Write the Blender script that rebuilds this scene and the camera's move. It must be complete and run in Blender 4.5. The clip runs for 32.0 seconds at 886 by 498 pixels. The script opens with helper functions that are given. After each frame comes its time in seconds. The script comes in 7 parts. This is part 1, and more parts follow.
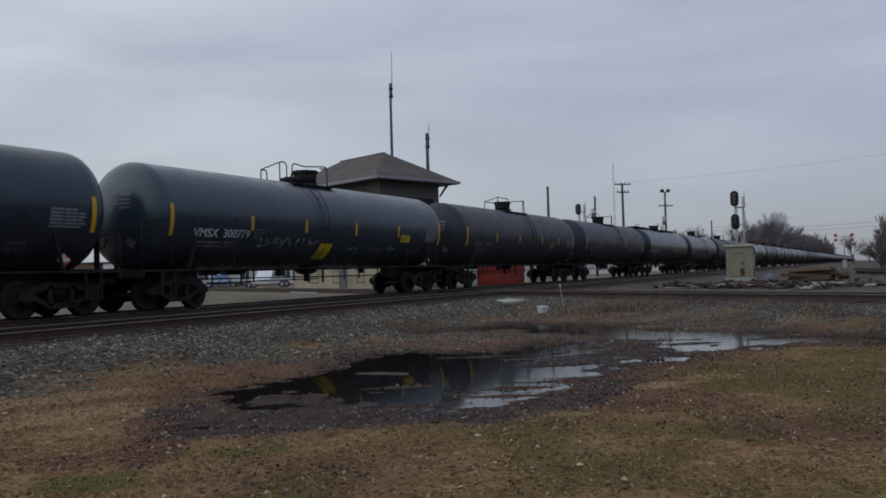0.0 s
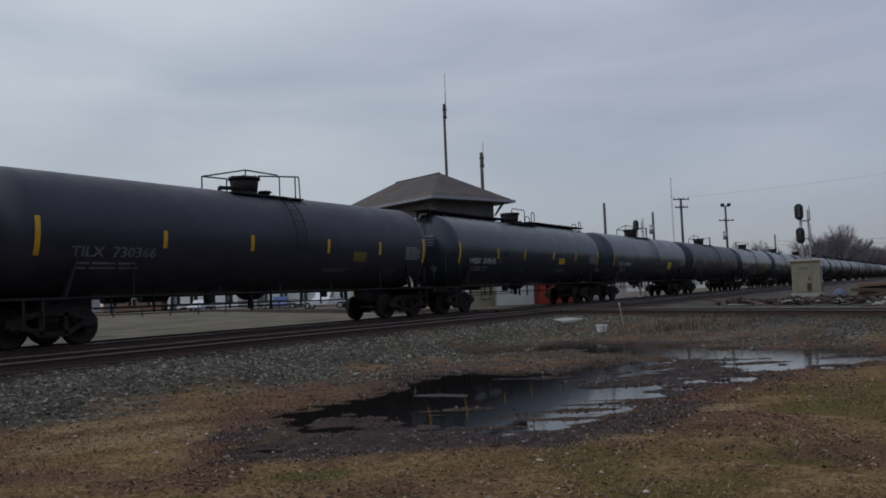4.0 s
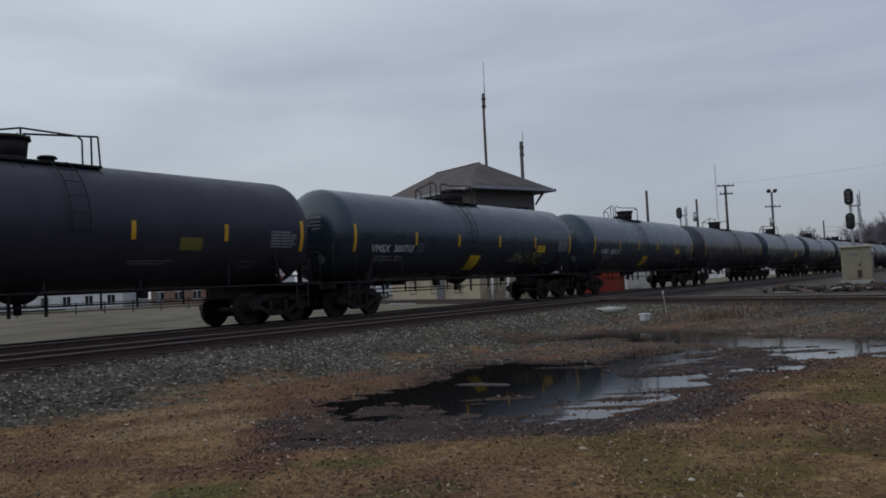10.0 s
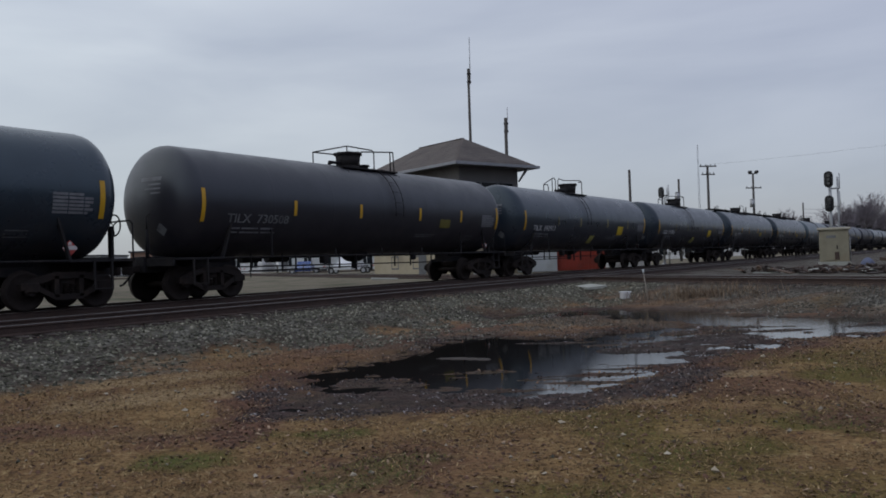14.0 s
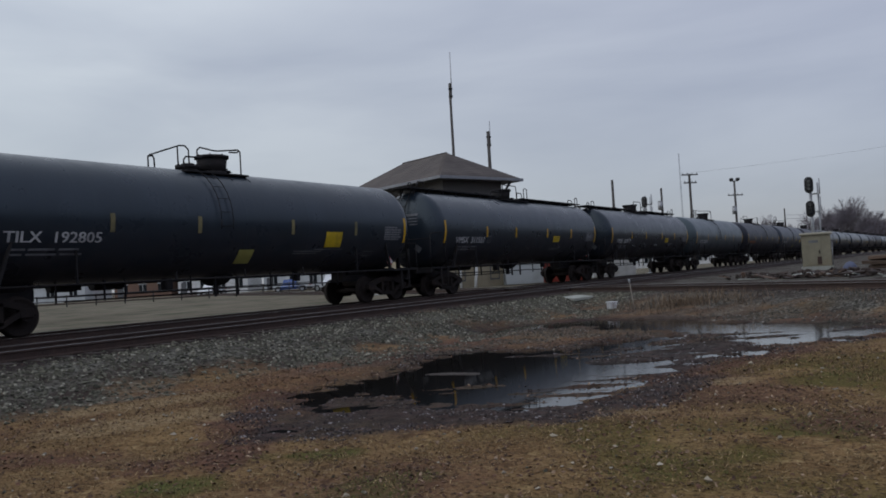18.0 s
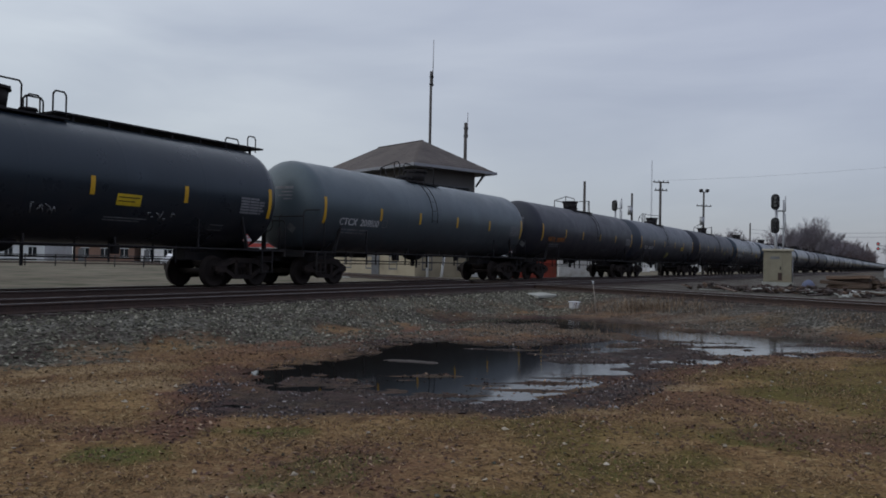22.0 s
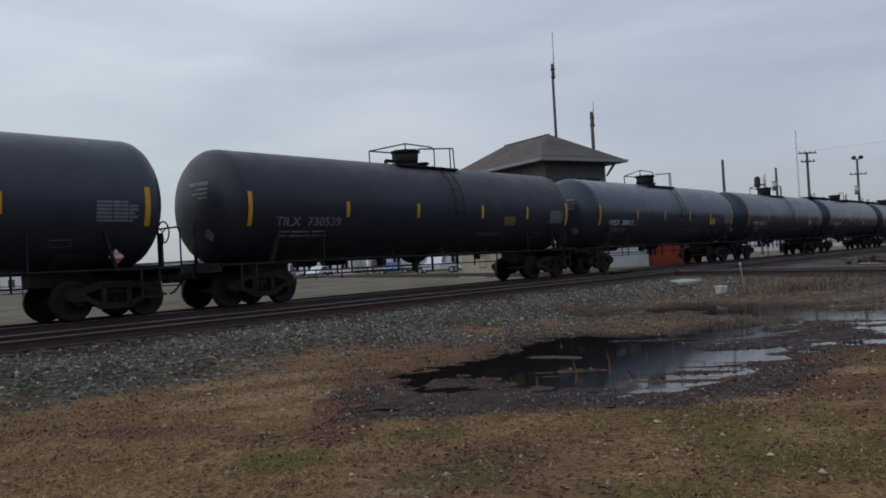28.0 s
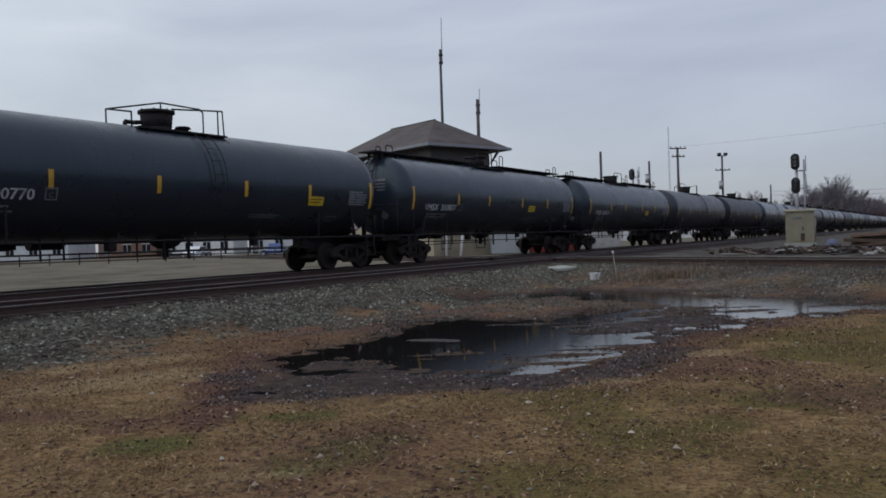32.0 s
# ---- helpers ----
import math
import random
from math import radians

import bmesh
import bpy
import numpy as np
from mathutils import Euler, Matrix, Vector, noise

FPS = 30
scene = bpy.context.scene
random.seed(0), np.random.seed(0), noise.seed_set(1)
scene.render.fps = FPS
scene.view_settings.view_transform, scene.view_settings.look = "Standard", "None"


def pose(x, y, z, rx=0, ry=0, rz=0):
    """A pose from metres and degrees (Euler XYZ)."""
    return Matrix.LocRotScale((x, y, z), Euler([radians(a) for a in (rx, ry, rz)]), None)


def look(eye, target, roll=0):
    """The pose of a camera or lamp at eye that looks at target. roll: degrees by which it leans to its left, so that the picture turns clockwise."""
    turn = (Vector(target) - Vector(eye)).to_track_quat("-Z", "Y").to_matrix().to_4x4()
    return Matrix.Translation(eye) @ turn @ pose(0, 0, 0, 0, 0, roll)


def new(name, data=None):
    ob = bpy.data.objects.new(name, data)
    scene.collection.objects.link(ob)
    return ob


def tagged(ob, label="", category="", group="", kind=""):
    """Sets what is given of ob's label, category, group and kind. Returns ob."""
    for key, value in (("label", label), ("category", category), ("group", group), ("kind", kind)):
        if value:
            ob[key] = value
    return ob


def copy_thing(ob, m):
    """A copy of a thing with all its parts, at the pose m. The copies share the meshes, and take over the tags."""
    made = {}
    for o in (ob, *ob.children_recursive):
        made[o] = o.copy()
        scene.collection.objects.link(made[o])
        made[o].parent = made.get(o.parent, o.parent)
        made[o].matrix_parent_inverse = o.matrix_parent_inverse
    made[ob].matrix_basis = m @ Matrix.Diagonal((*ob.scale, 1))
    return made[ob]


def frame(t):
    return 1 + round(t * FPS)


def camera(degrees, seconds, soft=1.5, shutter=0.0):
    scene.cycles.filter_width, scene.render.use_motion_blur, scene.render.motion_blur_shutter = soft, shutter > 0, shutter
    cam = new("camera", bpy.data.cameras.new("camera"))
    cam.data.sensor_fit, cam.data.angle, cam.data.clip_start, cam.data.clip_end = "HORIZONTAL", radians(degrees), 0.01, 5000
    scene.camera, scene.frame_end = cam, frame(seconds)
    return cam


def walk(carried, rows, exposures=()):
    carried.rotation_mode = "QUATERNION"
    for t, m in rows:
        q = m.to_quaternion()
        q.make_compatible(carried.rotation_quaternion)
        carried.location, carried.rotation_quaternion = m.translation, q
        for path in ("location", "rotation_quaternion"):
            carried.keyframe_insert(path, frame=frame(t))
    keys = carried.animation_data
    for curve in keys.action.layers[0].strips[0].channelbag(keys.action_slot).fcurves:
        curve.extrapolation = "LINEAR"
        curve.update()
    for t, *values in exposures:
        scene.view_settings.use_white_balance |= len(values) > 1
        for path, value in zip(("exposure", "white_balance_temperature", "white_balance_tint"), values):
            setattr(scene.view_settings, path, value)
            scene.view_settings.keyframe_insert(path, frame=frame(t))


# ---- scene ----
# ---------- camera ----------
EYE = 1.54
cam = camera(58.72, 32.0, soft=1.75)
# seconds, yaw to the left, pitch up, lean (degrees), sway of the standing point (metres)
VIEW = """0,-2.90,1.65,-1.62,0.016,-0.023,-0.013;0.5,-1.19,1.85,-1.60,0.028,0.012,0.008;1,-0.41,1.84,-1.83,0.018,0.025,0.021;1.5,-1.32,2.73,-1.81,0.019,0.003,0.005;2,-2.89,3.74,-2.24,0.011,-0.018,0.003;2.5,-2.14,3.91,-1.99,0.014,0.020,0.011;3,-0.85,3.99,-2.00,0.010,0.016,0.017;3.5,0.71,3.52,-2.84,0.001,0.017,0.018;5.5,1.89,2.15,-0.82,0.006,0.013,0.020;6,1.29,1.31,-1.61,0.006,0.016,-0.003;6.5,3.17,1.82,-1.13,0.000,0.013,-0.002;7,2.36,1.80,-2.00,-0.009,0.007,-0.015;7.5,1.63,2.69,-1.62,0.001,0.009,-0.002;8,1.23,3.30,-1.75,0.014,0.011,0.012;8.5,2.00,3.26,-2.30,0.015,0.007,0.006;9,2.42,1.38,-2.56,0.009,0.015,0.018;9.5,3.15,3.16,-2.90,-0.000,-0.012,-0.009;10,4.08,2.60,-2.80,-0.000,0.006,0.004;10.5,6.78,2.38,-0.25,0.005,0.014,0.003;11,7.83,2.31,-0.99,-0.029,0.011,-0.003;11.5,9.80,2.15,-1.18,-0.011,0.004,0.000;12,9.64,2.69,-1.91,-0.007,0.011,0.005;12.5,6.86,1.72,-1.53,-0.025,0.009,0.001;13,5.04,0.85,-1.55,-0.031,0.002,-0.012;13.5,2.74,0.77,-1.92,-0.009,0.001,-0.014;15.5,3.52,0.96,-1.59,-0.018,0.003,-0.006;16,1.96,2.31,-1.40,-0.009,-0.013,0.003;16.5,0.65,1.43,-2.06,0.004,-0.011,-0.001;17,-4.01,1.98,-2.60,0.022,-0.003,0.008;17.5,-3.19,2.07,-2.55,-0.014,-0.006,0.004;18,1.77,1.76,-3.34,-0.022,-0.000,0.004;18.5,2.90,2.36,-4.02,0.004,0.017,0.006;19,6.94,0.55,-4.92,-0.018,-0.013,0.003;19.5,9.24,1.68,-5.34,-0.030,-0.019,0.003;20,6.20,0.10,-5.28,0.005,-0.003,-0.015;20.5,1.05,-1.31,-3.43,0.024,0.008,-0.018;21,-2.04,-0.25,-1.65,-0.016,-0.018,-0.004;21.5,-1.33,1.01,-1.07,0.001,-0.022,-0.004;22,-0.50,0.89,1.09,-0.007,-0.020,0.004;22.5,-0.20,-0.09,0.85,-0.012,-0.018,-0.013;23,0.03,0.65,0.64,-0.023,-0.013,-0.003;23.5,3.20,1.25,-1.31,-0.036,-0.014,-0.002;24,4.36,1.89,-1.22,-0.020,0.017,-0.006;24.5,4.61,1.37,-3.38,-0.012,-0.018,0.012;26.5,8.42,1.41,-2.37,-0.012,0.002,-0.004;27,9.48,0.49,-3.26,-0.009,-0.000,-0.007;27.5,9.58,0.40,-3.03,-0.016,-0.008,-0.005;28,9.23,0.94,-3.18,-0.008,0.000,-0.001;28.5,3.43,1.24,-5.26,0.020,0.012,0.003;29,-1.62,1.57,-4.74,0.024,-0.024,-0.008;29.5,-1.28,1.21,-2.34,-0.001,-0.017,-0.000;30,-0.92,0.06,-1.14,-0.004,-0.010,-0.021;30.5,1.77,-2.05,-1.50,-0.003,-0.008,-0.012;31,1.46,-0.13,-2.43,0.022,-0.003,-0.014;31.5,0.96,-0.31,-2.89,0.035,-0.002,0.007;32,0.92,-0.62,-1.95,0.035,-0.004,-0.011"""


def aim(yaw, pitch, lean, dx, dy, dz):
    a, b = radians(yaw), radians(pitch)
    eye = Vector((dx, dy, EYE + dz))
    return look(eye, eye + Vector((-math.sin(a) * math.cos(b), math.cos(a) * math.cos(b), math.sin(b))), lean)


VIEW_ROWS = [[float(v) for v in row.split(",")] for row in VIEW.split(";")]
walk(cam, [(r[0], aim(*r[1:])) for r in VIEW_ROWS], exposures=((0, 0.03), (1, 0.12), (2, -0.08), (3, -0.16), (6, 0.05), (7, 0.05), (8, -0.05), (10, -0.04), (11, 0.0), (12, 0.05), (13, 0.08), (16, 0.15), (17, 0.1), (18, 0.03), (19, 0.04), (20, 0.1), (21, 0.15), (22, 0.08), (23, 0.16), (24, 0.1), (27, 0.08), (28, 0.13), (29, 0.08), (30, 0.12), (31, 0.28), (32, 0.2)))

# ---------- sky and light ----------
SUN_EL, SUN_AZ = radians(38), radians(250)
world = bpy.data.worlds.new("sky")
scene.world = world
world.use_nodes = True
wn, wl = world.node_tree.nodes, world.node_tree.links
wn.clear()


def wnode(kind, **values):
    nd = wn.new(kind)
    for k, v in values.items():
        nd.inputs[k].default_value = v
    return nd


w_out = wn.new("ShaderNodeOutputWorld")
w_sky = wn.new("ShaderNodeTexSky")
w_sky.sky_type, w_sky.sun_disc = "NISHITA", False
w_sky.sun_elevation, w_sky.sun_rotation = SUN_EL, SUN_AZ
w_bg1 = wnode("ShaderNodeBackground", Strength=0.02)
wl.new(w_sky.outputs[0], w_bg1.inputs[0])
# the closed cloud deck: broad soft banks, lighter towards the zenith
w_co = wn.new("ShaderNodeTexCoord")
w_map = wn.new("ShaderNodeMapping")
w_map.inputs["Scale"].default_value = (1.0, 1.0, 4.5)
w_n1 = wnode("ShaderNodeTexNoise", Scale=1.7, Detail=5.0, Roughness=0.5, Distortion=0.35)
wl.new(w_co.outputs["Generated"], w_map.inputs[0])
wl.new(w_map.outputs[0], w_n1.inputs["Vector"])
w_rmp = wn.new("ShaderNodeValToRGB")
w_rmp.color_ramp.elements[0].position, w_rmp.color_ramp.elements[0].color = 0.34, (0.354, 0.386, 0.455, 1)
w_rmp.color_ramp.elements[1].position, w_rmp.color_ramp.elements[1].color = 0.68, (0.500, 0.536, 0.588, 1)
wl.new(w_n1.outputs[0], w_rmp.inputs[0])
w_sep = wn.new("ShaderNodeSeparateXYZ")
wl.new(w_co.outputs["Generated"], w_sep.inputs[0])
w_up = wn.new("ShaderNodeMapRange")
for k, v in (("From Min", 0.0), ("From Max", 0.45), ("To Min", 0.73), ("To Max", 1.36)):
    w_up.inputs[k].default_value = v
wl.new(w_sep.outputs["Z"], w_up.inputs["Value"])
w_mul = wn.new("ShaderNodeVectorMath")
w_mul.operation = "SCALE"
wl.new(w_rmp.outputs[0], w_mul.inputs[0])
wl.new(w_up.outputs[0], w_mul.inputs["Scale"])
w_side = wn.new("ShaderNodeMapRange")
for k, v in (("From Min", -0.55), ("From Max", 0.65), ("To Min", 0.0), ("To Max", 1.0)):
    w_side.inputs[k].default_value = v
wl.new(w_sep.outputs["X"], w_side.inputs["Value"])
w_tone = wn.new("ShaderNodeValToRGB")
w_tone.color_ramp.elements[0].color, w_tone.color_ramp.elements[1].color = (1.06, 1.06, 1.025, 1), (0.728, 0.714, 0.788, 1)
wl.new(w_side.outputs[0], w_tone.inputs[0])
w_mul2 = wn.new("ShaderNodeVectorMath")
w_mul2.operation = "MULTIPLY"
wl.new(w_mul.outputs[0], w_mul2.inputs[0])
wl.new(w_tone.outputs[0], w_mul2.inputs[1])
w_bg2 = wnode("ShaderNodeBackground", Strength=0.96)
wl.new(w_mul2.outputs[0], w_bg2.inputs[0])
w_add = wn.new("ShaderNodeAddShader")
wl.new(w_bg1.outputs[0], w_add.inputs[0])
wl.new(w_bg2.outputs[0], w_add.inputs[1])
wl.new(w_add.outputs[0], w_out.inputs[0])
sun = new("sun", bpy.data.lights.new("sun", "SUN"))
sun.data.energy, sun.data.angle, sun.data.color = 0.5, radians(110), (1.0, 0.97, 0.93)
sun.matrix_world = look((0, 0, 60), Vector((0, 0, 60)) - Vector((math.sin(SUN_AZ) * math.cos(SUN_EL), math.cos(SUN_AZ) * math.cos(SUN_EL), math.sin(SUN_EL))))

# ---------- plan ----------
PSI = radians(31.35)                       # heading of the two main tracks, from +y to +x
ALONG = Vector((math.sin(PSI), math.cos(PSI), 0))
AWAY = Vector((-math.cos(PSI), math.sin(PSI), 0))
TURN = 90 - 31.35                          # turn about z of a thing laid along the tracks
U_FAR, U_NEAR = 18.73, 14.35               # how far the two mains lie from the camera
RAIL = 0.651                               # top of rail above the lawn
TIE_TOP = RAIL - 0.175
YARD = 0.44                                # the level of the land past the tracks
B_DIR = Vector((-0.4934, 0.8698, 0))         # the crossing line
B_SIDE = Vector((0.8698, 0.4934, 0))
B_MID = Vector((6.60, 30.16, 0))
B_TURN = math.degrees(math.atan2(B_DIR.y, B_DIR.x))


def place(s, u, z=0.0):
    return ALONG * s + AWAY * u + Vector((0, 0, z))


# ---------- materials ----------
def material(name, rough=0.7, metal=0.0, spec=0.5):
    m = bpy.data.materials.new(name)
    m.use_nodes = True
    b = m.node_tree.nodes["Principled BSDF"]
    b.inputs["Roughness"].default_value = rough
    b.inputs["Metallic"].default_value = metal
    b.inputs["Specular IOR Level"].default_value = spec
    return m, m.node_tree.nodes, m.node_tree.links, b


def mixed(nodes, links, a, b, fac, mode="MIX"):
    mx = nodes.new("ShaderNodeMix")
    mx.data_type, mx.blend_type = "RGBA", mode
    for sock, val in ((mx.inputs["Factor"], fac), (mx.inputs[6], a), (mx.inputs[7], b)):
        if isinstance(val, (int, float)):
            sock.default_value = val
        elif isinstance(val, (tuple, list)):
            sock.default_value = (*val, 1) if len(val) == 3 else val
        else:
            links.new(val, sock)
    return mx.outputs[2]


def noise_fac(nodes, links, scale, lo, hi, detail=4.0, coords=None, stretch=None, rough=0.6):
    if coords is None:
        coords = nodes.new("ShaderNodeTexCoord").outputs["Object"]
    if stretch:
        mp = nodes.new("ShaderNodeMapping")
        mp.inputs["Scale"].default_value = stretch
        links.new(coords, mp.inputs[0])
        coords = mp.outputs[0]
    nz = nodes.new("ShaderNodeTexNoise")
    nz.inputs["Scale"].default_value, nz.inputs["Detail"].default_value, nz.inputs["Roughness"].default_value = scale, detail, rough
    links.new(coords, nz.inputs["Vector"])
    mr = nodes.new("ShaderNodeMapRange")
    mr.inputs["From Min"].default_value, mr.inputs["From Max"].default_value = lo, hi
    links.new(nz.outputs[0], mr.inputs["Value"])
    return mr.outputs[0]


def bumped(nodes, links, b, height, strength=0.3, dist=0.01):
    bp = nodes.new("ShaderNodeBump")
    bp.inputs["Strength"].default_value, bp.inputs["Distance"].default_value = strength, dist
    links.new(height, bp.inputs["Height"])
    links.new(bp.outputs[0], b.inputs["Normal"])


def surface(name, col, col2=None, dirt=None, rough=0.7, metal=0.0, scale=3.0, fine=40.0, bump=0.15, spec=0.5, stretch=None, rand=0.0, rough_var=0.15):
    """Two scales of colour change, a dirt layer, fine relief and uneven gloss."""
    m, nd, lk, b = material(name, rough, metal, spec)
    col2 = col2 or tuple(c * 0.7 for c in col)
    c = mixed(nd, lk, col, col2, noise_fac(nd, lk, scale, 0.35, 0.7, stretch=stretch))
    fine_n = noise_fac(nd, lk, fine, 0.3, 0.75, detail=3.0, stretch=stretch)
    c = mixed(nd, lk, c, tuple(v * 0.72 for v in col), mixed(nd, lk, (0, 0, 0), (0.55, 0.55, 0.55), fine_n))
    if dirt:
        c = mixed(nd, lk, c, dirt, noise_fac(nd, lk, scale * 0.55, 0.5, 0.78, detail=7.0, stretch=stretch))
    if rand:
        oi = nd.new("ShaderNodeObjectInfo")
        mr = nd.new("ShaderNodeMapRange")
        mr.inputs["To Min"].default_value, mr.inputs["To Max"].default_value = 1 - rand, 1 + rand
        lk.new(oi.outputs["Random"], mr.inputs["Value"])
        sc = nd.new("ShaderNodeVectorMath")
        sc.operation = "SCALE"
        lk.new(c, sc.inputs[0])
        lk.new(mr.outputs[0], sc.inputs["Scale"])
        c = sc.outputs[0]
    lk.new(c, b.inputs["Base Color"])
    mr = nd.new("ShaderNodeMapRange")
    mr.inputs["To Min"].default_value, mr.inputs["To Max"].default_value = max(rough - rough_var, 0.03), min(rough + rough_var, 1)
    lk.new(fine_n, mr.inputs["Value"])
    lk.new(mr.outputs[0], b.inputs["Roughness"])
    if bump:
        bumped(nd, lk, b, fine_n, bump)
    return m


def tank_paint(name, col, dust, rough=0.38, streak=0.5, spec=0.8):
    """Tank enamel: lower flank coloured paler to lift its shade, and soft runs down from the top fittings."""
    m, nd, lk, b = material(name, rough, 0.0, spec)
    b.inputs["Specular Tint"].default_value = (0.80, 0.92, 1.0, 1)
    co = nd.new("ShaderNodeTexCoord").outputs["Object"]
    c = mixed(nd, lk, col, tuple(v * 1.5 for v in col), noise_fac(nd, lk, 0.6, 0.35, 0.75, coords=co))
    runs = noise_fac(nd, lk, 1.0, 0.52, 0.74, detail=6.0, coords=co, stretch=(2.2, 0.5, 0.22))
    c = mixed(nd, lk, c, dust, mixed(nd, lk, (0, 0, 0), (streak,) * 3, runs))
    grain = noise_fac(nd, lk, 26.0, 0.3, 0.8, coords=co)
    c = mixed(nd, lk, c, tuple(v * 0.6 for v in col), mixed(nd, lk, (0, 0, 0), (0.4, 0.4, 0.4), grain))
    # patchy paler tint towards the bottom, painted in to lift the dark underside
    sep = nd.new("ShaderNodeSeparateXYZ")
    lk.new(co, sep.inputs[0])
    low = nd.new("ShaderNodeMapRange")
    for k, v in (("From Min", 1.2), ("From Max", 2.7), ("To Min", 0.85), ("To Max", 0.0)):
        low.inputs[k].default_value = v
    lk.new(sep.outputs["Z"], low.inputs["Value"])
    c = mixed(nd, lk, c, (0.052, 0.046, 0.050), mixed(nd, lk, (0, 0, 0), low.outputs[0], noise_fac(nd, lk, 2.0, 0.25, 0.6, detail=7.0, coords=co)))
    oi = nd.new("ShaderNodeObjectInfo")
    mr = nd.new("ShaderNodeMapRange")
    mr.inputs["To Min"].default_value, mr.inputs["To Max"].default_value = 0.8, 1.2
    lk.new(oi.outputs["Random"], mr.inputs["Value"])
    sc = nd.new("ShaderNodeVectorMath")
    sc.operation = "SCALE"
    lk.new(c, sc.inputs[0])
    lk.new(mr.outputs[0], sc.inputs["Scale"])
    lk.new(sc.outputs[0], b.inputs["Base Color"])
    mr2 = nd.new("ShaderNodeMapRange")
    mr2.inputs["To Min"].default_value, mr2.inputs["To Max"].default_value = rough - 0.04, rough + 0.13
    lk.new(noise_fac(nd, lk, 1.4, 0.3, 0.75, detail=8.0, coords=co), mr2.inputs["Value"])
    lk.new(mr2.outputs[0], b.inputs["Roughness"])
    bumped(nd, lk, b, noise_fac(nd, lk, 2.4, 0.2, 0.8, detail=2.0, coords=co), 0.06, 0.02)
    return m


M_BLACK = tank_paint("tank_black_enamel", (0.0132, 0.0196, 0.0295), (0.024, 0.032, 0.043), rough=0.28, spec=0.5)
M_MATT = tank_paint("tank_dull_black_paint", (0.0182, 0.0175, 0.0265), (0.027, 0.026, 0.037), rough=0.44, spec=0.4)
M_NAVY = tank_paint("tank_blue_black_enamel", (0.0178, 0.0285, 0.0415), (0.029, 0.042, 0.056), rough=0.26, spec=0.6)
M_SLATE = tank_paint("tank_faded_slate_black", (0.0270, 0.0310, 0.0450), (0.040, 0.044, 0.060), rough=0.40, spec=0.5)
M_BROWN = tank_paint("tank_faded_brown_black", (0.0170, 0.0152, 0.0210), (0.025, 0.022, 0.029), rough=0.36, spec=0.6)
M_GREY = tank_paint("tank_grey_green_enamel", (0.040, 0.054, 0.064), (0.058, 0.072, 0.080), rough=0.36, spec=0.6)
M_STEEL = surface("underframe_black_steel", (0.024, 0.023, 0.026), dirt=(0.040, 0.034, 0.032), rough=0.85, scale=2.0, fine=18, spec=0.2)
M_TRUCK = surface("truck_cast_steel", (0.024, 0.021, 0.021), (0.036, 0.028, 0.026), dirt=(0.048, 0.036, 0.031), rough=0.95, scale=4, fine=30, spec=0.1)
M_WHEEL = surface("wheel_steel", (0.024, 0.020, 0.019), (0.034, 0.026, 0.024), rough=0.75, scale=5, fine=30, spec=0.12)
M_TREAD = surface("wheel_tread_bright_steel", (0.25, 0.25, 0.26), rough=0.35, metal=0.9, bump=0.05)
M_YELLOW = surface("reflective_yellow", (0.62, 0.36, 0.015), (0.50, 0.27, 0.01), dirt=(0.28, 0.17, 0.03), rough=0.45, scale=4)
M_STRIPEW = surface("worn_reflective_stripe", (0.24, 0.20, 0.085), (0.15, 0.14, 0.08), dirt=(0.06, 0.055, 0.04), rough=0.6, scale=4, rand=0.3)
M_SIGNY = surface("sign_yellow", (0.66, 0.47, 0.02), (0.5, 0.34, 0.015), dirt=(0.2, 0.15, 0.03), rough=0.5, scale=3)
M_WHITE = surface("stencil_white", (0.62, 0.63, 0.65), (0.46, 0.47, 0.49), dirt=(0.12, 0.12, 0.13), rough=0.6, scale=4)
M_DIM = surface("stencil_worn_white", (0.19, 0.20, 0.21), (0.11, 0.11, 0.12), dirt=(0.05, 0.05, 0.055), rough=0.7, scale=4)
M_ORANGE = surface("stencil_orange", (0.42, 0.15, 0.02), (0.3, 0.1, 0.02), rough=0.6, scale=4)
M_PLACARD = surface("placard_white", (0.62, 0.58, 0.58), rough=0.5)
M_PRED = surface("placard_red", (0.42, 0.05, 0.04), rough=0.5)
M_RAIL = surface("rail_rust", (0.044, 0.028, 0.024), (0.066, 0.037, 0.028), rough=0.8, scale=3, fine=40)
M_HEAD = surface("rail_head_worn_steel", (0.20, 0.19, 0.185), (0.13, 0.12, 0.115), rough=0.42, metal=0.75, scale=2, fine=30, bump=0.05)
M_TIE = surface("creosote_tie", (0.034, 0.024, 0.021), (0.050, 0.034, 0.028), dirt=(0.062, 0.046, 0.040), rough=0.95, scale=2.5, fine=22, stretch=(0.4, 3, 3), rand=0.3, bump=0.5)
M_GREYWOOD = surface("weathered_pole_wood", (0.085, 0.078, 0.074), (0.05, 0.046, 0.044), rough=0.9, scale=2, fine=18, stretch=(6, 6, 0.4), bump=0.4)
M_WOOD = surface("scrap_timber", (0.13, 0.085, 0.06), (0.06, 0.042, 0.034), dirt=(0.2, 0.15, 0.11), rough=0.9, scale=2, fine=20, stretch=(0.5, 4, 4), rand=0.4, bump=0.4)
M_ROOF = surface("brown_shingle", (0.098, 0.082, 0.078), (0.062, 0.052, 0.050), dirt=(0.13, 0.11, 0.10), rough=0.95, scale=0.8, fine=14, bump=0.5, rand=0.12)
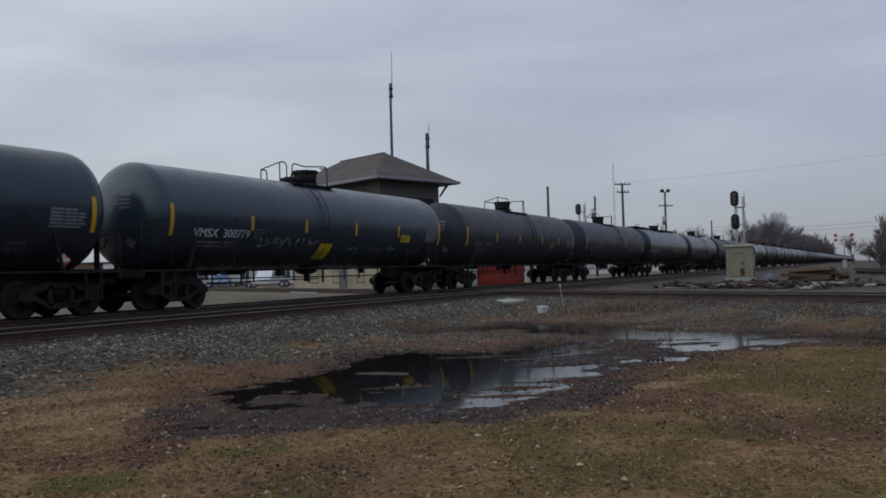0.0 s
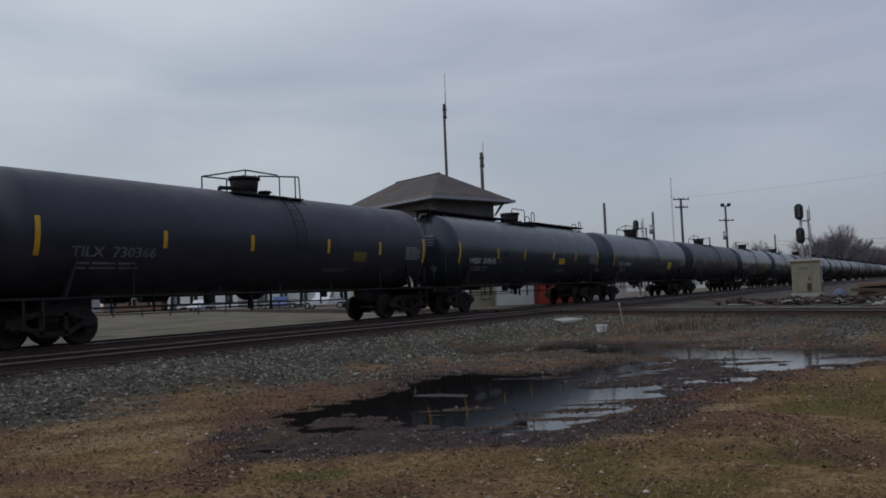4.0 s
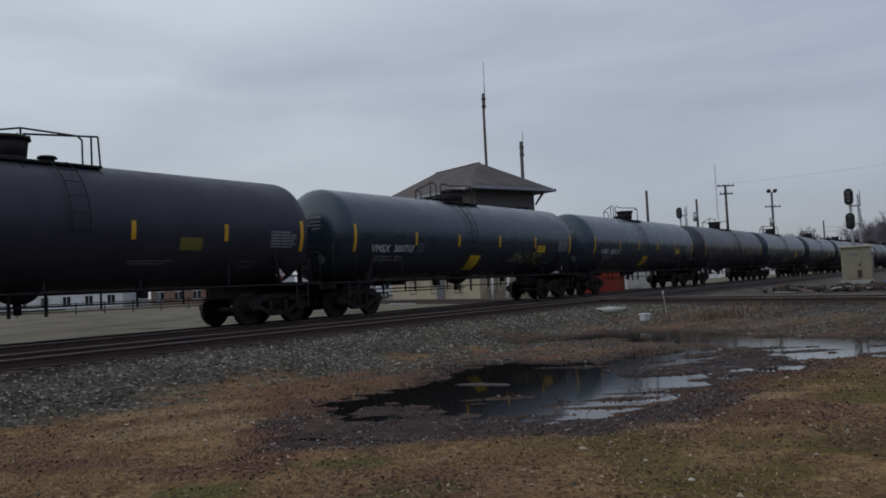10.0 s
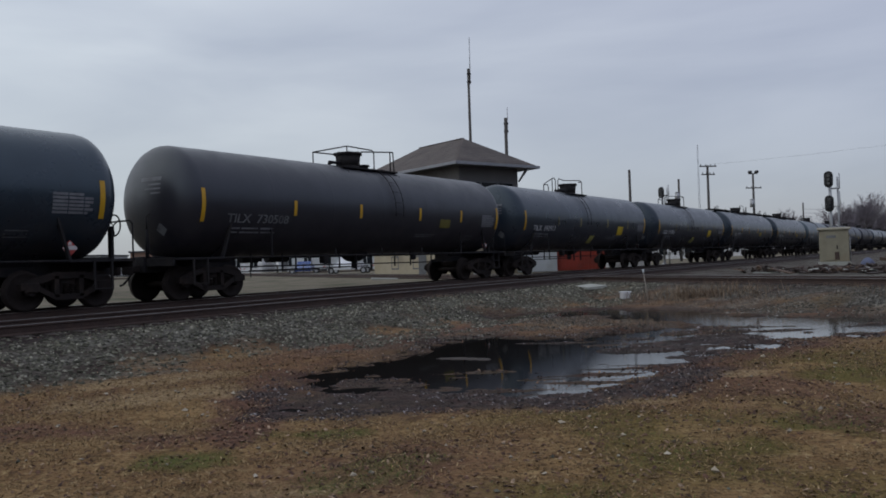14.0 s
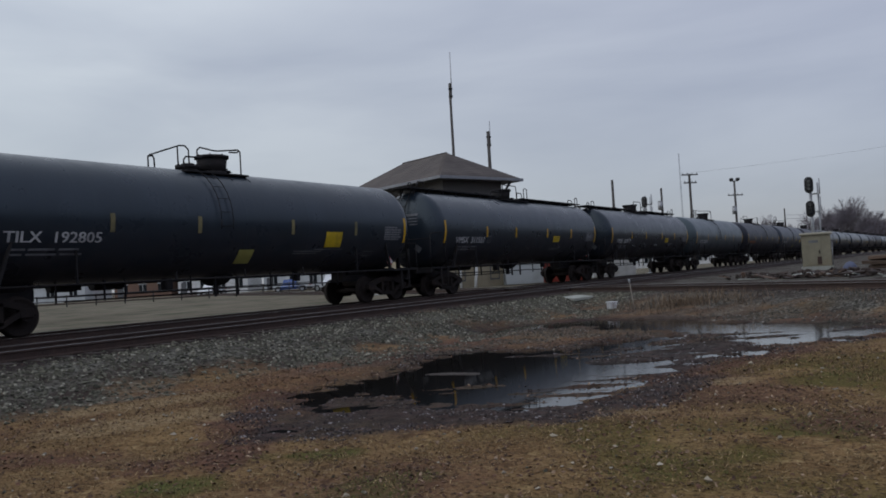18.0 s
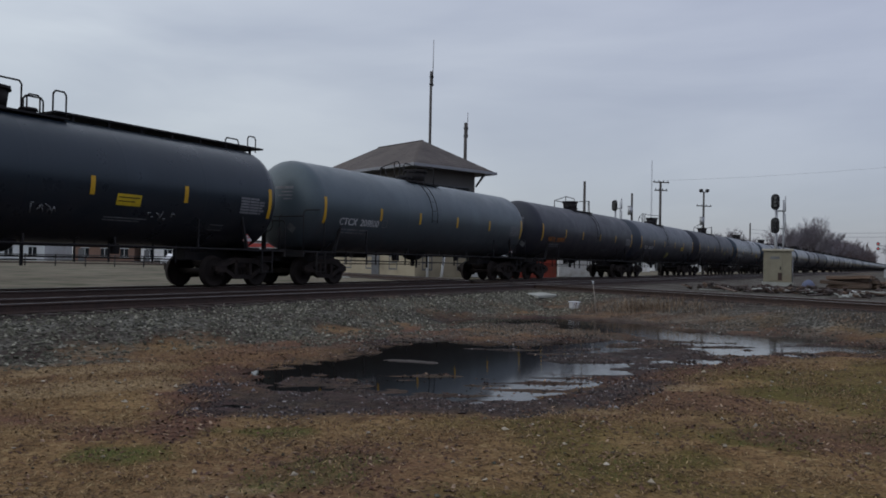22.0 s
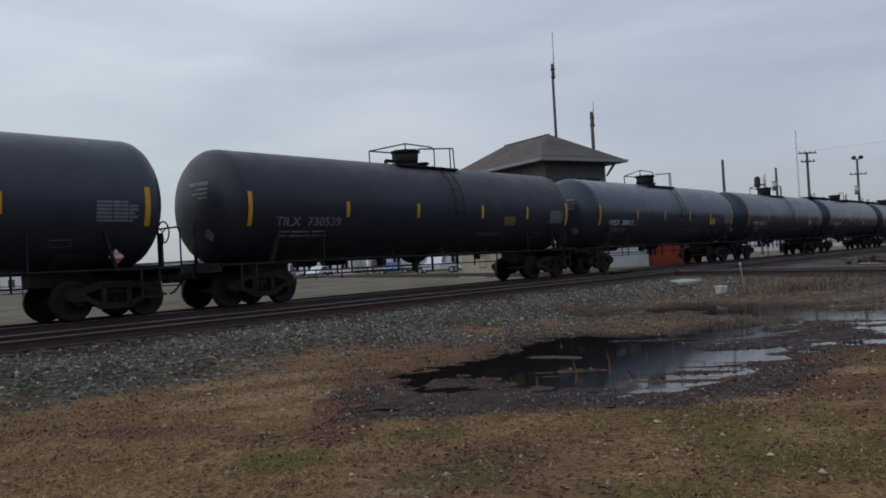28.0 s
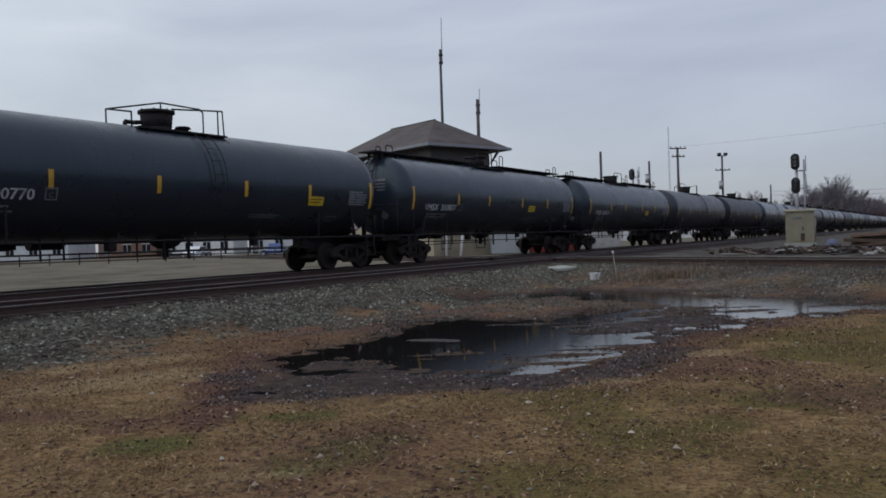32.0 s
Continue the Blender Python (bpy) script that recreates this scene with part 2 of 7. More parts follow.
M_WALL_UP = surface("tower_grey_siding", (0.125, 0.12, 0.12), (0.095, 0.09, 0.092), dirt=(0.07, 0.065, 0.065), rough=0.85, scale=0.7, fine=16)
M_WALL_LOW = surface("tower_buff_brick", (0.42, 0.37, 0.27), (0.34, 0.29, 0.20), dirt=(0.22, 0.19, 0.14), rough=0.9, scale=0.8, fine=18, rand=0.12)
M_TRIM = surface("tower_trim_paint", (0.11, 0.115, 0.125), rough=0.7)
M_FASCIA = surface("fascia_grey_paint", (0.26, 0.27, 0.30), rough=0.6)
M_BUFF = surface("relay_case_cream_paint", (0.25, 0.23, 0.165), (0.19, 0.172, 0.12), dirt=(0.25, 0.2, 0.13), rough=0.55, scale=1.6, fine=14)
M_ALU = surface("bare_aluminium", (0.42, 0.43, 0.45), (0.3, 0.31, 0.33), rough=0.45, metal=0.6)
M_SIGNAL = surface("signal_black_paint", (0.012, 0.012, 0.014), rough=0.6)
M_RED = surface("container_red_paint", (0.32, 0.045, 0.028), (0.22, 0.03, 0.02), dirt=(0.14, 0.05, 0.035), rough=0.6, scale=0.8)
M_PALE = surface("pale_painted_panel", (0.52, 0.55, 0.58), (0.42, 0.45, 0.47), dirt=(0.3, 0.3, 0.3), rough=0.6, scale=0.7)
M_WHITEP = surface("white_paint", (0.70, 0.71, 0.72), (0.56, 0.57, 0.58), dirt=(0.4, 0.38, 0.35), rough=0.5)
M_PIPE = surface("fence_black_pipe", (0.02, 0.02, 0.022), rough=0.6)
M_BLUE = surface("car_blue_paint", (0.02, 0.06, 0.22), rough=0.3, scale=1, bump=0.02)
M_CARW = surface("car_white_paint", (0.68, 0.70, 0.74), (0.6, 0.62, 0.66), rough=0.3, scale=1, bump=0.02)
M_TYRE = surface("tyre_rubber", (0.02, 0.02, 0.02), rough=0.9)
M_BARK = surface("bare_bark", (0.085, 0.072, 0.068), (0.05, 0.042, 0.04), rough=0.95, scale=3, fine=20)
M_TWIG = surface("bare_twig", (0.170, 0.152, 0.176), (0.125, 0.109, 0.127), rough=0.95, scale=1, fine=10, bump=0)
M_TWIGRED = surface("brush_twig_reddish", (0.122, 0.094, 0.100), (0.086, 0.064, 0.069), rough=0.95, scale=1, fine=10, bump=0)
M_EVER = surface("dark_evergreen", (0.030, 0.032, 0.026), (0.045, 0.045, 0.034), rough=0.9, scale=1, fine=8, bump=0)
M_PLASTIC = surface("white_plastic", (0.66, 0.67, 0.69), (0.55, 0.56, 0.58), dirt=(0.4, 0.38, 0.34), rough=0.5)
M_SLAB = surface("pale_concrete", (0.36, 0.37, 0.34), (0.28, 0.29, 0.26), rough=0.9, scale=2)
M_BRICK = surface("far_brick", (0.19, 0.115, 0.085), (0.14, 0.085, 0.066), rough=0.9, scale=0.5)
M_DARKROOF = surface("far_roof", (0.07, 0.07, 0.08), rough=0.9, scale=0.5)
M_CLOTH = surface("faded_blue_tarp", (0.10, 0.12, 0.20), (0.07, 0.08, 0.14), rough=0.7, scale=2)


def glass(name, tint, rough=0.05):
    m, nd, lk, b = material(name, rough, 0.0, 0.6)
    b.inputs["Base Color"].default_value = (*tint, 1)
    return m


M_GLASS = glass("dark_window_glass", (0.015, 0.018, 0.022))


def lit(name, col, power):
    m, nd, lk, b = material(name, 0.4)
    b.inputs["Base Color"].default_value = (*col, 1)
    b.inputs["Emission Color"].default_value = (*col, 1)
    b.inputs["Emission Strength"].default_value = power
    return m


M_FLASH = lit("flasher_red_lens", (0.7, 0.08, 0.10), 0.13)
M_HAZE = surface("galvanised_lattice", (0.30, 0.32, 0.36), rough=0.6)


def water_material():
    m, nd, lk, b = material("puddle_water", 0.04, 0.0, 0.5)
    b.inputs["Base Color"].default_value = (0.010, 0.009, 0.008, 1)
    b.inputs["IOR"].default_value = 1.33
    co = nd.new("ShaderNodeTexCoord").outputs["Object"]
    calm = noise_fac(nd, lk, 3.2, 0.2, 0.8, detail=3.0, coords=co, stretch=(1.0, 0.6, 1))
    ruffle = noise_fac(nd, lk, 5.0, 0.3, 0.75, detail=4.0, coords=co, stretch=(0.5, 3.0, 1))
    # the open eastern reach is ruffled by wind, the sheltered west end is still
    sep = nd.new("ShaderNodeSeparateXYZ")
    lk.new(co, sep.inputs[0])
    open_water = nd.new("ShaderNodeMapRange")
    open_water.inputs["From Min"].default_value, open_water.inputs["From Max"].default_value = 0.5, 2.5
    lk.new(sep.outputs["X"], open_water.inputs["Value"])
    height = mixed(nd, lk, mixed(nd, lk, (0, 0, 0), (0.12, 0.12, 0.12), calm), ruffle, open_water.outputs[0])
    bumped(nd, lk, b, height, 0.035, 0.02)
    return m


M_WATER = water_material()


def ground_material():
    m, nd, lk, b = material("ground_earth_grass_gravel", 0.95, 0.0, 0.10)
    co = nd.new("ShaderNodeTexCoord").outputs["Object"]

    def attr(name):
        a = nd.new("ShaderNodeAttribute")
        a.attribute_name = name
        return a.outputs["Fac"]

    # dormant lawn: straw, olive and earth
    straw = mixed(nd, lk, (0.290, 0.186, 0.087), (0.195, 0.116, 0.055), noise_fac(nd, lk, 1.1, 0.40, 0.62, detail=7.0, coords=co))
    straw = mixed(nd, lk, straw, (0.115, 0.066, 0.029), noise_fac(nd, lk, 3.2, 0.52, 0.66, detail=7.0, coords=co))
    straw = mixed(nd, lk, straw, (0.37, 0.275, 0.135), noise_fac(nd, lk, 8.5, 0.54, 0.72, detail=6.0, coords=co))
    green = mixed(nd, lk, (0.132, 0.104, 0.030), (0.080, 0.064, 0.020), noise_fac(nd, lk, 4.0, 0.4, 0.7, coords=co))
    green = mixed(nd, lk, green, (0.165, 0.135, 0.05), noise_fac(nd, lk, 11.0, 0.56, 0.72, detail=5.0, coords=co))
    lawn = mixed(nd, lk, straw, green, attr("green"))
    lawn = mixed(nd, lk, lawn, (0.040, 0.024, 0.014), mixed(nd, lk, (0, 0, 0), (0.68, 0.68, 0.68), noise_fac(nd, lk, 24.0, 0.50, 0.62, detail=6.0, coords=co)))
    lawn = mixed(nd, lk, lawn, mixed(nd, lk, (0.090, 0.105, 0.030), (0.16, 0.15, 0.05), noise_fac(nd, lk, 16.0, 0.42, 0.62, detail=6.0, coords=co)), attr("vivid"))
    lawn = mixed(nd, lk, lawn, (0.36, 0.27, 0.16), mixed(nd, lk, (0, 0, 0), attr("straw"), noise_fac(nd, lk, 14.0, 0.38, 0.60, detail=6.0, coords=co)))
    # leaf litter and rust-brown weeds
    litter = mixed(nd, lk, (0.155, 0.077, 0.056), (0.069, 0.034, 0.030), noise_fac(nd, lk, 6.0, 0.35, 0.7, detail=7.0, coords=co))
    litter = mixed(nd, lk, litter, (0.215, 0.138, 0.082), noise_fac(nd, lk, 17.0, 0.55, 0.72, detail=5.0, coords=co))
    c = mixed(nd, lk, lawn, litter, attr("litter"))
    # crushed stone
    vor = nd.new("ShaderNodeTexVoronoi")
    vor.inputs["Scale"].default_value = 14.0
    lk.new(co, vor.inputs["Vector"])
    rmp = nd.new("ShaderNodeValToRGB")
    rmp.color_ramp.elements[0].color, rmp.color_ramp.elements[1].color = (0.030, 0.029, 0.026, 1), (0.195, 0.186, 0.160, 1)
    sp = nd.new("ShaderNodeSeparateColor")
    lk.new(vor.outputs["Color"], sp.inputs[0])
    lk.new(sp.outputs[0], rmp.inputs[0])
    stone = mixed(nd, lk, rmp.outputs[0], (0.050, 0.038, 0.033), noise_fac(nd, lk, 0.9, 0.40, 0.62, detail=6.0, coords=co))
    c = mixed(nd, lk, c, stone, attr("gravel"))
    c = mixed(nd, lk, c, mixed(nd, lk, (0.022, 0.017, 0.017), (0.052, 0.039, 0.037), noise_fac(nd, lk, 9.0, 0.4, 0.7, detail=6.0, coords=co)), attr("foul"))
    # pale packed yard
    yard = mixed(nd, lk, (0.190, 0.168, 0.128), (0.115, 0.099, 0.075), noise_fac(nd, lk, 0.25, 0.35, 0.7, coords=co, stretch=(1, 0.4, 1)))
    yard = mixed(nd, lk, yard, (0.078, 0.080, 0.050), noise_fac(nd, lk, 0.5, 0.50, 0.66, detail=6, coords=co))
    c = mixed(nd, lk, c, yard, attr("yard"))
    wet = attr("wet")
    mire = mixed(nd, lk, (0.010, 0.0080, 0.0088), (0.046, 0.028, 0.029), noise_fac(nd, lk, 5.5, 0.44, 0.66, detail=7.0, coords=co))
    mire = mixed(nd, lk, mire, (0.075, 0.068, 0.063), noise_fac(nd, lk, 21.0, 0.60, 0.70, detail=5.0, coords=co))
    c = mixed(nd, lk, c, mire, wet)
    c = mixed(nd, lk, c, (0.062, 0.052, 0.048), attr("silt"))
    lk.new(c, b.inputs["Base Color"])
    mr = nd.new("ShaderNodeMapRange")
    mr.inputs["To Min"].default_value, mr.inputs["To Max"].default_value = 0.97, 0.62
    lk.new(wet, mr.inputs["Value"])
    lk.new(mr.outputs[0], b.inputs["Roughness"])
    bumped(nd, lk, b, noise_fac(nd, lk, 30.0, 0.2, 0.8, detail=6.0, coords=co), 0.7, 0.03)
    return m


M_GROUND = ground_material()


def scatter_material(name, c0, c1, c2, rough=0.9):
    """Loose pieces, each with a shade of its own."""
    m, nd, lk, b = material(name, rough, 0.0, 0.3)
    ge = nd.new("ShaderNodeNewGeometry")
    rmp = nd.new("ShaderNodeValToRGB")
    rmp.color_ramp.elements[0].color, rmp.color_ramp.elements[1].color = (*c0, 1), (*c2, 1)
    e = rmp.color_ramp.elements.new(0.82)
    e.color = (*c1, 1)
    lk.new(ge.outputs["Random Per Island"], rmp.inputs[0])
    c = mixed(nd, lk, rmp.outputs[0], c0, noise_fac(nd, lk, 25.0, 0.4, 0.8))
    lk.new(c, b.inputs["Base Color"])
    return m


M_STONES = scatter_material("ballast_stone", (0.030, 0.030, 0.022), (0.190, 0.184, 0.142), (0.43, 0.41, 0.34))
M_BLADES = scatter_material("dormant_grass_blade", (0.065, 0.040, 0.018), (0.272, 0.175, 0.080), (0.49, 0.365, 0.20))
M_GREENB = scatter_material("green_grass_blade", (0.055, 0.070, 0.018), (0.110, 0.125, 0.032), (0.20, 0.19, 0.06))
M_LEAF = scatter_material("fallen_leaf", (0.034, 0.018, 0.013), (0.155, 0.080, 0.052), (0.40, 0.29, 0.20))
M_DRY = scatter_material("tall_dry_grass", (0.14, 0.100, 0.070), (0.24, 0.178, 0.124), (0.36, 0.28, 0.20))
M_SCRAP = scatter_material("bleached_scrap", (0.22, 0.19, 0.15), (0.42, 0.37, 0.29), (0.60, 0.54, 0.45))
M_CLODS = scatter_material("mud_clod", (0.012, 0.010, 0.010), (0.078, 0.060, 0.061), (0.34, 0.32, 0.33), 0.80)
M_BANK = scatter_material("bank_stone", (0.026, 0.024, 0.019), (0.115, 0.108, 0.093), (0.32, 0.30, 0.27))


# ---------- mesh tools ----------
class Shape:
    """Vertices and faces gathered into one mesh."""

    def __init__(self):
        self.v, self.f, self.smooth = [], [], []

    def add(self, verts, faces, smooth=False):
        k = len(self.v)
        self.v += [tuple(p) for p in verts]
        self.f += [tuple(i + k for i in f) for f in faces]
        self.smooth += [smooth] * len(faces)
        return self

    def box(self, x0, x1, y0, y1, z0, z1, m=None, chamfer=0.0):
        if chamfer:
            c = chamfer
            vs, key = [], {}
            lim = ((x0, x1), (y0, y1), (z0, z1))
            for corner in range(8):
                bits = [(corner >> a) & 1 for a in range(3)]
                for ax in range(3):
                    p = []
                    for a in range(3):
                        e = lim[a][bits[a]]
                        p.append(e if a == ax else e + (c if bits[a] == 0 else -c))
                    key[corner, ax] = len(vs)
                    vs.append(p)
            fs = []
            for ax in range(3):
                o1, o2 = (ax + 1) % 3, (ax + 2) % 3
                for side in (0, 1):
                    q = []
                    for b1, b2 in ((0, 0), (1, 0), (1, 1), (0, 1)):
                        q.append(key[(side << ax) | (b1 << o1) | (b2 << o2), ax])
                    fs.append(q if side else q[::-1])
                for b1 in (0, 1):
                    for b2 in (0, 1):
                        a = (b1 << o1) | (b2 << o2)
                        b = a | (1 << ax)
                        q = [key[a, o1], key[b, o1], key[b, o2], key[a, o2]]
                        fs.append(q if (b1 ^ b2) else q[::-1])
            for corner in range(8):
                q = [key[corner, 0], key[corner, 1], key[corner, 2]]
                fs.append(q if bin(corner).count("1") % 2 else q[::-1])
        else:
            vs = [(x, y, z) for z in (z0, z1) for y in (y0, y1) for x in (x0, x1)]
            fs = [(0, 2, 3, 1), (4, 5, 7, 6), (0, 1, 5, 4), (2, 6, 7, 3), (0, 4, 6, 2), (1, 3, 7, 5)]
        if m is not None:
            vs = [m @ Vector(p) for p in vs]
        return self.add(vs, fs)

    def tube(self, a, b, r, r1=None, seg=8, smooth=True):
        a, b = Vector(a), Vector(b)
        r1 = r if r1 is None else r1
        w = (b - a).normalized()
        u = w.orthogonal().normalized()
        q = w.cross(u)
        vs, fs = [], []
        for i in range(seg):
            t = 2 * math.pi * i / seg
            k = u * math.cos(t) + q * math.sin(t)
            vs += [a + k * r, b + k * r1]
        for i in range(seg):
            j = (i + 1) % seg
            fs.append((2 * i, 2 * j, 2 * j + 1, 2 * i + 1))
        self.add(vs, fs, smooth)
        k = len(self.v) - 2 * seg
        self.f += [tuple(k + 2 * i for i in reversed(range(seg))), tuple(k + 2 * i + 1 for i in range(seg))]
        self.smooth += [False, False]
        return self

    def path(self, pts, r, seg=6):
        for a, b in zip(pts, pts[1:]):
            self.tube(a, b, r, seg=seg)
        return self

    def lathe(self, prof, seg=32, m=None):
        """prof: (along x, radius) from end to end, turned about the x axis."""
        vs, fs = [], []
        for x, r in prof:
            for i in range(seg):
                t = 2 * math.pi * i / seg
                vs.append((x, r * math.cos(t), r * math.sin(t)))
        for j in range(len(prof) - 1):
            for i in range(seg):
                k = (i + 1) % seg
                fs.append((j * seg + i, j * seg + k, (j + 1) * seg + k, (j + 1) * seg + i))
        if m is not None:
            vs = [m @ Vector(p) for p in vs]
        n0 = len(self.v)
        self.add(vs, fs, True)
        self.f += [tuple(n0 + i for i in reversed(range(seg))), tuple(n0 + (len(prof) - 1) * seg + i for i in range(seg))]
        self.smooth += [False, False]
        return self

    def profile(self, pts, x0, x1, m=None):
        """A closed outline in (y, z), drawn out along x."""
        k = len(pts)
        vs = [(x0, *p) for p in pts] + [(x1, *p) for p in pts]
        fs = [(i, (i + 1) % k, k + (i + 1) % k, k + i) for i in range(k)] + [tuple(reversed(range(k))), tuple(range(k, 2 * k))]
        if m is not None:
            vs = [m @ Vector(p) for p in vs]
        return self.add(vs, fs)

    def mesh(self, name, mat):
        me = bpy.data.meshes.new(name)
        me.from_pydata(self.v, [], self.f)
        me.polygons.foreach_set("use_smooth", self.smooth)
        me.materials.append(mat)
        me.update()
        return me


def part(name, shape, mat, parent=None, label="", m=None):
    me = shape if isinstance(shape, bpy.types.Mesh) else shape.mesh(name, mat)
    ob = new(name, me)
    ob.parent = parent
    if m is not None:
        ob.matrix_basis = m
    return tagged(ob, label)


def thing(name, label, category, m=None, group="", kind="", shape=None, mat=None):
    ob = new(name, shape.mesh(name, mat) if shape else None)
    if m is not None:
        ob.matrix_basis = m
    return tagged(ob, label, category, group, kind)


def np_mesh(name, verts, faces, mat, smooth=False):
    me = bpy.data.meshes.new(name)
    nv, nf, k = len(verts), len(faces), faces.shape[1]
    me.vertices.add(nv)
    me.vertices.foreach_set("co", np.asarray(verts, np.float32).ravel())
    me.loops.add(nf * k)
    me.loops.foreach_set("vertex_index", np.asarray(faces, np.int32).ravel())
    me.polygons.add(nf)
    me.polygons.foreach_set("loop_start", np.arange(0, nf * k, k, dtype=np.int32))
    me.polygons.foreach_set("loop_total", np.full(nf, k, np.int32))
    me.polygons.foreach_set("use_smooth", np.full(nf, smooth))
    me.update(calc_edges=True)
    me.validate()
    me.materials.append(mat)
    return me


HASH = np.random.RandomState(7).rand(256, 256)


def vnoise(x, y, scale, octaves=3):
    """Smooth random height, about -0.5 to 0.5."""
    out, amp, tot = 0, 1.0, 0
    for o in range(octaves):
        fx, fy = x * scale + 17.3 * o, y * scale + 9.1 * o
        ix, iy = np.floor(fx).astype(int), np.floor(fy).astype(int)
        tx, ty = fx - ix, fy - iy
        tx, ty = tx * tx * (3 - 2 * tx), ty * ty * (3 - 2 * ty)
        h = lambda a, b: HASH[a % 256, b % 256]
        v = (h(ix, iy) * (1 - tx) + h(ix + 1, iy) * tx) * (1 - ty) + (h(ix, iy + 1) * (1 - tx) + h(ix + 1, iy + 1) * tx) * ty
        out, tot = out + amp * (v - 0.5), tot + amp
        amp, scale = amp * 0.5, scale * 2
    return out / tot


def smooth01(x, a, b):
    t = np.clip((x - a) / (b - a), 0, 1)
    return t * t * (3 - 2 * t)


# ---------- the ground ----------
# pools: from x, y to x, y, with a half width
POOLS = ((-2.0, 10.85, -1.4, 11.35, 0.33), (-1.15, 11.5, 0.0, 12.0, 0.9), (-0.2, 10.55, 0.95, 10.25, 0.72), (0.15, 12.7, 1.2, 12.4, 1.55), (0.25, 14.3, 1.0, 13.9, 1.2),
         (1.3, 10.9, 1.7, 13.0, 0.95), (1.8, 13.8, 3.0, 15.2, 0.75), (3.1, 15.6, 3.9, 16.2, 0.4), (0.5, 20.7, 2.5, 21.4, 0.72), (3.2, 21.5, 4.8, 20.4, 0.95), (4.0, 19.4, 5.5, 18.2, 1.05),
         (5.2, 17.6, 7.6, 16.9, 0.95), (4.6, 14.5, 5.6, 14.9, 0.5), (5.9, 15.8, 8.0, 15.7, 0.95), (8.0, 16.0, 9.4, 14.8, 0.7), (9.4, 14.8, 12.6, 12.9, 0.45))
# half-drowned mud flats
SHOAL = ((2.2, 11.3, 3.4, 12.5, 0.7), (2.3, 12.8, 4.4, 14.4, 0.95), (4.6, 16.35, 6.2, 16.2, 0.22), (-1.6, 10.2, -0.9, 9.9, 0.3), (7.7, 16.4, 8.3, 16.0, 0.2), (3.2, 14.9, 4.2, 15.6, 0.4))
# thin streaks of mud that break the open water
STREAKS = ((0.9, 9.8, 2.2, 11.4, 0.75), (0.6, 14.4, 1.8, 14.1, 0.5), (-0.4, 10.6, 0.8, 10.9, 0.4), (1.9, 13.6, 2.9, 14.8, 0.5), (5.4, 15.3, 7.4, 15.7, 0.4))
# the near shore, churned but above the water
SHORE = ((-2.6, 9.3, -1.6, 8.75, 0.45), (-1.6, 8.75, 0.2, 8.55, 0.6), (0.2, 8.55, 1.0, 8.6, 0.55), (1.0, 8.6, 1.85, 9.1, 0.5), (1.85, 9.1, 2.7, 10.3, 0.5))
# a flat bank of pale silt in the dark pool
SILT = ((-0.65, 12.5, -0.05, 12.3, 0.26),)
# leaf-strewn, green and bleached patches of the lawn
LEAFY = ((-2.4, 7.18, -2.3, 8.53, 0.45), (-2.7, 8.84, -2.8, 11.02, 0.5), (-0.6, 8.11, 1.6, 9.26, 0.28), (2.5, 10.61, 5.2, 12.9, 0.5), (-4.6, 7.49, -2.9, 6.97, 0.35))
GREENS = ((-2.62, 6.19, -2.36, 6.08, 0.24), (-1.9, 6.99, -1.2, 6.95, 0.14), (-1.15, 5.36, -0.7, 5.46, 0.22), (-0.9, 5.82, -0.5, 5.98, 0.18), (3, 7.07, 4.4, 7.38, 0.5), (1.4, 5.98, 2.1, 6.19, 0.35), (4.2, 9.57, 6, 9.98, 0.6))
STRAW = ((1.25, 8.37, 1.8, 8.44, 0.2), (-3.5, 7.12, -2.9, 7.23, 0.2), (-4.6, 8.94, -3.4, 9.57, 0.5), (-1.7, 5.2, -1.2, 5.25, 0.16), (2.6, 9.98, 3.3, 9.98, 0.25), (-5.2, 10.19, -3.9, 11.02, 0.5))
WATER_Z = -0.040
# churned wet ground round the pools
MUD = ((-2.5, 9.67, -2.2, 8.01, 0.32), (-2.1, 8.42, -1.1, 8.53, 0.45), (2.4, 11.86, 4.3, 13.73, 0.85), (0.9, 11.65, 2.2, 12.48, 0.4), (-1.6, 8.94, 0.6, 8.63, 0.75), (-1.8, 9.98, -0.4, 9.36, 0.7), (2.6, 11.44, 4.6, 13.1, 0.55), (3.4, 14.14, 4.6, 14.98, 0.5), (5.6, 14.25, 8.6, 13.73, 0.3), (-0.6, 8.53, -1.6, 7.9, 0.35))


def pool_field(x, y, strokes=None):
    best = np.full(np.shape(x), -9.0)
    for ax, ay, bx, by, r in strokes or POOLS:
        dx, dy = bx - ax, by - ay
        t = np.clip(((x - ax) * dx + (y - ay) * dy) / (dx * dx + dy * dy), 0, 1)
        best = np.maximum(best, r - np.hypot(x - ax - t * dx, y - ay - t * dy))
    return best


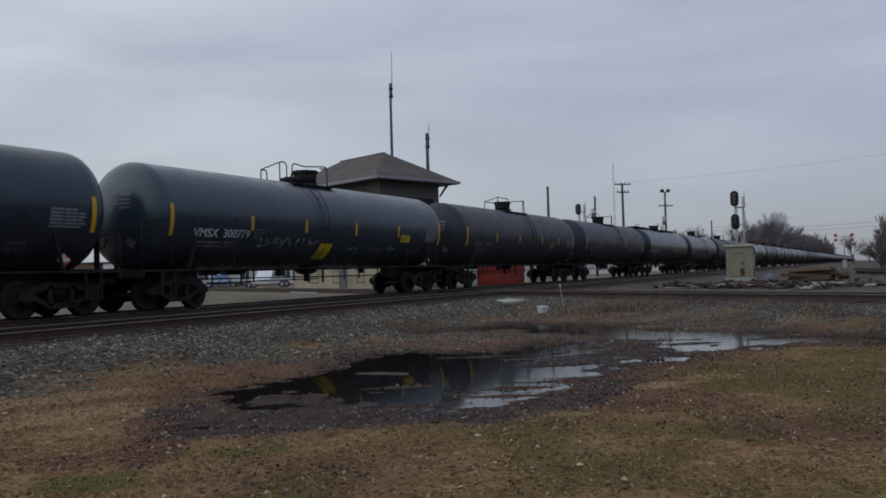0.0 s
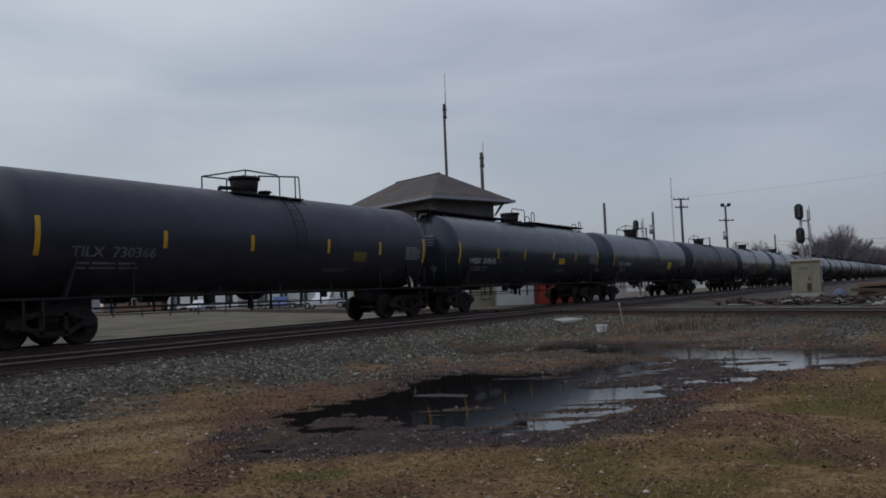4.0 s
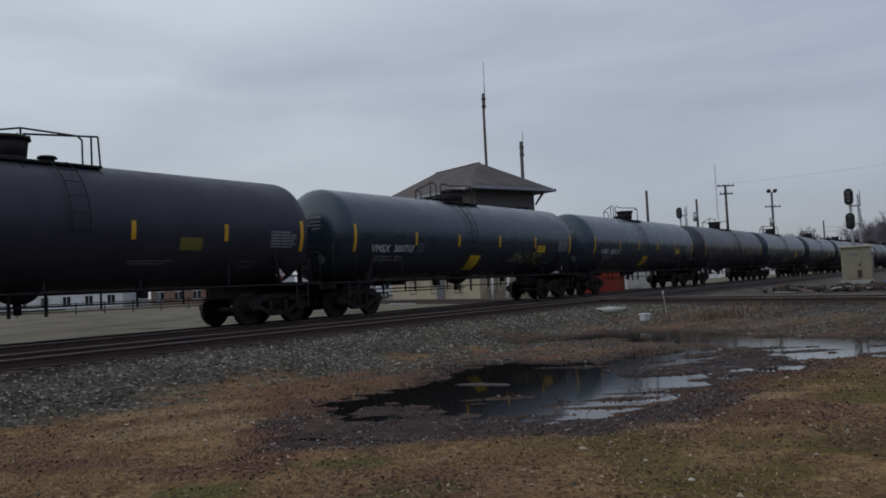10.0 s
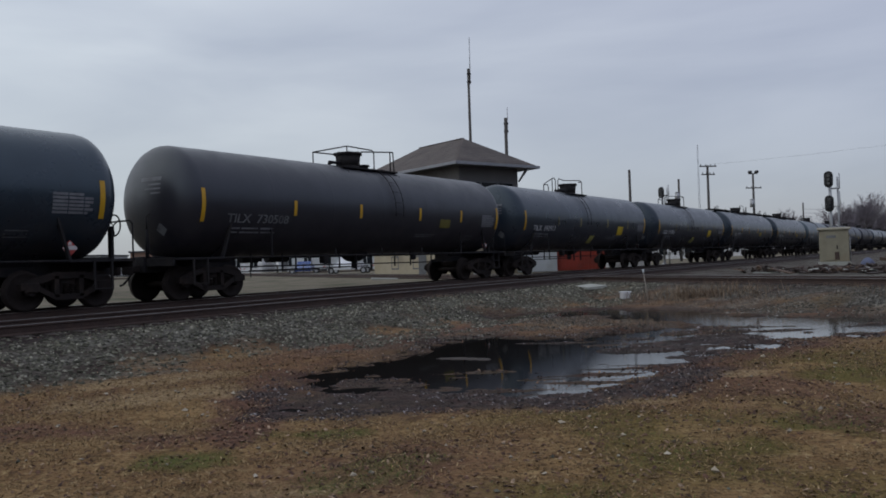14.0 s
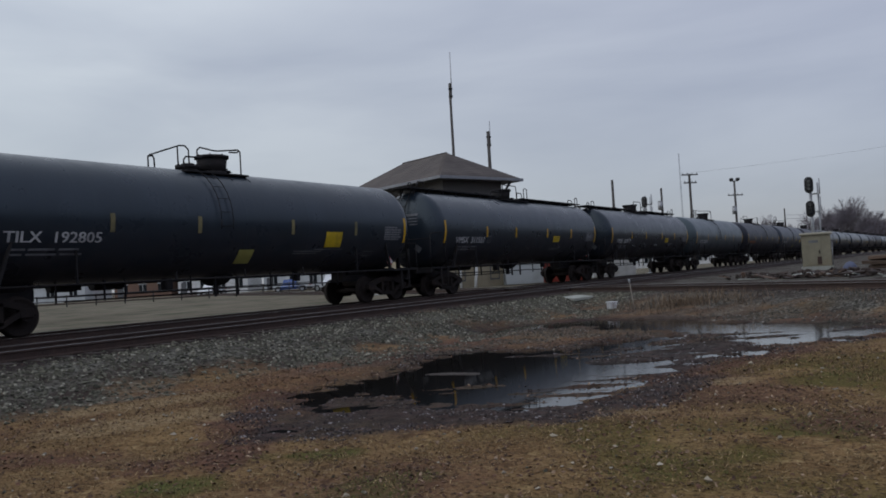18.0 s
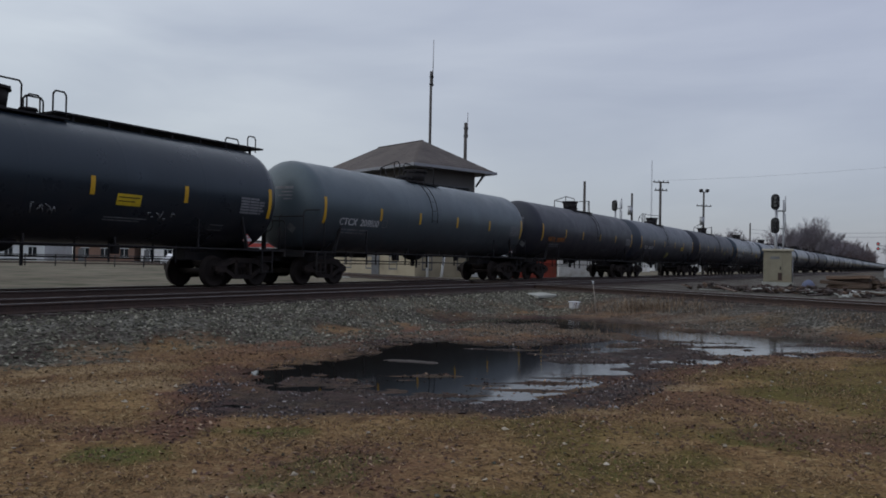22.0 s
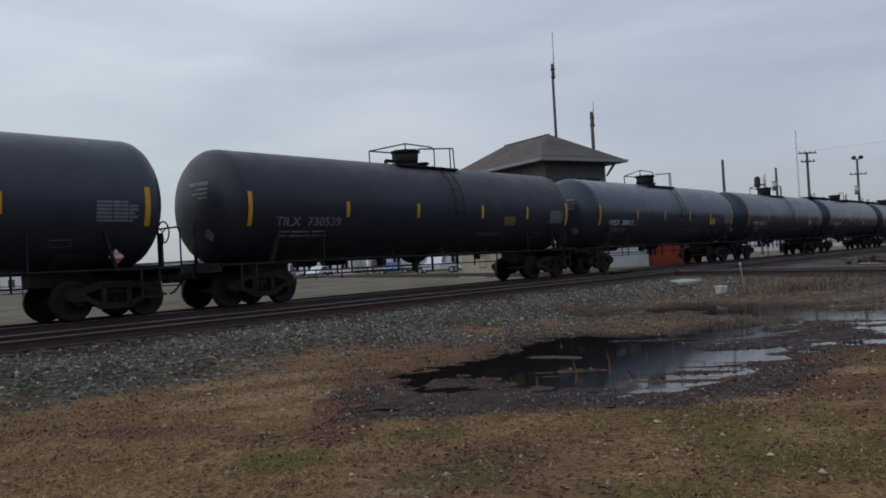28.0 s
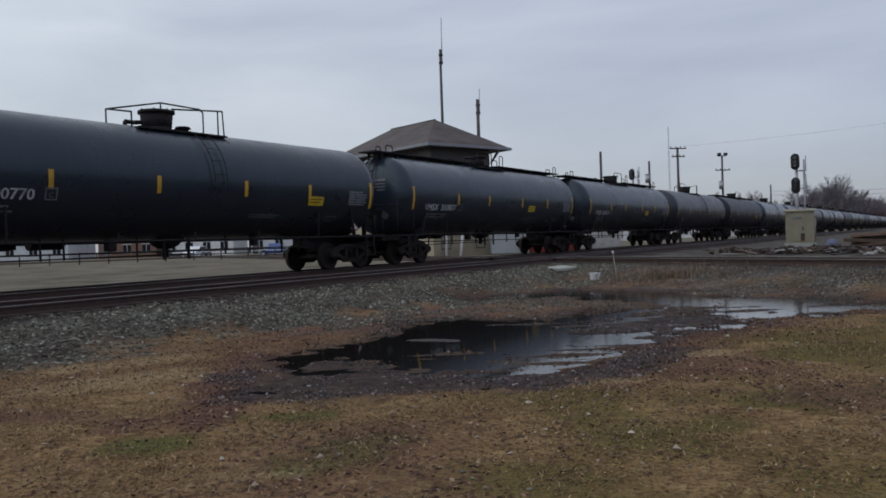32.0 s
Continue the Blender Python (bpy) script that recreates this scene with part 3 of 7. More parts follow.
def ground_fields(x, y):
    u = x * AWAY.x + y * AWAY.y
    v = x * B_SIDE.x + y * B_SIDE.y
    vb = B_MID.x * B_SIDE.x + B_MID.y * B_SIDE.y
    wob = vnoise(x, y, 0.5, 3)
    rise_a = smooth01(u + wob * 0.8, U_NEAR - 4.2, U_NEAR - 1.5)
    rise_b = smooth01(v + wob * 0.6, vb - 4.6, vb - 1.6)
    rise = np.maximum(rise_a, rise_b)
    near = np.exp(-np.hypot(x, y - 12) / 40)
    z = YARD * rise + (vnoise(x, y, 0.7, 3) * 0.05 + vnoise(x, y, 4.0, 2) * 0.022) * near * (1 - 0.5 * rise)
    # stone shoulders under the tracks
    bed = np.maximum(1 - smooth01(np.abs(u - U_NEAR), 1.5, 2.3), 1 - smooth01(np.abs(u - U_FAR), 1.5, 2.3))
    bed = np.maximum(bed, 1 - smooth01(np.abs(v - vb), 1.5, 2.2))
    z = z + bed * (TIE_TOP - 0.035 - YARD)
    foul = np.maximum(1 - smooth01(np.abs(u - U_NEAR) + wob * 0.5, 1.45, 1.95), 1 - smooth01(np.abs(u - U_FAR), 1.35, 2.0))
    foul = np.maximum(foul, 1 - smooth01(np.abs(v - vb) + wob * 0.4, 1.2, 1.6))
    pf = pool_field(x, y)
    ragged = pf + vnoise(x, y, 1.3, 4) * 0.7 + vnoise(x * 0.5, y, 4.0, 3) * 0.5
    dip = smooth01(ragged, -0.65, 0.85)
    mud = pool_field(x, y, MUD) + vnoise(x, y, 1.1, 4) * 1.0
    churn = np.maximum(np.exp(-(pf / 0.75) ** 2), smooth01(mud, -0.3, 0.4))
    z = z + churn * (1 - 0.8 * smooth01(pf, 0.1, 0.5)) * (vnoise(x * 0.8, y * 1.7, 2.4, 4) * 0.120 + vnoise(x, y, 8.0, 2) * 0.04) * (1 - rise) - 0.03 * smooth01(mud, -0.3, 0.5) * (1 - rise)
    z = z - dip * 0.115 * (1 - rise)
    shoal = smooth01(pool_field(x, y, SHOAL) + wob * 0.7, -0.2, 0.45) * (1 - smooth01(rise, 0.1, 0.4))
    ridge = vnoise(x * 0.3, y * 1.6, 2.4, 3) * 0.05 + vnoise(x * 0.25, y * 1.4, 4.6, 2) * 0.06
    z = z * (1 - shoal) + shoal * (WATER_Z + 0.018 + ridge + vnoise(x, y, 7.0, 2) * 0.02)
    streak = smooth01(pool_field(x, y, STREAKS) + wob * 0.6, -0.25, 0.3) * (1 - rise)
    z = z * (1 - streak) + streak * (WATER_Z - 0.004 + ridge * 0.5 + vnoise(x * 0.2, y * 1.5, 7.0, 2) * 0.05)
    shore = smooth01(pool_field(x, y, SHORE) + vnoise(x, y, 2.2, 3) * 0.5, -0.15, 0.3) * (1 - rise)
    z = z * (1 - shore) + shore * np.maximum(z, WATER_Z + 0.016 + vnoise(x, y, 3.0, 3) * 0.04)
    silt = smooth01(pool_field(x, y, SILT) + vnoise(x * 0.5, y, 3.0, 2) * 0.25, -0.03, 0.10)
    z = z * (1 - silt) + silt * (WATER_Z + 0.007)
    wet = np.maximum(np.maximum(dip * 0.95, smooth01(pf + wob * 0.9, -0.95, 0.05) * 0.78), smooth01(mud, -0.4, 0.35) * 0.85) * (1 - 0.8 * smooth01(rise, 0.15, 0.5))
    wet = np.maximum(wet, np.maximum(shoal * 0.9, shore * 0.8))
    gravel = np.maximum(smooth01(u + vnoise(x, y, 0.9, 4) * 2.6, U_NEAR - 4.5, U_NEAR - 3.3), smooth01(v + vnoise(x, y, 1.0, 4) * 3, vb - 4.4, vb - 2.6))
    spread = smooth01(y, 12.3, 14.5) * (1 - smooth01(x - 0.35 * y, 4, 6.5)) * (1 - smooth01(wet, 0.5, 0.9))
    gravel = np.maximum(gravel, spread * smooth01(vnoise(x, y, 1.5, 4), -0.30, 0.16) * 0.7)
    far = smooth01(u, U_FAR + 2.2, U_FAR + 3.2)
    gravel = gravel * (1 - far)
    litter = np.exp(-((u - (U_NEAR - 5.0) + wob * 1.5) / 1.15) ** 2) * (1 - smooth01(x, 3, 8)) * 0.95
    litter = litter * (0.35 + 0.65 * smooth01(x, -5, -1.5))
    litter = np.maximum(litter, smooth01(-np.abs(pf + 0.8 + wob), -0.9, 0.2) * 0.75)
    litter = np.maximum(litter, np.exp(-((v - (vb - 4.6)) / 1.5) ** 2) * smooth01(x, 2, 5) * 0.55)
    litter = np.maximum(litter, spread * (0.25 + 0.5 * smooth01(vnoise(x + 11, y, 0.9, 3), -0.1, 0.2)))
    litter = np.maximum(litter, smooth01(vnoise(x - 30, y, 0.55, 4), -0.02, 0.25) * (0.10 + 0.6 * smooth01(x, -3, 0)) * (1 - smooth01(y, 11.5, 14)))
    green = smooth01(vnoise(x + 40, y, 0.8, 4) + 0.05 * (x - 0.2) - 0.03 * np.maximum(y - 10.5, 0), 0.0, 0.25)
    patchy = vnoise(x, y, 2.3, 3) * 0.7
    litter = np.maximum(litter, smooth01(pool_field(x, y, LEAFY) + patchy, -0.25, 0.3) * 0.9)
    green = np.maximum(green * 0.75, smooth01(pool_field(x, y, GREENS) + patchy, -0.12, 0.2) * 0.95)
    vivid = smooth01(pool_field(x, y, GREENS) + patchy * 0.8, -0.05, 0.25) * (0.85 - 0.75 * smooth01(x, -0.3, 1.5))
    straw = smooth01(pool_field(x, y, STRAW) + patchy, -0.15, 0.25)
    litter = litter * (1 - 0.8 * straw)
    return z, dict(foul=foul, silt=silt, straw=straw, vivid=vivid, gravel=gravel, wet=wet, litter=litter, green=green, yard=far)


def spaced(lo, hi, step, reach):
    mid = list(np.arange(lo, hi + step / 2, step))
    a, b, g = [], [], step
    p = lo
    while p > -reach:
        g *= 1.22
        p -= g
        a.append(p)
    p, g = hi, step
    while p < reach:
        g *= 1.22
        p += g
        b.append(p)
    return np.array(a[::-1] + mid + b)


def build_ground():
    xs, ys = spaced(-11, 17, 0.085, 2600), spaced(3.2, 25, 0.085, 2600)
    gx, gy = np.meshgrid(xs, ys)
    x, y = gx.ravel(), gy.ravel()
    z, att = ground_fields(x, y)
    nx, ny = len(xs), len(ys)
    i, j = np.meshgrid(np.arange(nx - 1), np.arange(ny - 1))
    k = (j * nx + i).ravel()
    me = np_mesh("ground", np.stack([x, y, z], 1), np.stack([k, k + 1, k + nx + 1, k + nx], 1), M_GROUND, True)
    for name, val in att.items():
        me.attributes.new(name, "FLOAT", "POINT").data.foreach_set("value", np.asarray(val, np.float32))
    ob = new("ground", me)
    tagged(ob, "dormant brown lawn, wet mud, grey ballast and pale packed yard", "ground", kind="structure")
    w = Shape().add([(-5, 6.8, 0), (15, 6.8, 0), (15, 24, 0), (-5, 24, 0)], [(0, 1, 2, 3)])
    wt = thing("water", "shallow rain puddles lying in the muddy hollow", "puddle", pose(0, 0, WATER_Z), kind="structure", shape=w, mat=M_WATER)
    return ob


build_ground()


def blob_stones(name, px, py, pz, size, mat, rng):
    """Angular stones: six-cornered lumps, each turned and squashed by chance."""
    base = np.array([(1, 0, 0), (-1, 0, 0), (0, 1, 0), (0, -1, 0), (0, 0, 1), (0, 0, -1)], float)
    tri = np.array([(0, 2, 4), (2, 1, 4), (1, 3, 4), (3, 0, 4), (2, 0, 5), (1, 2, 5), (3, 1, 5), (0, 3, 5)])
    n = len(px)
    v = base[None] * (0.6 + 0.8 * rng.rand(n, 6, 1)) * np.stack([size, size * (0.6 + 0.5 * rng.rand(n)), size * (0.45 + 0.35 * rng.rand(n))], 1)[:, None]
    v = v + rng.randn(n, 6, 3) * size[:, None, None] * 0.14
    a = rng.rand(n) * 6.283
    c, s = np.cos(a)[:, None], np.sin(a)[:, None]
    v = np.stack([v[..., 0] * c - v[..., 1] * s, v[..., 0] * s + v[..., 1] * c, v[..., 2]], 2)
    v += np.stack([px, py, pz], 1)[:, None]
    f = (tri[None] + 6 * np.arange(n)[:, None, None]).reshape(-1, 3)
    return np_mesh(name, v.reshape(-1, 3), f, mat)


def build_loose_cover():
    rng = np.random.RandomState(3)
    # ballast stones over the near shoulder and round the crossing line
    s, u = rng.uniform(-8, 30, 76000), rng.uniform(U_NEAR - 5.4, U_NEAR + 1.6, 76000)
    x, y = ALONG.x * s + AWAY.x * u, ALONG.y * s + AWAY.y * u
    qx, qy = rng.uniform(-1.5, 12, 34000), rng.uniform(12.2, 21, 34000)
    b, w = rng.uniform(-20, 14, 26000), rng.uniform(-5.0, 2.0, 26000)
    x = np.concatenate([x, B_MID.x + B_DIR.x * b + B_SIDE.x * w, qx])
    y = np.concatenate([y, B_MID.y + B_DIR.y * b + B_SIDE.y * w, qy])
    z, f = ground_fields(x, y)
    bank = np.arange(len(x)) >= 76000
    keep = (rng.rand(len(x)) < (1 - 0.75 * f["foul"]) * f["gravel"] ** 1.5 * (0.45 + 0.9 * (vnoise(x, y, 1.6, 3) + 0.35))) & (f["wet"] < 0.75)
    x, y, z, bank = x[keep], y[keep], z[keep], bank[keep]
    size = rng.uniform(0.018, 0.042, len(x)) * np.where(bank, 0.75, 1.0) * (1 + (rng.rand(len(x)) < 0.05) * 0.7)
    for name, sel, mat, label in (("ballast", ~bank, M_STONES, "loose grey crushed stone ballast beside the rails"), ("bank_stones", bank, M_BANK, "fine dark stones on the bank below the crossing track")):
        ob = new(name, blob_stones(name, x[sel], y[sel], z[sel] + size[sel] * 0.1, size[sel], mat, rng))
        tagged(ob, label, "ballast", kind="stuff")
    # pale stones and scraps lying about the lawn
    x, y = rng.uniform(-7, 9, 520), rng.uniform(4.2, 12.5, 520)
    z, f = ground_fields(x, y)
    keep = f["wet"] < 0.5
    x, y, z = x[keep], y[keep], z[keep]
    size = rng.uniform(0.008, 0.022, len(x))
    new_ob = new("lawn_pebbles", blob_stones("lawn_pebbles", x, y, z + 0.006, size, M_STONES, rng))
    tagged(new_ob, "small pale pebbles strewn over the lawn", "pebbles", kind="stuff")

    x, y = rng.uniform(-6, 9, 150), 4.6 + 7.0 * rng.rand(150) ** 0.8
    z, f = ground_fields(x, y)
    keep = f["wet"] < 0.4
    x, y, z = x[keep], y[keep], z[keep]
    scraps = new("pale_scraps", blob_stones("pale_scraps", x, y, z + 0.012, rng.uniform(0.012, 0.030, len(x)), M_SCRAP, rng))
    tagged(scraps, "bleached leaves and pale scraps strewn over the lawn", "scraps", kind="stuff")

    # stones and clods in the churned mud
    x, y = rng.uniform(-4, 8, 150000), rng.uniform(7.0, 16.5, 150000)
    z, f = ground_fields(x, y)
    keep = (f["wet"] > 0.3) & (f["silt"] < 0.02) & (z > WATER_Z + 0.006) & (rng.rand(len(x)) < 0.30 + 1.6 * vnoise(x, y, 2.0, 3))
    x, y, z = x[keep], y[keep], z[keep]
    size = rng.uniform(0.006, 0.020, len(x)) * (1 + (rng.rand(len(x)) < 0.06) * 1.0)
    mud_ob = new("mud_stones", blob_stones("mud_stones", x, y, z, size, M_CLODS, rng))
    tagged(mud_ob, "dark clods and small stones in the wet mud", "stones", kind="stuff")

    # grass: bent slivers
    def slivers(name, n, x0, x1, y0, y1, accept, length, width, lean, mat, label, cat):
        x, y = rng.uniform(x0, x1, n), rng.uniform(y0, y1, n)
        z, f = ground_fields(x, y)
        keep = rng.rand(n) < accept(x, y, f)
        x, y, z = x[keep], y[keep], z[keep]
        n = len(x)
        a, ln = rng.rand(n) * 6.283, rng.uniform(*length, n)
        wd = rng.uniform(*width, n)
        tilt = rng.uniform(*lean, n)
        dx, dy = np.cos(a), np.sin(a)
        side = np.stack([-dy, dx, 0 * a], 1) * wd[:, None] / 2
        tip = np.stack([dx * ln * np.cos(tilt), dy * ln * np.cos(tilt), ln * np.sin(tilt)], 1)
        p = np.stack([x, y, z], 1)
        mid = p + tip * 0.55 + np.array([0, 0, 0.12]) * ln[:, None]
        v = np.stack([p - side, p + side, mid + side * 0.8, mid - side * 0.8, p + tip], 1).reshape(-1, 3)
        k = 5 * np.arange(n)[:, None]
        f = np.concatenate([k + np.array([0, 1, 2]), k + np.array([0, 2, 3]), k + np.array([3, 2, 4])])
        ob = new(name, np_mesh(name, v, f, mat))
        tagged(ob, label, cat, kind="stuff")

    dry = lambda x, y, f: (1 - f["gravel"]) * (f["wet"] < 0.55) * (1 - 0.75 * f["litter"]) * np.clip(0.45 + 1.6 * vnoise(x, y, 1.4, 3), 0.05, 1) * np.clip(1.5 - y / 16, 0.3, 1)
    grn = lambda x, y, f: (1 - f["gravel"]) * (f["wet"] < 0.5) * np.clip(f["green"] * np.clip(0.25 + 1.8 * vnoise(x + 9, y, 1.1, 3), 0, 1) + f["vivid"], 0, 1) * np.clip(1.5 - y / 14, 0.3, 1)
    slivers("dead_grass", 460000, -7, 9, 3.4, 13.5, dry, (0.02, 0.058), (0.004, 0.010), (0.0, 0.45), M_BLADES, "short dormant straw-coloured lawn grass", "grass")
    slivers("green_grass", 170000, -6, 11, 3.4, 13, grn, (0.018, 0.05), (0.004, 0.008), (0.0, 0.7), M_GREENB, "thin olive green shoots in the lawn", "grass")
    lit = lambda x, y, f: (0.16 + 0.12 * smooth01(x, -3, 0) + f["litter"]) * np.clip(0.5 + 1.8 * vnoise(x, y, 2.2, 3), 0.1, 1) * (f["wet"] < 0.8) * (1 - 0.85 * f["gravel"])
    slivers("leaf_litter", 150000, -8, 11, 3.6, 17, lit, (0.02, 0.065), (0.012, 0.036), (0.0, 0.4), M_LEAF, "brown fallen leaves and dead weeds", "leaves")
    tall = lambda x, y, f: np.exp(-((x - 6.4) / 1.15) ** 2 - ((y - 23.9 + 0.78 * (x - 6.4)) / 0.7) ** 2) * np.clip(0.5 + 2.2 * vnoise(x, y, 1.3, 3), 0, 1) * (f["wet"] < 0.5)
    slivers("tall_dry_grass", 36000, 2.5, 12, 18, 26, tall, (0.14, 0.48), (0.009, 0.018), (0.4, 1.5), M_DRY, "tall bleached dry grass beside the crossing track", "grass")
    sparse = lambda x, y, f: np.clip(vnoise(x, y, 0.7, 3) - 0.06, 0, 1) * 3 * (f["wet"] < 0.5) * (y > 16)
    slivers("bank_weeds", 60000, -2, 16, 14, 25, sparse, (0.05, 0.16), (0.005, 0.011), (0.2, 1.3), M_DRY, "scattered dry weeds on the stony bank", "grass")


build_loose_cover()

# ---------- tracks ----------
RAIL_SECTION = ((-0.07, -0.175), (0.07, -0.175), (0.07, -0.165), (0.012, -0.14), (0.012, -0.045), (0.036, -0.035), (0.036, -0.006), (-0.036, -0.006), (-0.036, -0.035), (-0.012, -0.045), (-0.012, -0.14), (-0.07, -0.165))
HEAD_SECTION = ((-0.036, -0.0058), (0.036, -0.0058), (0.030, 0.0), (-0.030, 0.0))
TIE_MESH = Shape().box(-0.115, 0.115, -1.28, 1.28, -0.18, 0, chamfer=0.012).mesh("tie", M_TIE)


def build_track(name, label, m, x0, x1, near0, near1, rail_z=0.0):
    t = thing(name, label, "railway track", m, kind="structure")
    for y in (-0.7525, 0.7525):
        r = part("rail", Shape().profile(RAIL_SECTION, x0, x1), M_RAIL, t, m=pose(0, y, rail_z))
        part("rail_head", Shape().profile(HEAD_SECTION, x0, x1), M_HEAD, r, "bright worn running surface")
    rnd = random.Random(5)
    rest = Shape()
    x = x0
    while x < x1:
        if near0 <= x <= near1:
            part("tie", TIE_MESH, M_TIE, t, m=pose(x + rnd.uniform(-0.03, 0.03), rnd.uniform(-0.05, 0.05), -0.176 + rnd.uniform(-0.015, 0.0), 0, 0, rnd.uniform(-1.2, 1.2)))
        elif x < 260:
            rest.box(x - 0.115, x + 0.115, -1.28, 1.28, -0.35, -0.18)
        x += 0.52
    if rest.v:
        tagged(part("far_ties", rest, M_TIE, t), kind="stuff")
    return t


build_track("track_far_main", "busy main track with worn bright rails on dark ties", pose(*place(0, U_FAR, RAIL), 0, 0, TURN), -70, 1500, -10, 40)
build_track("track_near_main", "empty main track with rusty rails on dark ties", pose(*place(0, U_NEAR, RAIL), 0, 0, TURN), -70, 1500, -12, 52)
build_track("track_crossing_line", "rusty track that crosses both mains on a diamond", pose(B_MID.x, B_MID.y, RAIL - 0.003, 0, 0, B_TURN), -60, 240, -19, 16)


# ---------- the train ----------
PERIOD = 18.3          # coupler to coupler
R_TANK, Z_TANK, HALF = 1.58, 2.73, 7.82
WHEEL_R = 0.457


def tank_shape():
    prof = []
    for i in range(9):
        a = math.pi / 2 * i / 8
        prof.append((-HALF - 0.78 * math.cos(a), max(R_TANK * math.sin(a), 0.02)))
    prof += [(-HALF + 0.1, R_TANK), (-HALF + 0.3, R_TANK)]
    for x in (-5.2, -2.6, 0.0, 2.6, 5.2):
        prof += [(x - 0.16, R_TANK), (x - 0.08, R_TANK), (x - 0.03, R_TANK), (x - 0.012, R_TANK + 0.0012), (x + 0.012, R_TANK + 0.0012), (x + 0.03, R_TANK), (x + 0.08, R_TANK), (x + 0.16, R_TANK)]
    prof += [(HALF - 0.3, R_TANK), (HALF - 0.1, R_TANK)]
    for i in range(9):
        a = math.pi / 2 * i / 8
        prof.append((HALF + 0.78 * math.sin(a), max(R_TANK * math.cos(a), 0.02)))
    return Shape().lathe(prof, 56, pose(0, 0, Z_TANK))


def on_tank(x, arc, lift=0.008, side=-1):
    """A place on the flank: along the car, and arc metres up from mid height."""
    a = arc / R_TANK
    return (x, side * (R_TANK + lift) * math.cos(a), Z_TANK + (R_TANK + lift) * math.sin(a))


def flank_patch(x0, x1, a0, a1, lift=0.008, skew=0.0, nx=3, na=8, shape=None, side=-1):
    """A decal that follows the tank's side, with a small thickness."""
    sh = shape or Shape()
    vs = [on_tank(x0 + (x1 - x0) * i / nx + skew * j / na, a0 + (a1 - a0) * j / na, lift, side) for j in range(na + 1) for i in range(nx + 1)]
    fs = []
    for j in range(na):
        for i in range(nx):
            k = j * (nx + 1) + i
            q = (k, k + 1, k + nx + 2, k + nx + 1)
            fs.append(q if side < 0 else q[::-1])
    return sh.add(vs, fs, True)


LETTERS = {}


def letters(body, size, condense=0.86):
    """Outline letters as a flat mesh: points, faces."""
    if (body, size) not in LETTERS:
        cu = bpy.data.curves.new("letters", "FONT")
        cu.body, cu.size, cu.resolution_u = body, size, 2
        ob = new("letters", cu)
        bpy.context.view_layer.update()
        me = bpy.data.meshes.new_from_object(ob.evaluated_get(bpy.context.evaluated_depsgraph_get()))
        LETTERS[body, size] = ([(v.co.x * condense, v.co.y) for v in me.vertices], [tuple(p.vertices) for p in me.polygons])
        bpy.data.objects.remove(ob)
        bpy.data.meshes.remove(me)
        bpy.data.curves.remove(cu)
    return LETTERS[body, size]


def flank_text(body, x, arc, size, lift=0.009):
    v, f = letters(body, size)
    return Shape().add([on_tank(x + a, arc + b, lift) for a, b in v], f)


def bars(x, arc, widths, height, gap, shape=None, lift=0.009):
    """Small print that cannot be read: plain bars, row under row."""
    sh = shape or Shape()
    for k, row in enumerate(widths):
        p = x
        for w, space in row:
            flank_patch(p, p + w, arc - k * gap, arc - k * gap + height, lift, nx=1, na=1, shape=sh)
            p += w + space
    return sh


def head_place(x_in, y, z, lift=0.015, end=-1):
    """A place on a dished end, y across and z up from the tank's axis."""
    q = max(1 - (y * y + z * z) / R_TANK ** 2, 0)
    return (end * (HALF + (0.78 + lift) * math.sqrt(q)), y, Z_TANK + z)


def head_patch(y0, y1, z0, z1, shape=None, end=-1, n=3):
    sh = shape or Shape()
    vs = [head_place(0, y0 + (y1 - y0) * i / n, z0 + (z1 - z0) * j / n, 0.012, end) for j in range(n + 1) for i in range(n + 1)]
    fs = []
    for j in range(n):
        for i in range(n):
            k = j * (n + 1) + i
            q = (k, k + 1, k + n + 2, k + n + 1)
            fs.append(q if end > 0 else q[::-1])
    return sh.add(vs, fs)


def wheelset_shape():
    sh = Shape()
    for side in (-1, 1):
        m = pose(0, 0, 0, 0, 0, 90)
        y = side * 0.7525
        prof = [(-0.09, 0.10), (-0.09, 0.15), (-0.04, 0.17), (-0.055, 0.37), (-0.075, 0.40), (-0.072, WHEEL_R - 0.004), (0.055, WHEEL_R + 0.002), (0.060, WHEEL_R + 0.026), (0.085, WHEEL_R + 0.022), (0.088, 0.40)]
        if side > 0:
            prof = [(-a, r) for a, r in reversed(prof)]
        sh.lathe(prof, 28, Matrix.Translation((0, y, 0)) @ m)
    sh.tube((0, -1.05, 0), (0, 1.05, 0), 0.085, seg=12)
    return sh


def cap_shape(side):
    sh = Shape().tube((0, side * 0.90, 0), (0, side * 1.10, 0), 0.125, 0.11, seg=12)
    for i in range(3):
        a = i * 2.094
        sh.tube((0.07 * math.cos(a), side * 1.09, 0.07 * math.sin(a)), (0.07 * math.cos(a), side * 1.125, 0.07 * math.sin(a)), 0.022, seg=6)
    return sh


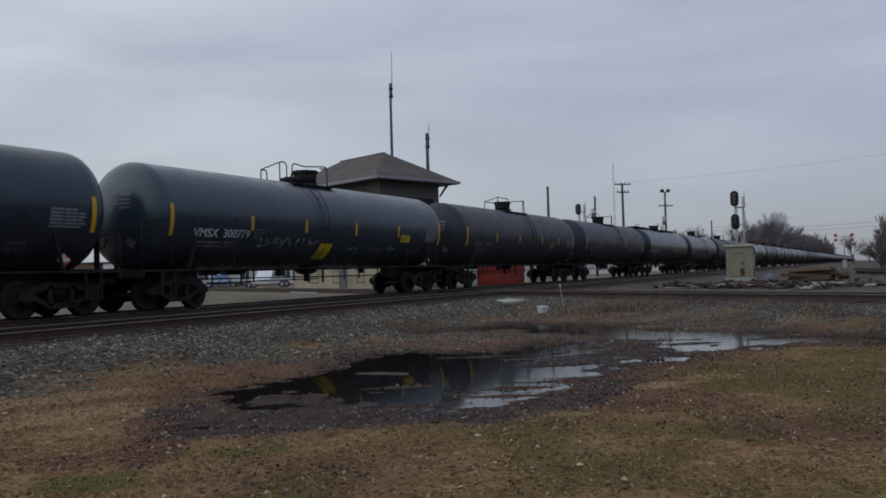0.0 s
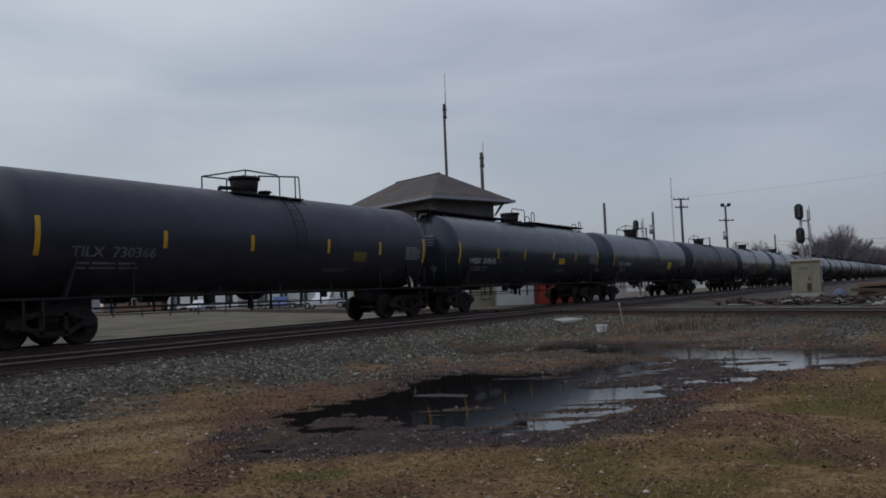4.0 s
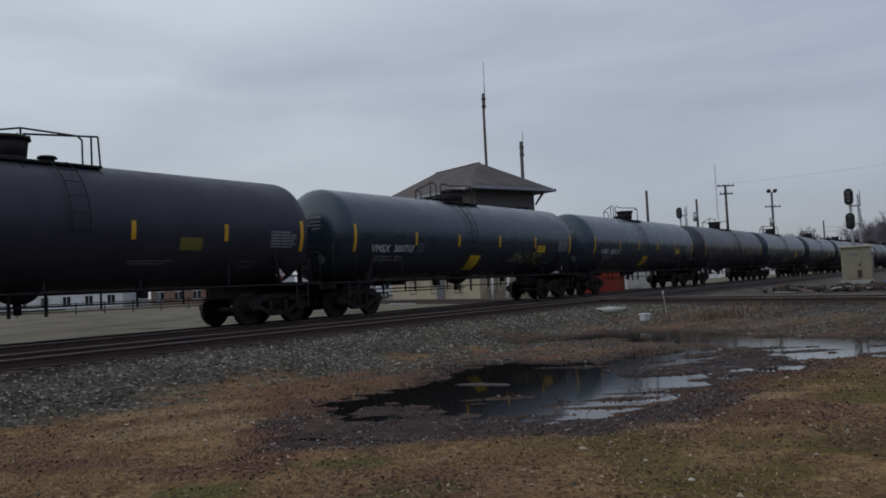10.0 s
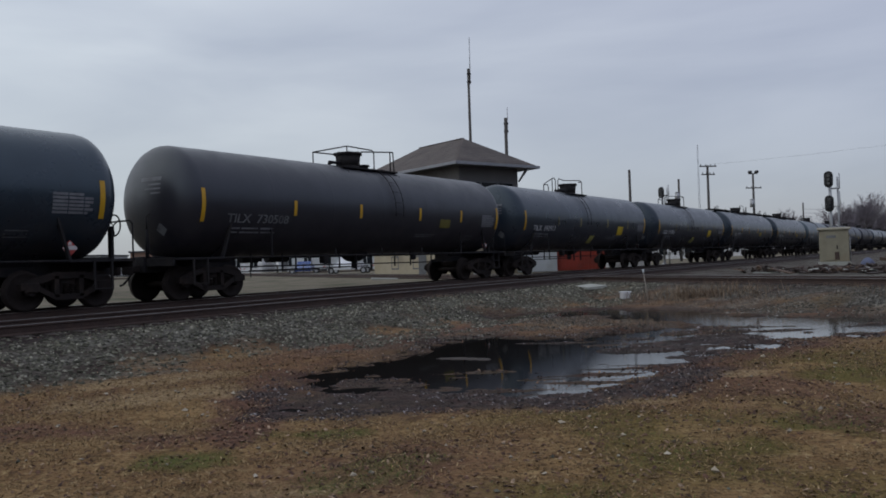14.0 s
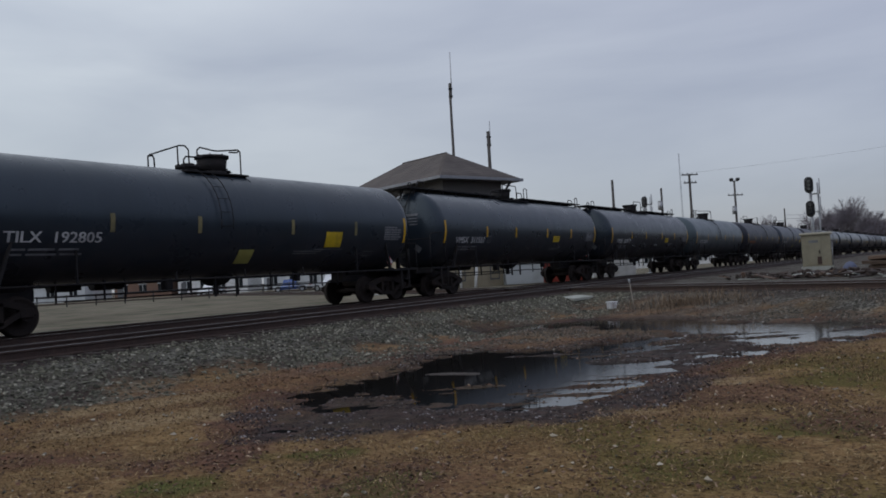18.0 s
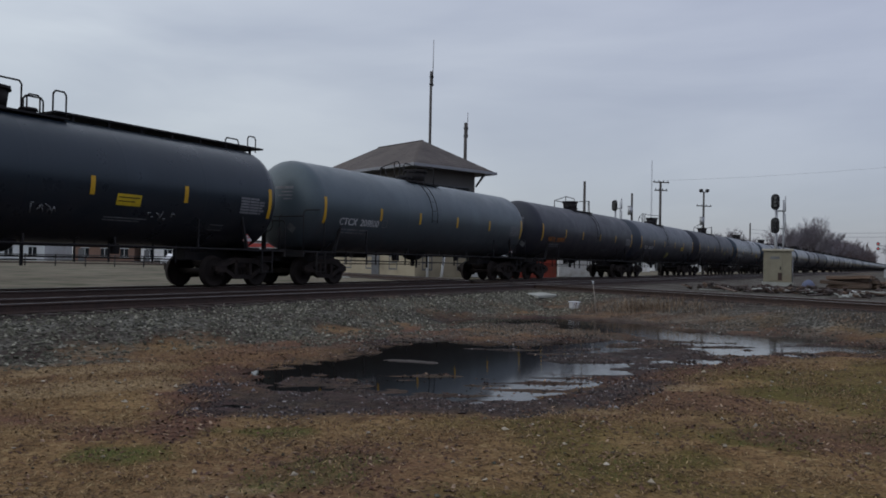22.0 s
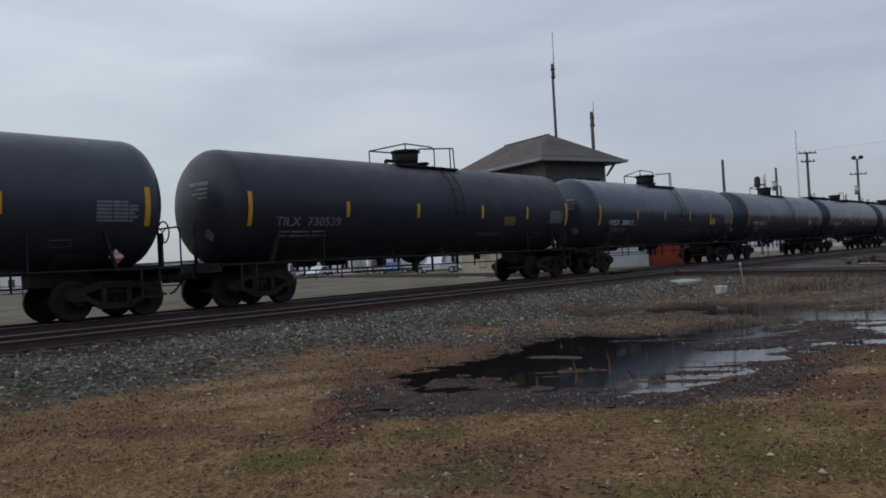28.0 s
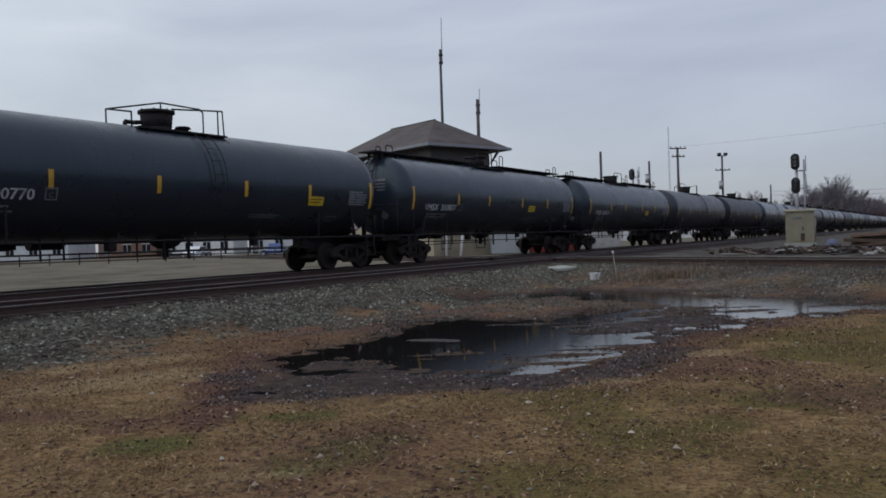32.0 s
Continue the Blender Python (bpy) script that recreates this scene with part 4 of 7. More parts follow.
def side_frame_shape(y):
    """Cast side frame: an arched top member, a tension member, columns and pedestals."""
    sh = Shape()
    for pts, h, w in ((((-1.12, 0.55), (-0.86, 0.66), (-0.38, 0.80), (0.38, 0.80), (0.86, 0.66), (1.12, 0.55)), 0.16, 0.13),
                      (((-0.80, 0.56), (-0.33, 0.30), (0.33, 0.30), (0.80, 0.56)), 0.13, 0.13)):
        for (xa, za), (xb, zb) in zip(pts, pts[1:]):
            sh.add([(xa, y - w, za - h / 2), (xb, y - w, zb - h / 2), (xb, y + w * 0.3, zb - h / 2), (xa, y + w * 0.3, za - h / 2),
                    (xa, y - w, za + h / 2), (xb, y - w, zb + h / 2), (xb, y + w * 0.3, zb + h / 2), (xa, y + w * 0.3, za + h / 2)],
                   [(3, 2, 1, 0), (4, 5, 6, 7), (0, 1, 5, 4), (1, 2, 6, 5), (2, 3, 7, 6), (3, 0, 4, 7)])
    for x in (-0.30, 0.30):
        sh.box(x - 0.055, x + 0.055, y - 0.13, y + 0.04, 0.30, 0.80)
    for x in (-0.875, 0.875):
        sh.box(x - 0.17, x + 0.17, y - 0.15, y + 0.04, 0.42, 0.66, chamfer=0.03)
    return sh


def spring_shape(y):
    sh = Shape()
    for x in (-0.15, 0.0, 0.15):
        for k in range(5):
            sh.tube((x, y, 0.36 + k * 0.05), (x, y, 0.385 + k * 0.05), 0.07, seg=10)
    return sh


def bolster_shape():
    return Shape().box(-0.2, 0.2, -1.05, 1.05, 0.58, 0.78, chamfer=0.03).box(-0.09, 0.09, -0.85, 0.85, 0.36, 0.58)


def brake_beam_shape(x):
    sh = Shape().tube((x, -0.75, 0.40), (x, 0.75, 0.40), 0.045)
    for y in (-0.75, 0.75):
        sh.box(x - 0.05, x + 0.05, y - 0.06, y + 0.06, 0.30, 0.62)
    return sh


def dome_parts(car, kind, paint):
    """Fittings on the tank's crown: manway housing, valves, platform and hand rails."""
    top = Z_TANK + R_TANK
    cx = {"hoop": 0.18, "rail": -0.04, "walkway": -0.12}[kind]
    neck = Shape().tube((cx, 0, top - 0.10), (cx, 0, top + 0.04), 0.36, 0.41, seg=28).tube((cx, 0, top + 0.04), (cx, 0, top + 0.44), 0.41, 0.45, seg=28)
    dome = part("manway", neck.tube((cx, 0, top + 0.44), (cx, 0, top + 0.52), 0.51, 0.49, seg=28), M_STEEL, car)
    bolts = Shape()
    for i in range(8):
        a = i * 0.785
        bolts.tube((cx + 0.48 * math.cos(a), 0.48 * math.sin(a), top + 0.42), (cx + 0.48 * math.cos(a), 0.48 * math.sin(a), top + 0.54), 0.025, seg=6)
    tagged(part("cover_bolts", bolts, M_STEEL, dome), kind="stuff")
    if kind == "hoop":
        vb = Shape().tube((-0.72, 0, top - 0.06), (-0.72, 0, top + 0.06), 0.26, 0.34, seg=20).tube((-0.72, 0, top + 0.06), (-0.72, 0, top + 0.16), 0.36, 0.36, seg=20).tube((-0.72, 0, top + 0.16), (-0.72, 0, top + 0.22), 0.22, 0.18, seg=16)
        rv = part("valve_housing", vb, M_STEEL, car)
        studs = Shape()
        for i in range(10):
            a = i * 0.628
            studs.tube((-0.72 + 0.31 * math.cos(a), 0.31 * math.sin(a), top + 0.14), (-0.72 + 0.31 * math.cos(a), 0.31 * math.sin(a), top + 0.20), 0.025, seg=6)
        tagged(part("studs", studs, M_STEEL, rv), kind="stuff")
        part("relief_valve", Shape().tube((0.78, 0.05, top - 0.05), (0.78, 0.05, top + 0.08), 0.10, seg=14).tube((0.78, 0.05, top + 0.08), (0.78, 0.05, top + 0.13), 0.16, 0.12, seg=14).tube((0.78, 0.05, top + 0.13), (0.78, 0.05, top + 0.20), 0.05, seg=10), M_STEEL, car)
    else:
        part("relief_valve", Shape().tube((0.95, 0.1, top - 0.05), (0.95, 0.1, top + 0.12), 0.17, seg=16).tube((0.95, 0.1, top + 0.12), (0.95, 0.1, top + 0.18), 0.24, 0.2, seg=16), M_STEEL, car)
        part("vent_pipe", Shape().path([(-1.15, -0.1, top - 0.05), (-1.15, -0.1, top + 0.10), (-0.85, -0.1, top + 0.10), (-0.6, -0.1, top + 0.14)], 0.06, 8), M_STEEL, car)
    if kind == "walkway":
        wk = Shape()
        for x0, x1 in ((-8.62, -1.15), (1.35, 8.62)):
            wk.box(x0, x1, -0.42, 0.42, top + 0.10, top + 0.15)
            for k in range(7):
                x = x0 + (x1 - x0) * (k + 0.5) / 7
                wk.box(x - 0.03, x + 0.03, -0.36, -0.30, top - 0.16, top + 0.10)
                wk.box(x - 0.03, x + 0.03, 0.30, 0.36, top - 0.16, top + 0.10)
        part("running_board", wk, M_STEEL, car, "black steel walkway along the crown")
        plat = Shape().box(-1.3, 1.5, -0.75, -0.42, top - 0.10, top - 0.05).box(-1.3, 1.5, 0.42, 0.75, top - 0.10, top - 0.05)
        part("platform", plat, M_STEEL, car)
        for x0, x1, h, y in ((-2.2, -1.25, 0.30, -0.6), (-1.75, -1.2, 0.36, 0.55), (-1.05, 0.35, 0.66, -0.6), (0.4, 0.9, 0.34, -0.6), (1.15, 1.5, 0.60, -0.6), (1.15, 1.5, 0.62, 0.5), (-8.55, -8.25, 0.30, -0.38), (-7.9, -7.45, 0.40, -0.38), (7.0, 7.55, 0.30, -0.38), (7.95, 8.3, 0.48, -0.38)):
            part("hand_rail", Shape().path([(x0, y, top - 0.02), (x0, y, top + h - 0.08), (x0 + 0.06, y, top + h), (x1 - 0.06, y, top + h), (x1, y, top + h - 0.08), (x1, y, top - 0.02)], 0.022), M_STEEL, car)
        lad = Shape()
        for y in (-0.22, 0.22):
            lad.path([(-8.05, y, top + 0.12), (-8.62, y, 3.6), (-8.72, y, 1.2)], 0.025)
        for k in range(9):
            z = 1.35 + 0.33 * k
            lad.tube((-8.7 + 0.03 * max(0, k - 5), -0.22, z), (-8.7 + 0.03 * max(0, k - 5), 0.22, z), 0.018, seg=6)
        part("end_ladder", lad, M_STEEL, car)
    else:
        p0, p1 = (-1.40, 0.90) if kind == "hoop" else (-1.2, 1.85)
        plat = Shape().box(p0, p1, -0.80, -0.50, top - 0.14, top - 0.09).box(p0, p1, 0.50, 0.80, top - 0.14, top - 0.09)
        for k in range(4):
            x = p0 + 0.1 + (p1 - p0 - 0.2) * k / 3
            for s in (-1, 1):
                plat.tube((x, s * 0.62, top - 0.12), (x, s * 0.95, top - 0.34), 0.03, seg=6)
        part("platform", plat, M_STEEL, car)
        z = top - 0.12
        if kind == "hoop":
            runs = ([(-1.66, 0.55, -0.15), (-1.66, 0.55, 0.54), (-1.60, 0.55, 0.60), (-0.55, 0.55, 0.98), (-0.34, 0.55, 0.99), (-0.22, 0.55, 0.88), (-0.20, 0.55, 0.0)],
                    [(-0.62, 0.55, 0.96), (-0.62, 0.55, 0.0)],
                    [(-1.66, 0.55, 0.56), (-1.66, 0.34, 0.54), (-1.66, 0.28, 0.46), (-1.66, 0.26, -0.05)],
                    [(-1.30, -0.55, -0.05), (-1.30, -0.55, 0.34), (-1.22, -0.55, 0.44), (-0.66, -0.55, 0.46)],
                    [(0.10, 0.55, 0.0), (0.10, 0.55, 0.90), (0.22, 0.55, 1.0), (0.72, 0.55, 0.95), (0.82, 0.45, 0.93), (0.82, -0.46, 0.84), (0.82, -0.55, 0.76), (0.82, -0.55, -0.06)],
                    [(0.42, -0.52, 0.72), (0.72, -0.52, 0.74), (0.82, -0.48, 0.80)])
            l0, l1 = -1.0, -0.58
        else:
            runs = ([(-1.27, 0.55, 0.0), (-1.27, 0.55, 0.62), (0.55, 0.55, 1.02), (2.0, 0.55, 1.0), (2.12, 0.55, 0.9), (2.12, 0.55, 0.0)], [(0.55, 0.55, 1.02), (0.55, 0.55, 0.1)],
                    [(0.05, -0.55, 0.64), (1.9, -0.55, 0.80), (1.95, -0.55, 0.0)], [(1.72, -0.55, 0.78), (1.72, -0.55, -0.05)],
                    [(-1.27, -0.55, 0.0), (-1.27, -0.55, 0.42), (-1.27, 0.55, 0.62)])
            l0, l1 = 0.55, 1.0
        for run in runs:
            part("hand_rail", Shape().path([(a, b, z + h) for a, b, h in run], 0.024), M_STEEL, car)
        r = R_TANK + 0.09
        side = Shape()
        for x in (l0, l1):
            side.path([(x, -r * math.cos(a), Z_TANK + r * math.sin(a)) for a in np.linspace(1.15, -0.15, 9)], 0.014)
        for a in np.linspace(1.1, -0.1, 6):
            side.tube((l0, -r * math.cos(a), Z_TANK + r * math.sin(a)), (l1, -r * math.cos(a), Z_TANK + r * math.sin(a)), 0.009, seg=5)
        part("side_ladder", side, M_STEEL, car)



def build_car(kind, paint):
    """One tank car about its middle at rail height; x runs along the train, -y faces the viewer."""
    car = new("tank_car")
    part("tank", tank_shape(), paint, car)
    dome_parts(car, kind, paint)
    # stub sills, end platforms, couplers
    for e in (-1, 1):
        a, b = sorted((e * 5.6, e * 8.75))
        part("stub_sill", Shape().box(a, b, -0.26, 0.26, 0.78, 1.22, chamfer=0.02), M_STEEL, car)
        a, b = sorted((e * 5.85, e * 6.75))
        saddle = Shape()
        n = 14
        vs = []
        for i in range(n + 1):
            t = -math.pi / 2 + (i / n - 0.5) * 1.5
            vs += [(a, 1.63 * math.cos(t), Z_TANK + 1.63 * math.sin(t)), (b, 1.63 * math.cos(t), Z_TANK + 1.63 * math.sin(t)),
                   (b, 0.95 * math.cos(t) * 1.4, max(0.95, Z_TANK - 1.9 + 0.1 * abs(i - n / 2))), (a, 0.95 * math.cos(t) * 1.4, max(0.95, Z_TANK - 1.9 + 0.1 * abs(i - n / 2)))]
        fs = []
        for i in range(n):
            k = 4 * i
            fs += [(k, k + 1, k + 5, k + 4), (k + 1, k + 2, k + 6, k + 5), (k + 2, k + 3, k + 7, k + 6), (k + 3, k, k + 4, k + 7)]
        part("saddle", saddle.add(vs, fs), paint, car)
        a, b = sorted((e * 7.0, e * 8.7))
        part("end_platform", Shape().box(a, b, -1.42, 1.42, 1.10, 1.16).box(e * 8.66 - 0.03, e * 8.66 + 0.03, -1.42, 1.42, 0.95, 1.17), M_STEEL, car)
        part("coupler", Shape().box(*sorted((e * 8.7, e * 9.0)), -0.09, 0.09, 0.80, 1.0, chamfer=0.02).box(*sorted((e * 8.98, e * 9.16)), -0.16, 0.16, 0.74, 1.06, chamfer=0.04), M_TRUCK, car)
        part("air_hose", Shape().path([(e * 8.72, 0.3, 0.82), (e * 8.85, 0.32, 0.62), (e * 9.02, 0.28, 0.48), (e * 9.16, 0.2, 0.46)], 0.028), M_TYRE, car)
        if e < 0 and (kind == "walkway" or paint in (M_NAVY, M_GREY)):
            near = [(-8.72, -1.42, 1.15), (-8.72, -1.42, 2.42), (-8.66, -1.46, 2.50), (-7.95, -1.50, 2.56), (-7.78, -1.50, 2.50), (-7.70, -1.48, 2.30), (-7.70, -1.44, 1.15)]
            part("end_rail", Shape().path(near, 0.021), M_STEEL, car)
            part("end_rail", Shape().path([(-8.72, -1.42, 2.30), (-8.72, 1.42, 2.30), (-8.72, 1.42, 1.15)], 0.021), M_STEEL, car)
        elif e > 0:
            part("end_rail", Shape().path([(8.66, -1.40, 1.15), (8.66, -1.40, 2.02), (8.62, -1.36, 2.10), (8.62, 1.36, 2.10), (8.66, 1.40, 2.02), (8.66, 1.40, 1.15)], 0.022), M_STEEL, car)
        for y in (-1.44, 1.44):
            step = Shape()
            for x in (e * 7.6, e * 8.05):
                step.box(x - 0.02, x + 0.02, y - 0.03, y + 0.03, 0.42, 1.12)
            for z in (0.44, 0.76):
                step.box(*sorted((e * 7.6, e * 8.05)), y - 0.05, y + 0.05, z, z + 0.025)
            part("step", step, M_STEEL, car)
        part("side_bracket", Shape().add([(e * 7.0, -1.30, 1.14), (e * 7.06, -1.30, 1.14), (e * 6.72, -1.38, 2.25), (e * 6.66, -1.38, 2.25), (e * 7.0, -1.42, 1.14), (e * 7.06, -1.42, 1.14), (e * 6.72, -1.46, 2.25), (e * 6.66, -1.46, 2.25)],
                                        [(0, 1, 2, 3), (7, 6, 5, 4), (0, 4, 5, 1), (1, 5, 6, 2), (2, 6, 7, 3), (3, 7, 4, 0)]), M_STEEL, car)
    bw = part("brake_stand", Shape().box(8.58, 8.66, -0.62, -0.46, 1.12, 2.0, chamfer=0.01), M_STEEL, car)
    rim = Shape()
    for i in range(16):
        p, q = i * math.pi / 8, (i + 1) * math.pi / 8
        rim.tube((8.72, -0.54 + 0.27 * math.cos(p), 2.02 + 0.27 * math.sin(p)), (8.72, -0.54 + 0.27 * math.cos(q), 2.02 + 0.27 * math.sin(q)), 0.02, seg=6)
    for i in range(3):
        p = i * 2.094 + 0.5
        rim.tube((8.70, -0.54, 2.02), (8.72, -0.54 + 0.27 * math.cos(p), 2.02 + 0.27 * math.sin(p)), 0.015, seg=5)
    part("brake_wheel", rim, M_STEEL, bw)
    part("end_post", Shape().tube((-8.66, -0.3, 1.12), (-8.66, -0.3, 1.95), 0.05, seg=8).path([(-8.66, -0.3, 1.95), (-8.66, -0.3, 2.28), (-8.58, -0.3, 2.36), (-8.3, -0.3, 2.40)], 0.02), M_STEEL, car)
    part("brake_cylinder", Shape().tube((-4.9, 0.35, 1.10), (-4.2, 0.35, 1.10), 0.13, seg=14).box(-4.2, -4.05, 0.28, 0.42, 1.0, 1.2), M_STEEL, car)
    part("air_reservoir", Shape().tube((-3.6, 0.55, 1.12), (-2.7, 0.55, 1.12), 0.15, seg=14), M_STEEL, car)
    part("brake_valve", Shape().box(-2.2, -1.95, -0.70, -0.45, 0.88, 1.2, chamfer=0.03), M_STEEL, car)
    part("retainer_valve", Shape().box(3.0, 3.2, -0.55, -0.35, 0.92, 1.2, chamfer=0.03), M_STEEL, car)
    for s in (-1, 1):
        part("side_pipe", Shape().path([(-7.0, s * 1.40, 1.13), (7.0, s * 1.40, 1.13)], 0.026), M_STEEL, car)
    part("brake_rod", Shape().path([(-5.6, -0.3, 0.86), (5.6, -0.3, 0.80)], 0.022).path([(-4.4, 0.5, 0.72), (1.5, 0.5, 0.74)], 0.02), M_STEEL, car)
    for x in (-5.2, -3.9, -3.3, -1.2, 1.9, 2.9, 4.3, 5.1):
        part("pipe_hanger", Shape().box(x - 0.02, x + 0.02, -0.5, -0.46, 0.70, 1.32), M_STEEL, car)
    for x in (-5.2, -2.4, 0.0, 2.4, 5.1):
        part("rail_post", Shape().box(x - 0.02, x + 0.02, -1.42, -1.38, 1.12, 1.95 if abs(x) > 5 else 1.35), M_STEEL, car)
    part("bottom_outlet", Shape().lathe([(-0.34, 0.08), (-0.32, 0.22), (-0.25, 0.36), (-0.12, 0.48), (0.0, 0.56), (0.1, 0.58)], 24, pose(0.1, 0, Z_TANK - R_TANK + 0.10, 0, -90, 0)).tube((0.1, 0, 1.0), (0.1, 0, 0.66), 0.09, seg=12).box(-0.35, -0.29, -0.5, -0.44, 0.6, 1.2).box(0.5, 0.56, -0.5, -0.44, 0.6, 1.2), M_STEEL, car)
    for e in (-1, 1):
        truck = part("truck", bolster_shape(), M_TRUCK, car, m=pose(e * 7.15, 0, 0))
        for s in (-1, 1):
            part("side_frame", side_frame_shape(0), M_TRUCK, truck, m=pose(0, s * 1.0, 0, 0, 0, 0 if s < 0 else 180))
            tagged(part("spring_nest", spring_shape(s * 0.98), M_TRUCK, truck), kind="stuff")
        for x in (-0.36, 0.36):
            part("brake_beam", brake_beam_shape(x), M_TRUCK, truck)
        for x in (-0.875, 0.875):
            part("wheelset", wheelset_shape(), M_WHEEL, truck, m=pose(x, 0, WHEEL_R))
            for s in (-1, 1):
                part("bearing_cap", cap_shape(s), M_TRUCK, truck, m=pose(x, 0, WHEEL_R))
    # data panel near the trailing end and inspection notes
    panel = Shape()
    for k in range(6):
        w = (0.75, 0.98, 0.98, 0.9, 0.98, 0.86)[k]
        p = 6.55
        while p < 6.55 + w:
            flank_patch(p, min(p + 0.36, 6.55 + w), -0.10 - 0.085 * k, -0.042 - 0.085 * k, 0.009, nx=1, na=1, shape=panel)
            p += 0.385
    tagged(part("data_panel", panel, M_WORN, car, "worn white data panel"), kind="stuff")
    part("inspection_note", bars(2.1, -0.95, [[(1.3, 0)], [(1.1, 0)]], 0.035, 0.08), M_DIM, car)
    part("side_box_stencil", bars(5.6, -0.98, [[(0.52, 0)], [(0.04, 0.44), (0.04, 0)], [(0.52, 0)]], 0.03, 0.09), M_DIM, car)
    # diamond placards, on the flank and the end
    px, pz, py = 7.06, 1.42, -1.34

    def plate(pts, y0, y1):
        n = len(pts)
        return Shape().add([(px + p, y0, pz + q) for p, q in pts] + [(px + p, y1, pz + q) for p, q in pts], [tuple(range(n)), tuple(reversed(range(n, 2 * n)))] + [(i, n + i, n + (i + 1) % n, (i + 1) % n) for i in range(n)])

    b = part("placard", plate([(0, -0.19), (0.19, 0), (0, 0.19), (-0.19, 0)], py, py + 0.012), M_PRED, car, "red and white diamond hazard placard")
    part("placard_band", plate([(0.15, -0.035), (0.185, 0.0), (0.12, 0.065), (-0.12, 0.065), (-0.185, 0.0), (-0.15, -0.035)], py - 0.004, py - 0.001), M_PLACARD, b)
    part("placard_flame", plate([(-0.05, 0.08), (0.05, 0.08), (0.03, 0.14), (0, 0.165), (-0.03, 0.14)], py - 0.004, py - 0.001), M_PLACARD, b)
    part("placard_holder", Shape().box(px - 0.02, px + 0.02, py + 0.013, py + 0.04, 1.13, 1.6), M_STEEL, car)
    e = Shape().add([head_place(0, -0.62, -0.98, 0.02), head_place(0, -0.45, -0.80, 0.02), head_place(0, -0.62, -0.62, 0.02), head_place(0, -0.79, -0.80, 0.02)], [(0, 1, 2, 3)])
    part("end_placard", e, M_DIM, car, "worn grey diamond placard")
    hm = Shape()
    for k, (w, h) in enumerate(((0.74, 0.10), (0.44, 0.045), (0.56, 0.045), (0.34, 0.045))):
        head_patch(-0.72, -0.72 + w, 0.52 - 0.12 * k, 0.52 - 0.12 * k + h, hm)
    part("end_marks", hm, M_WORN, car, "worn white stencil bars on the dished end")
    return car


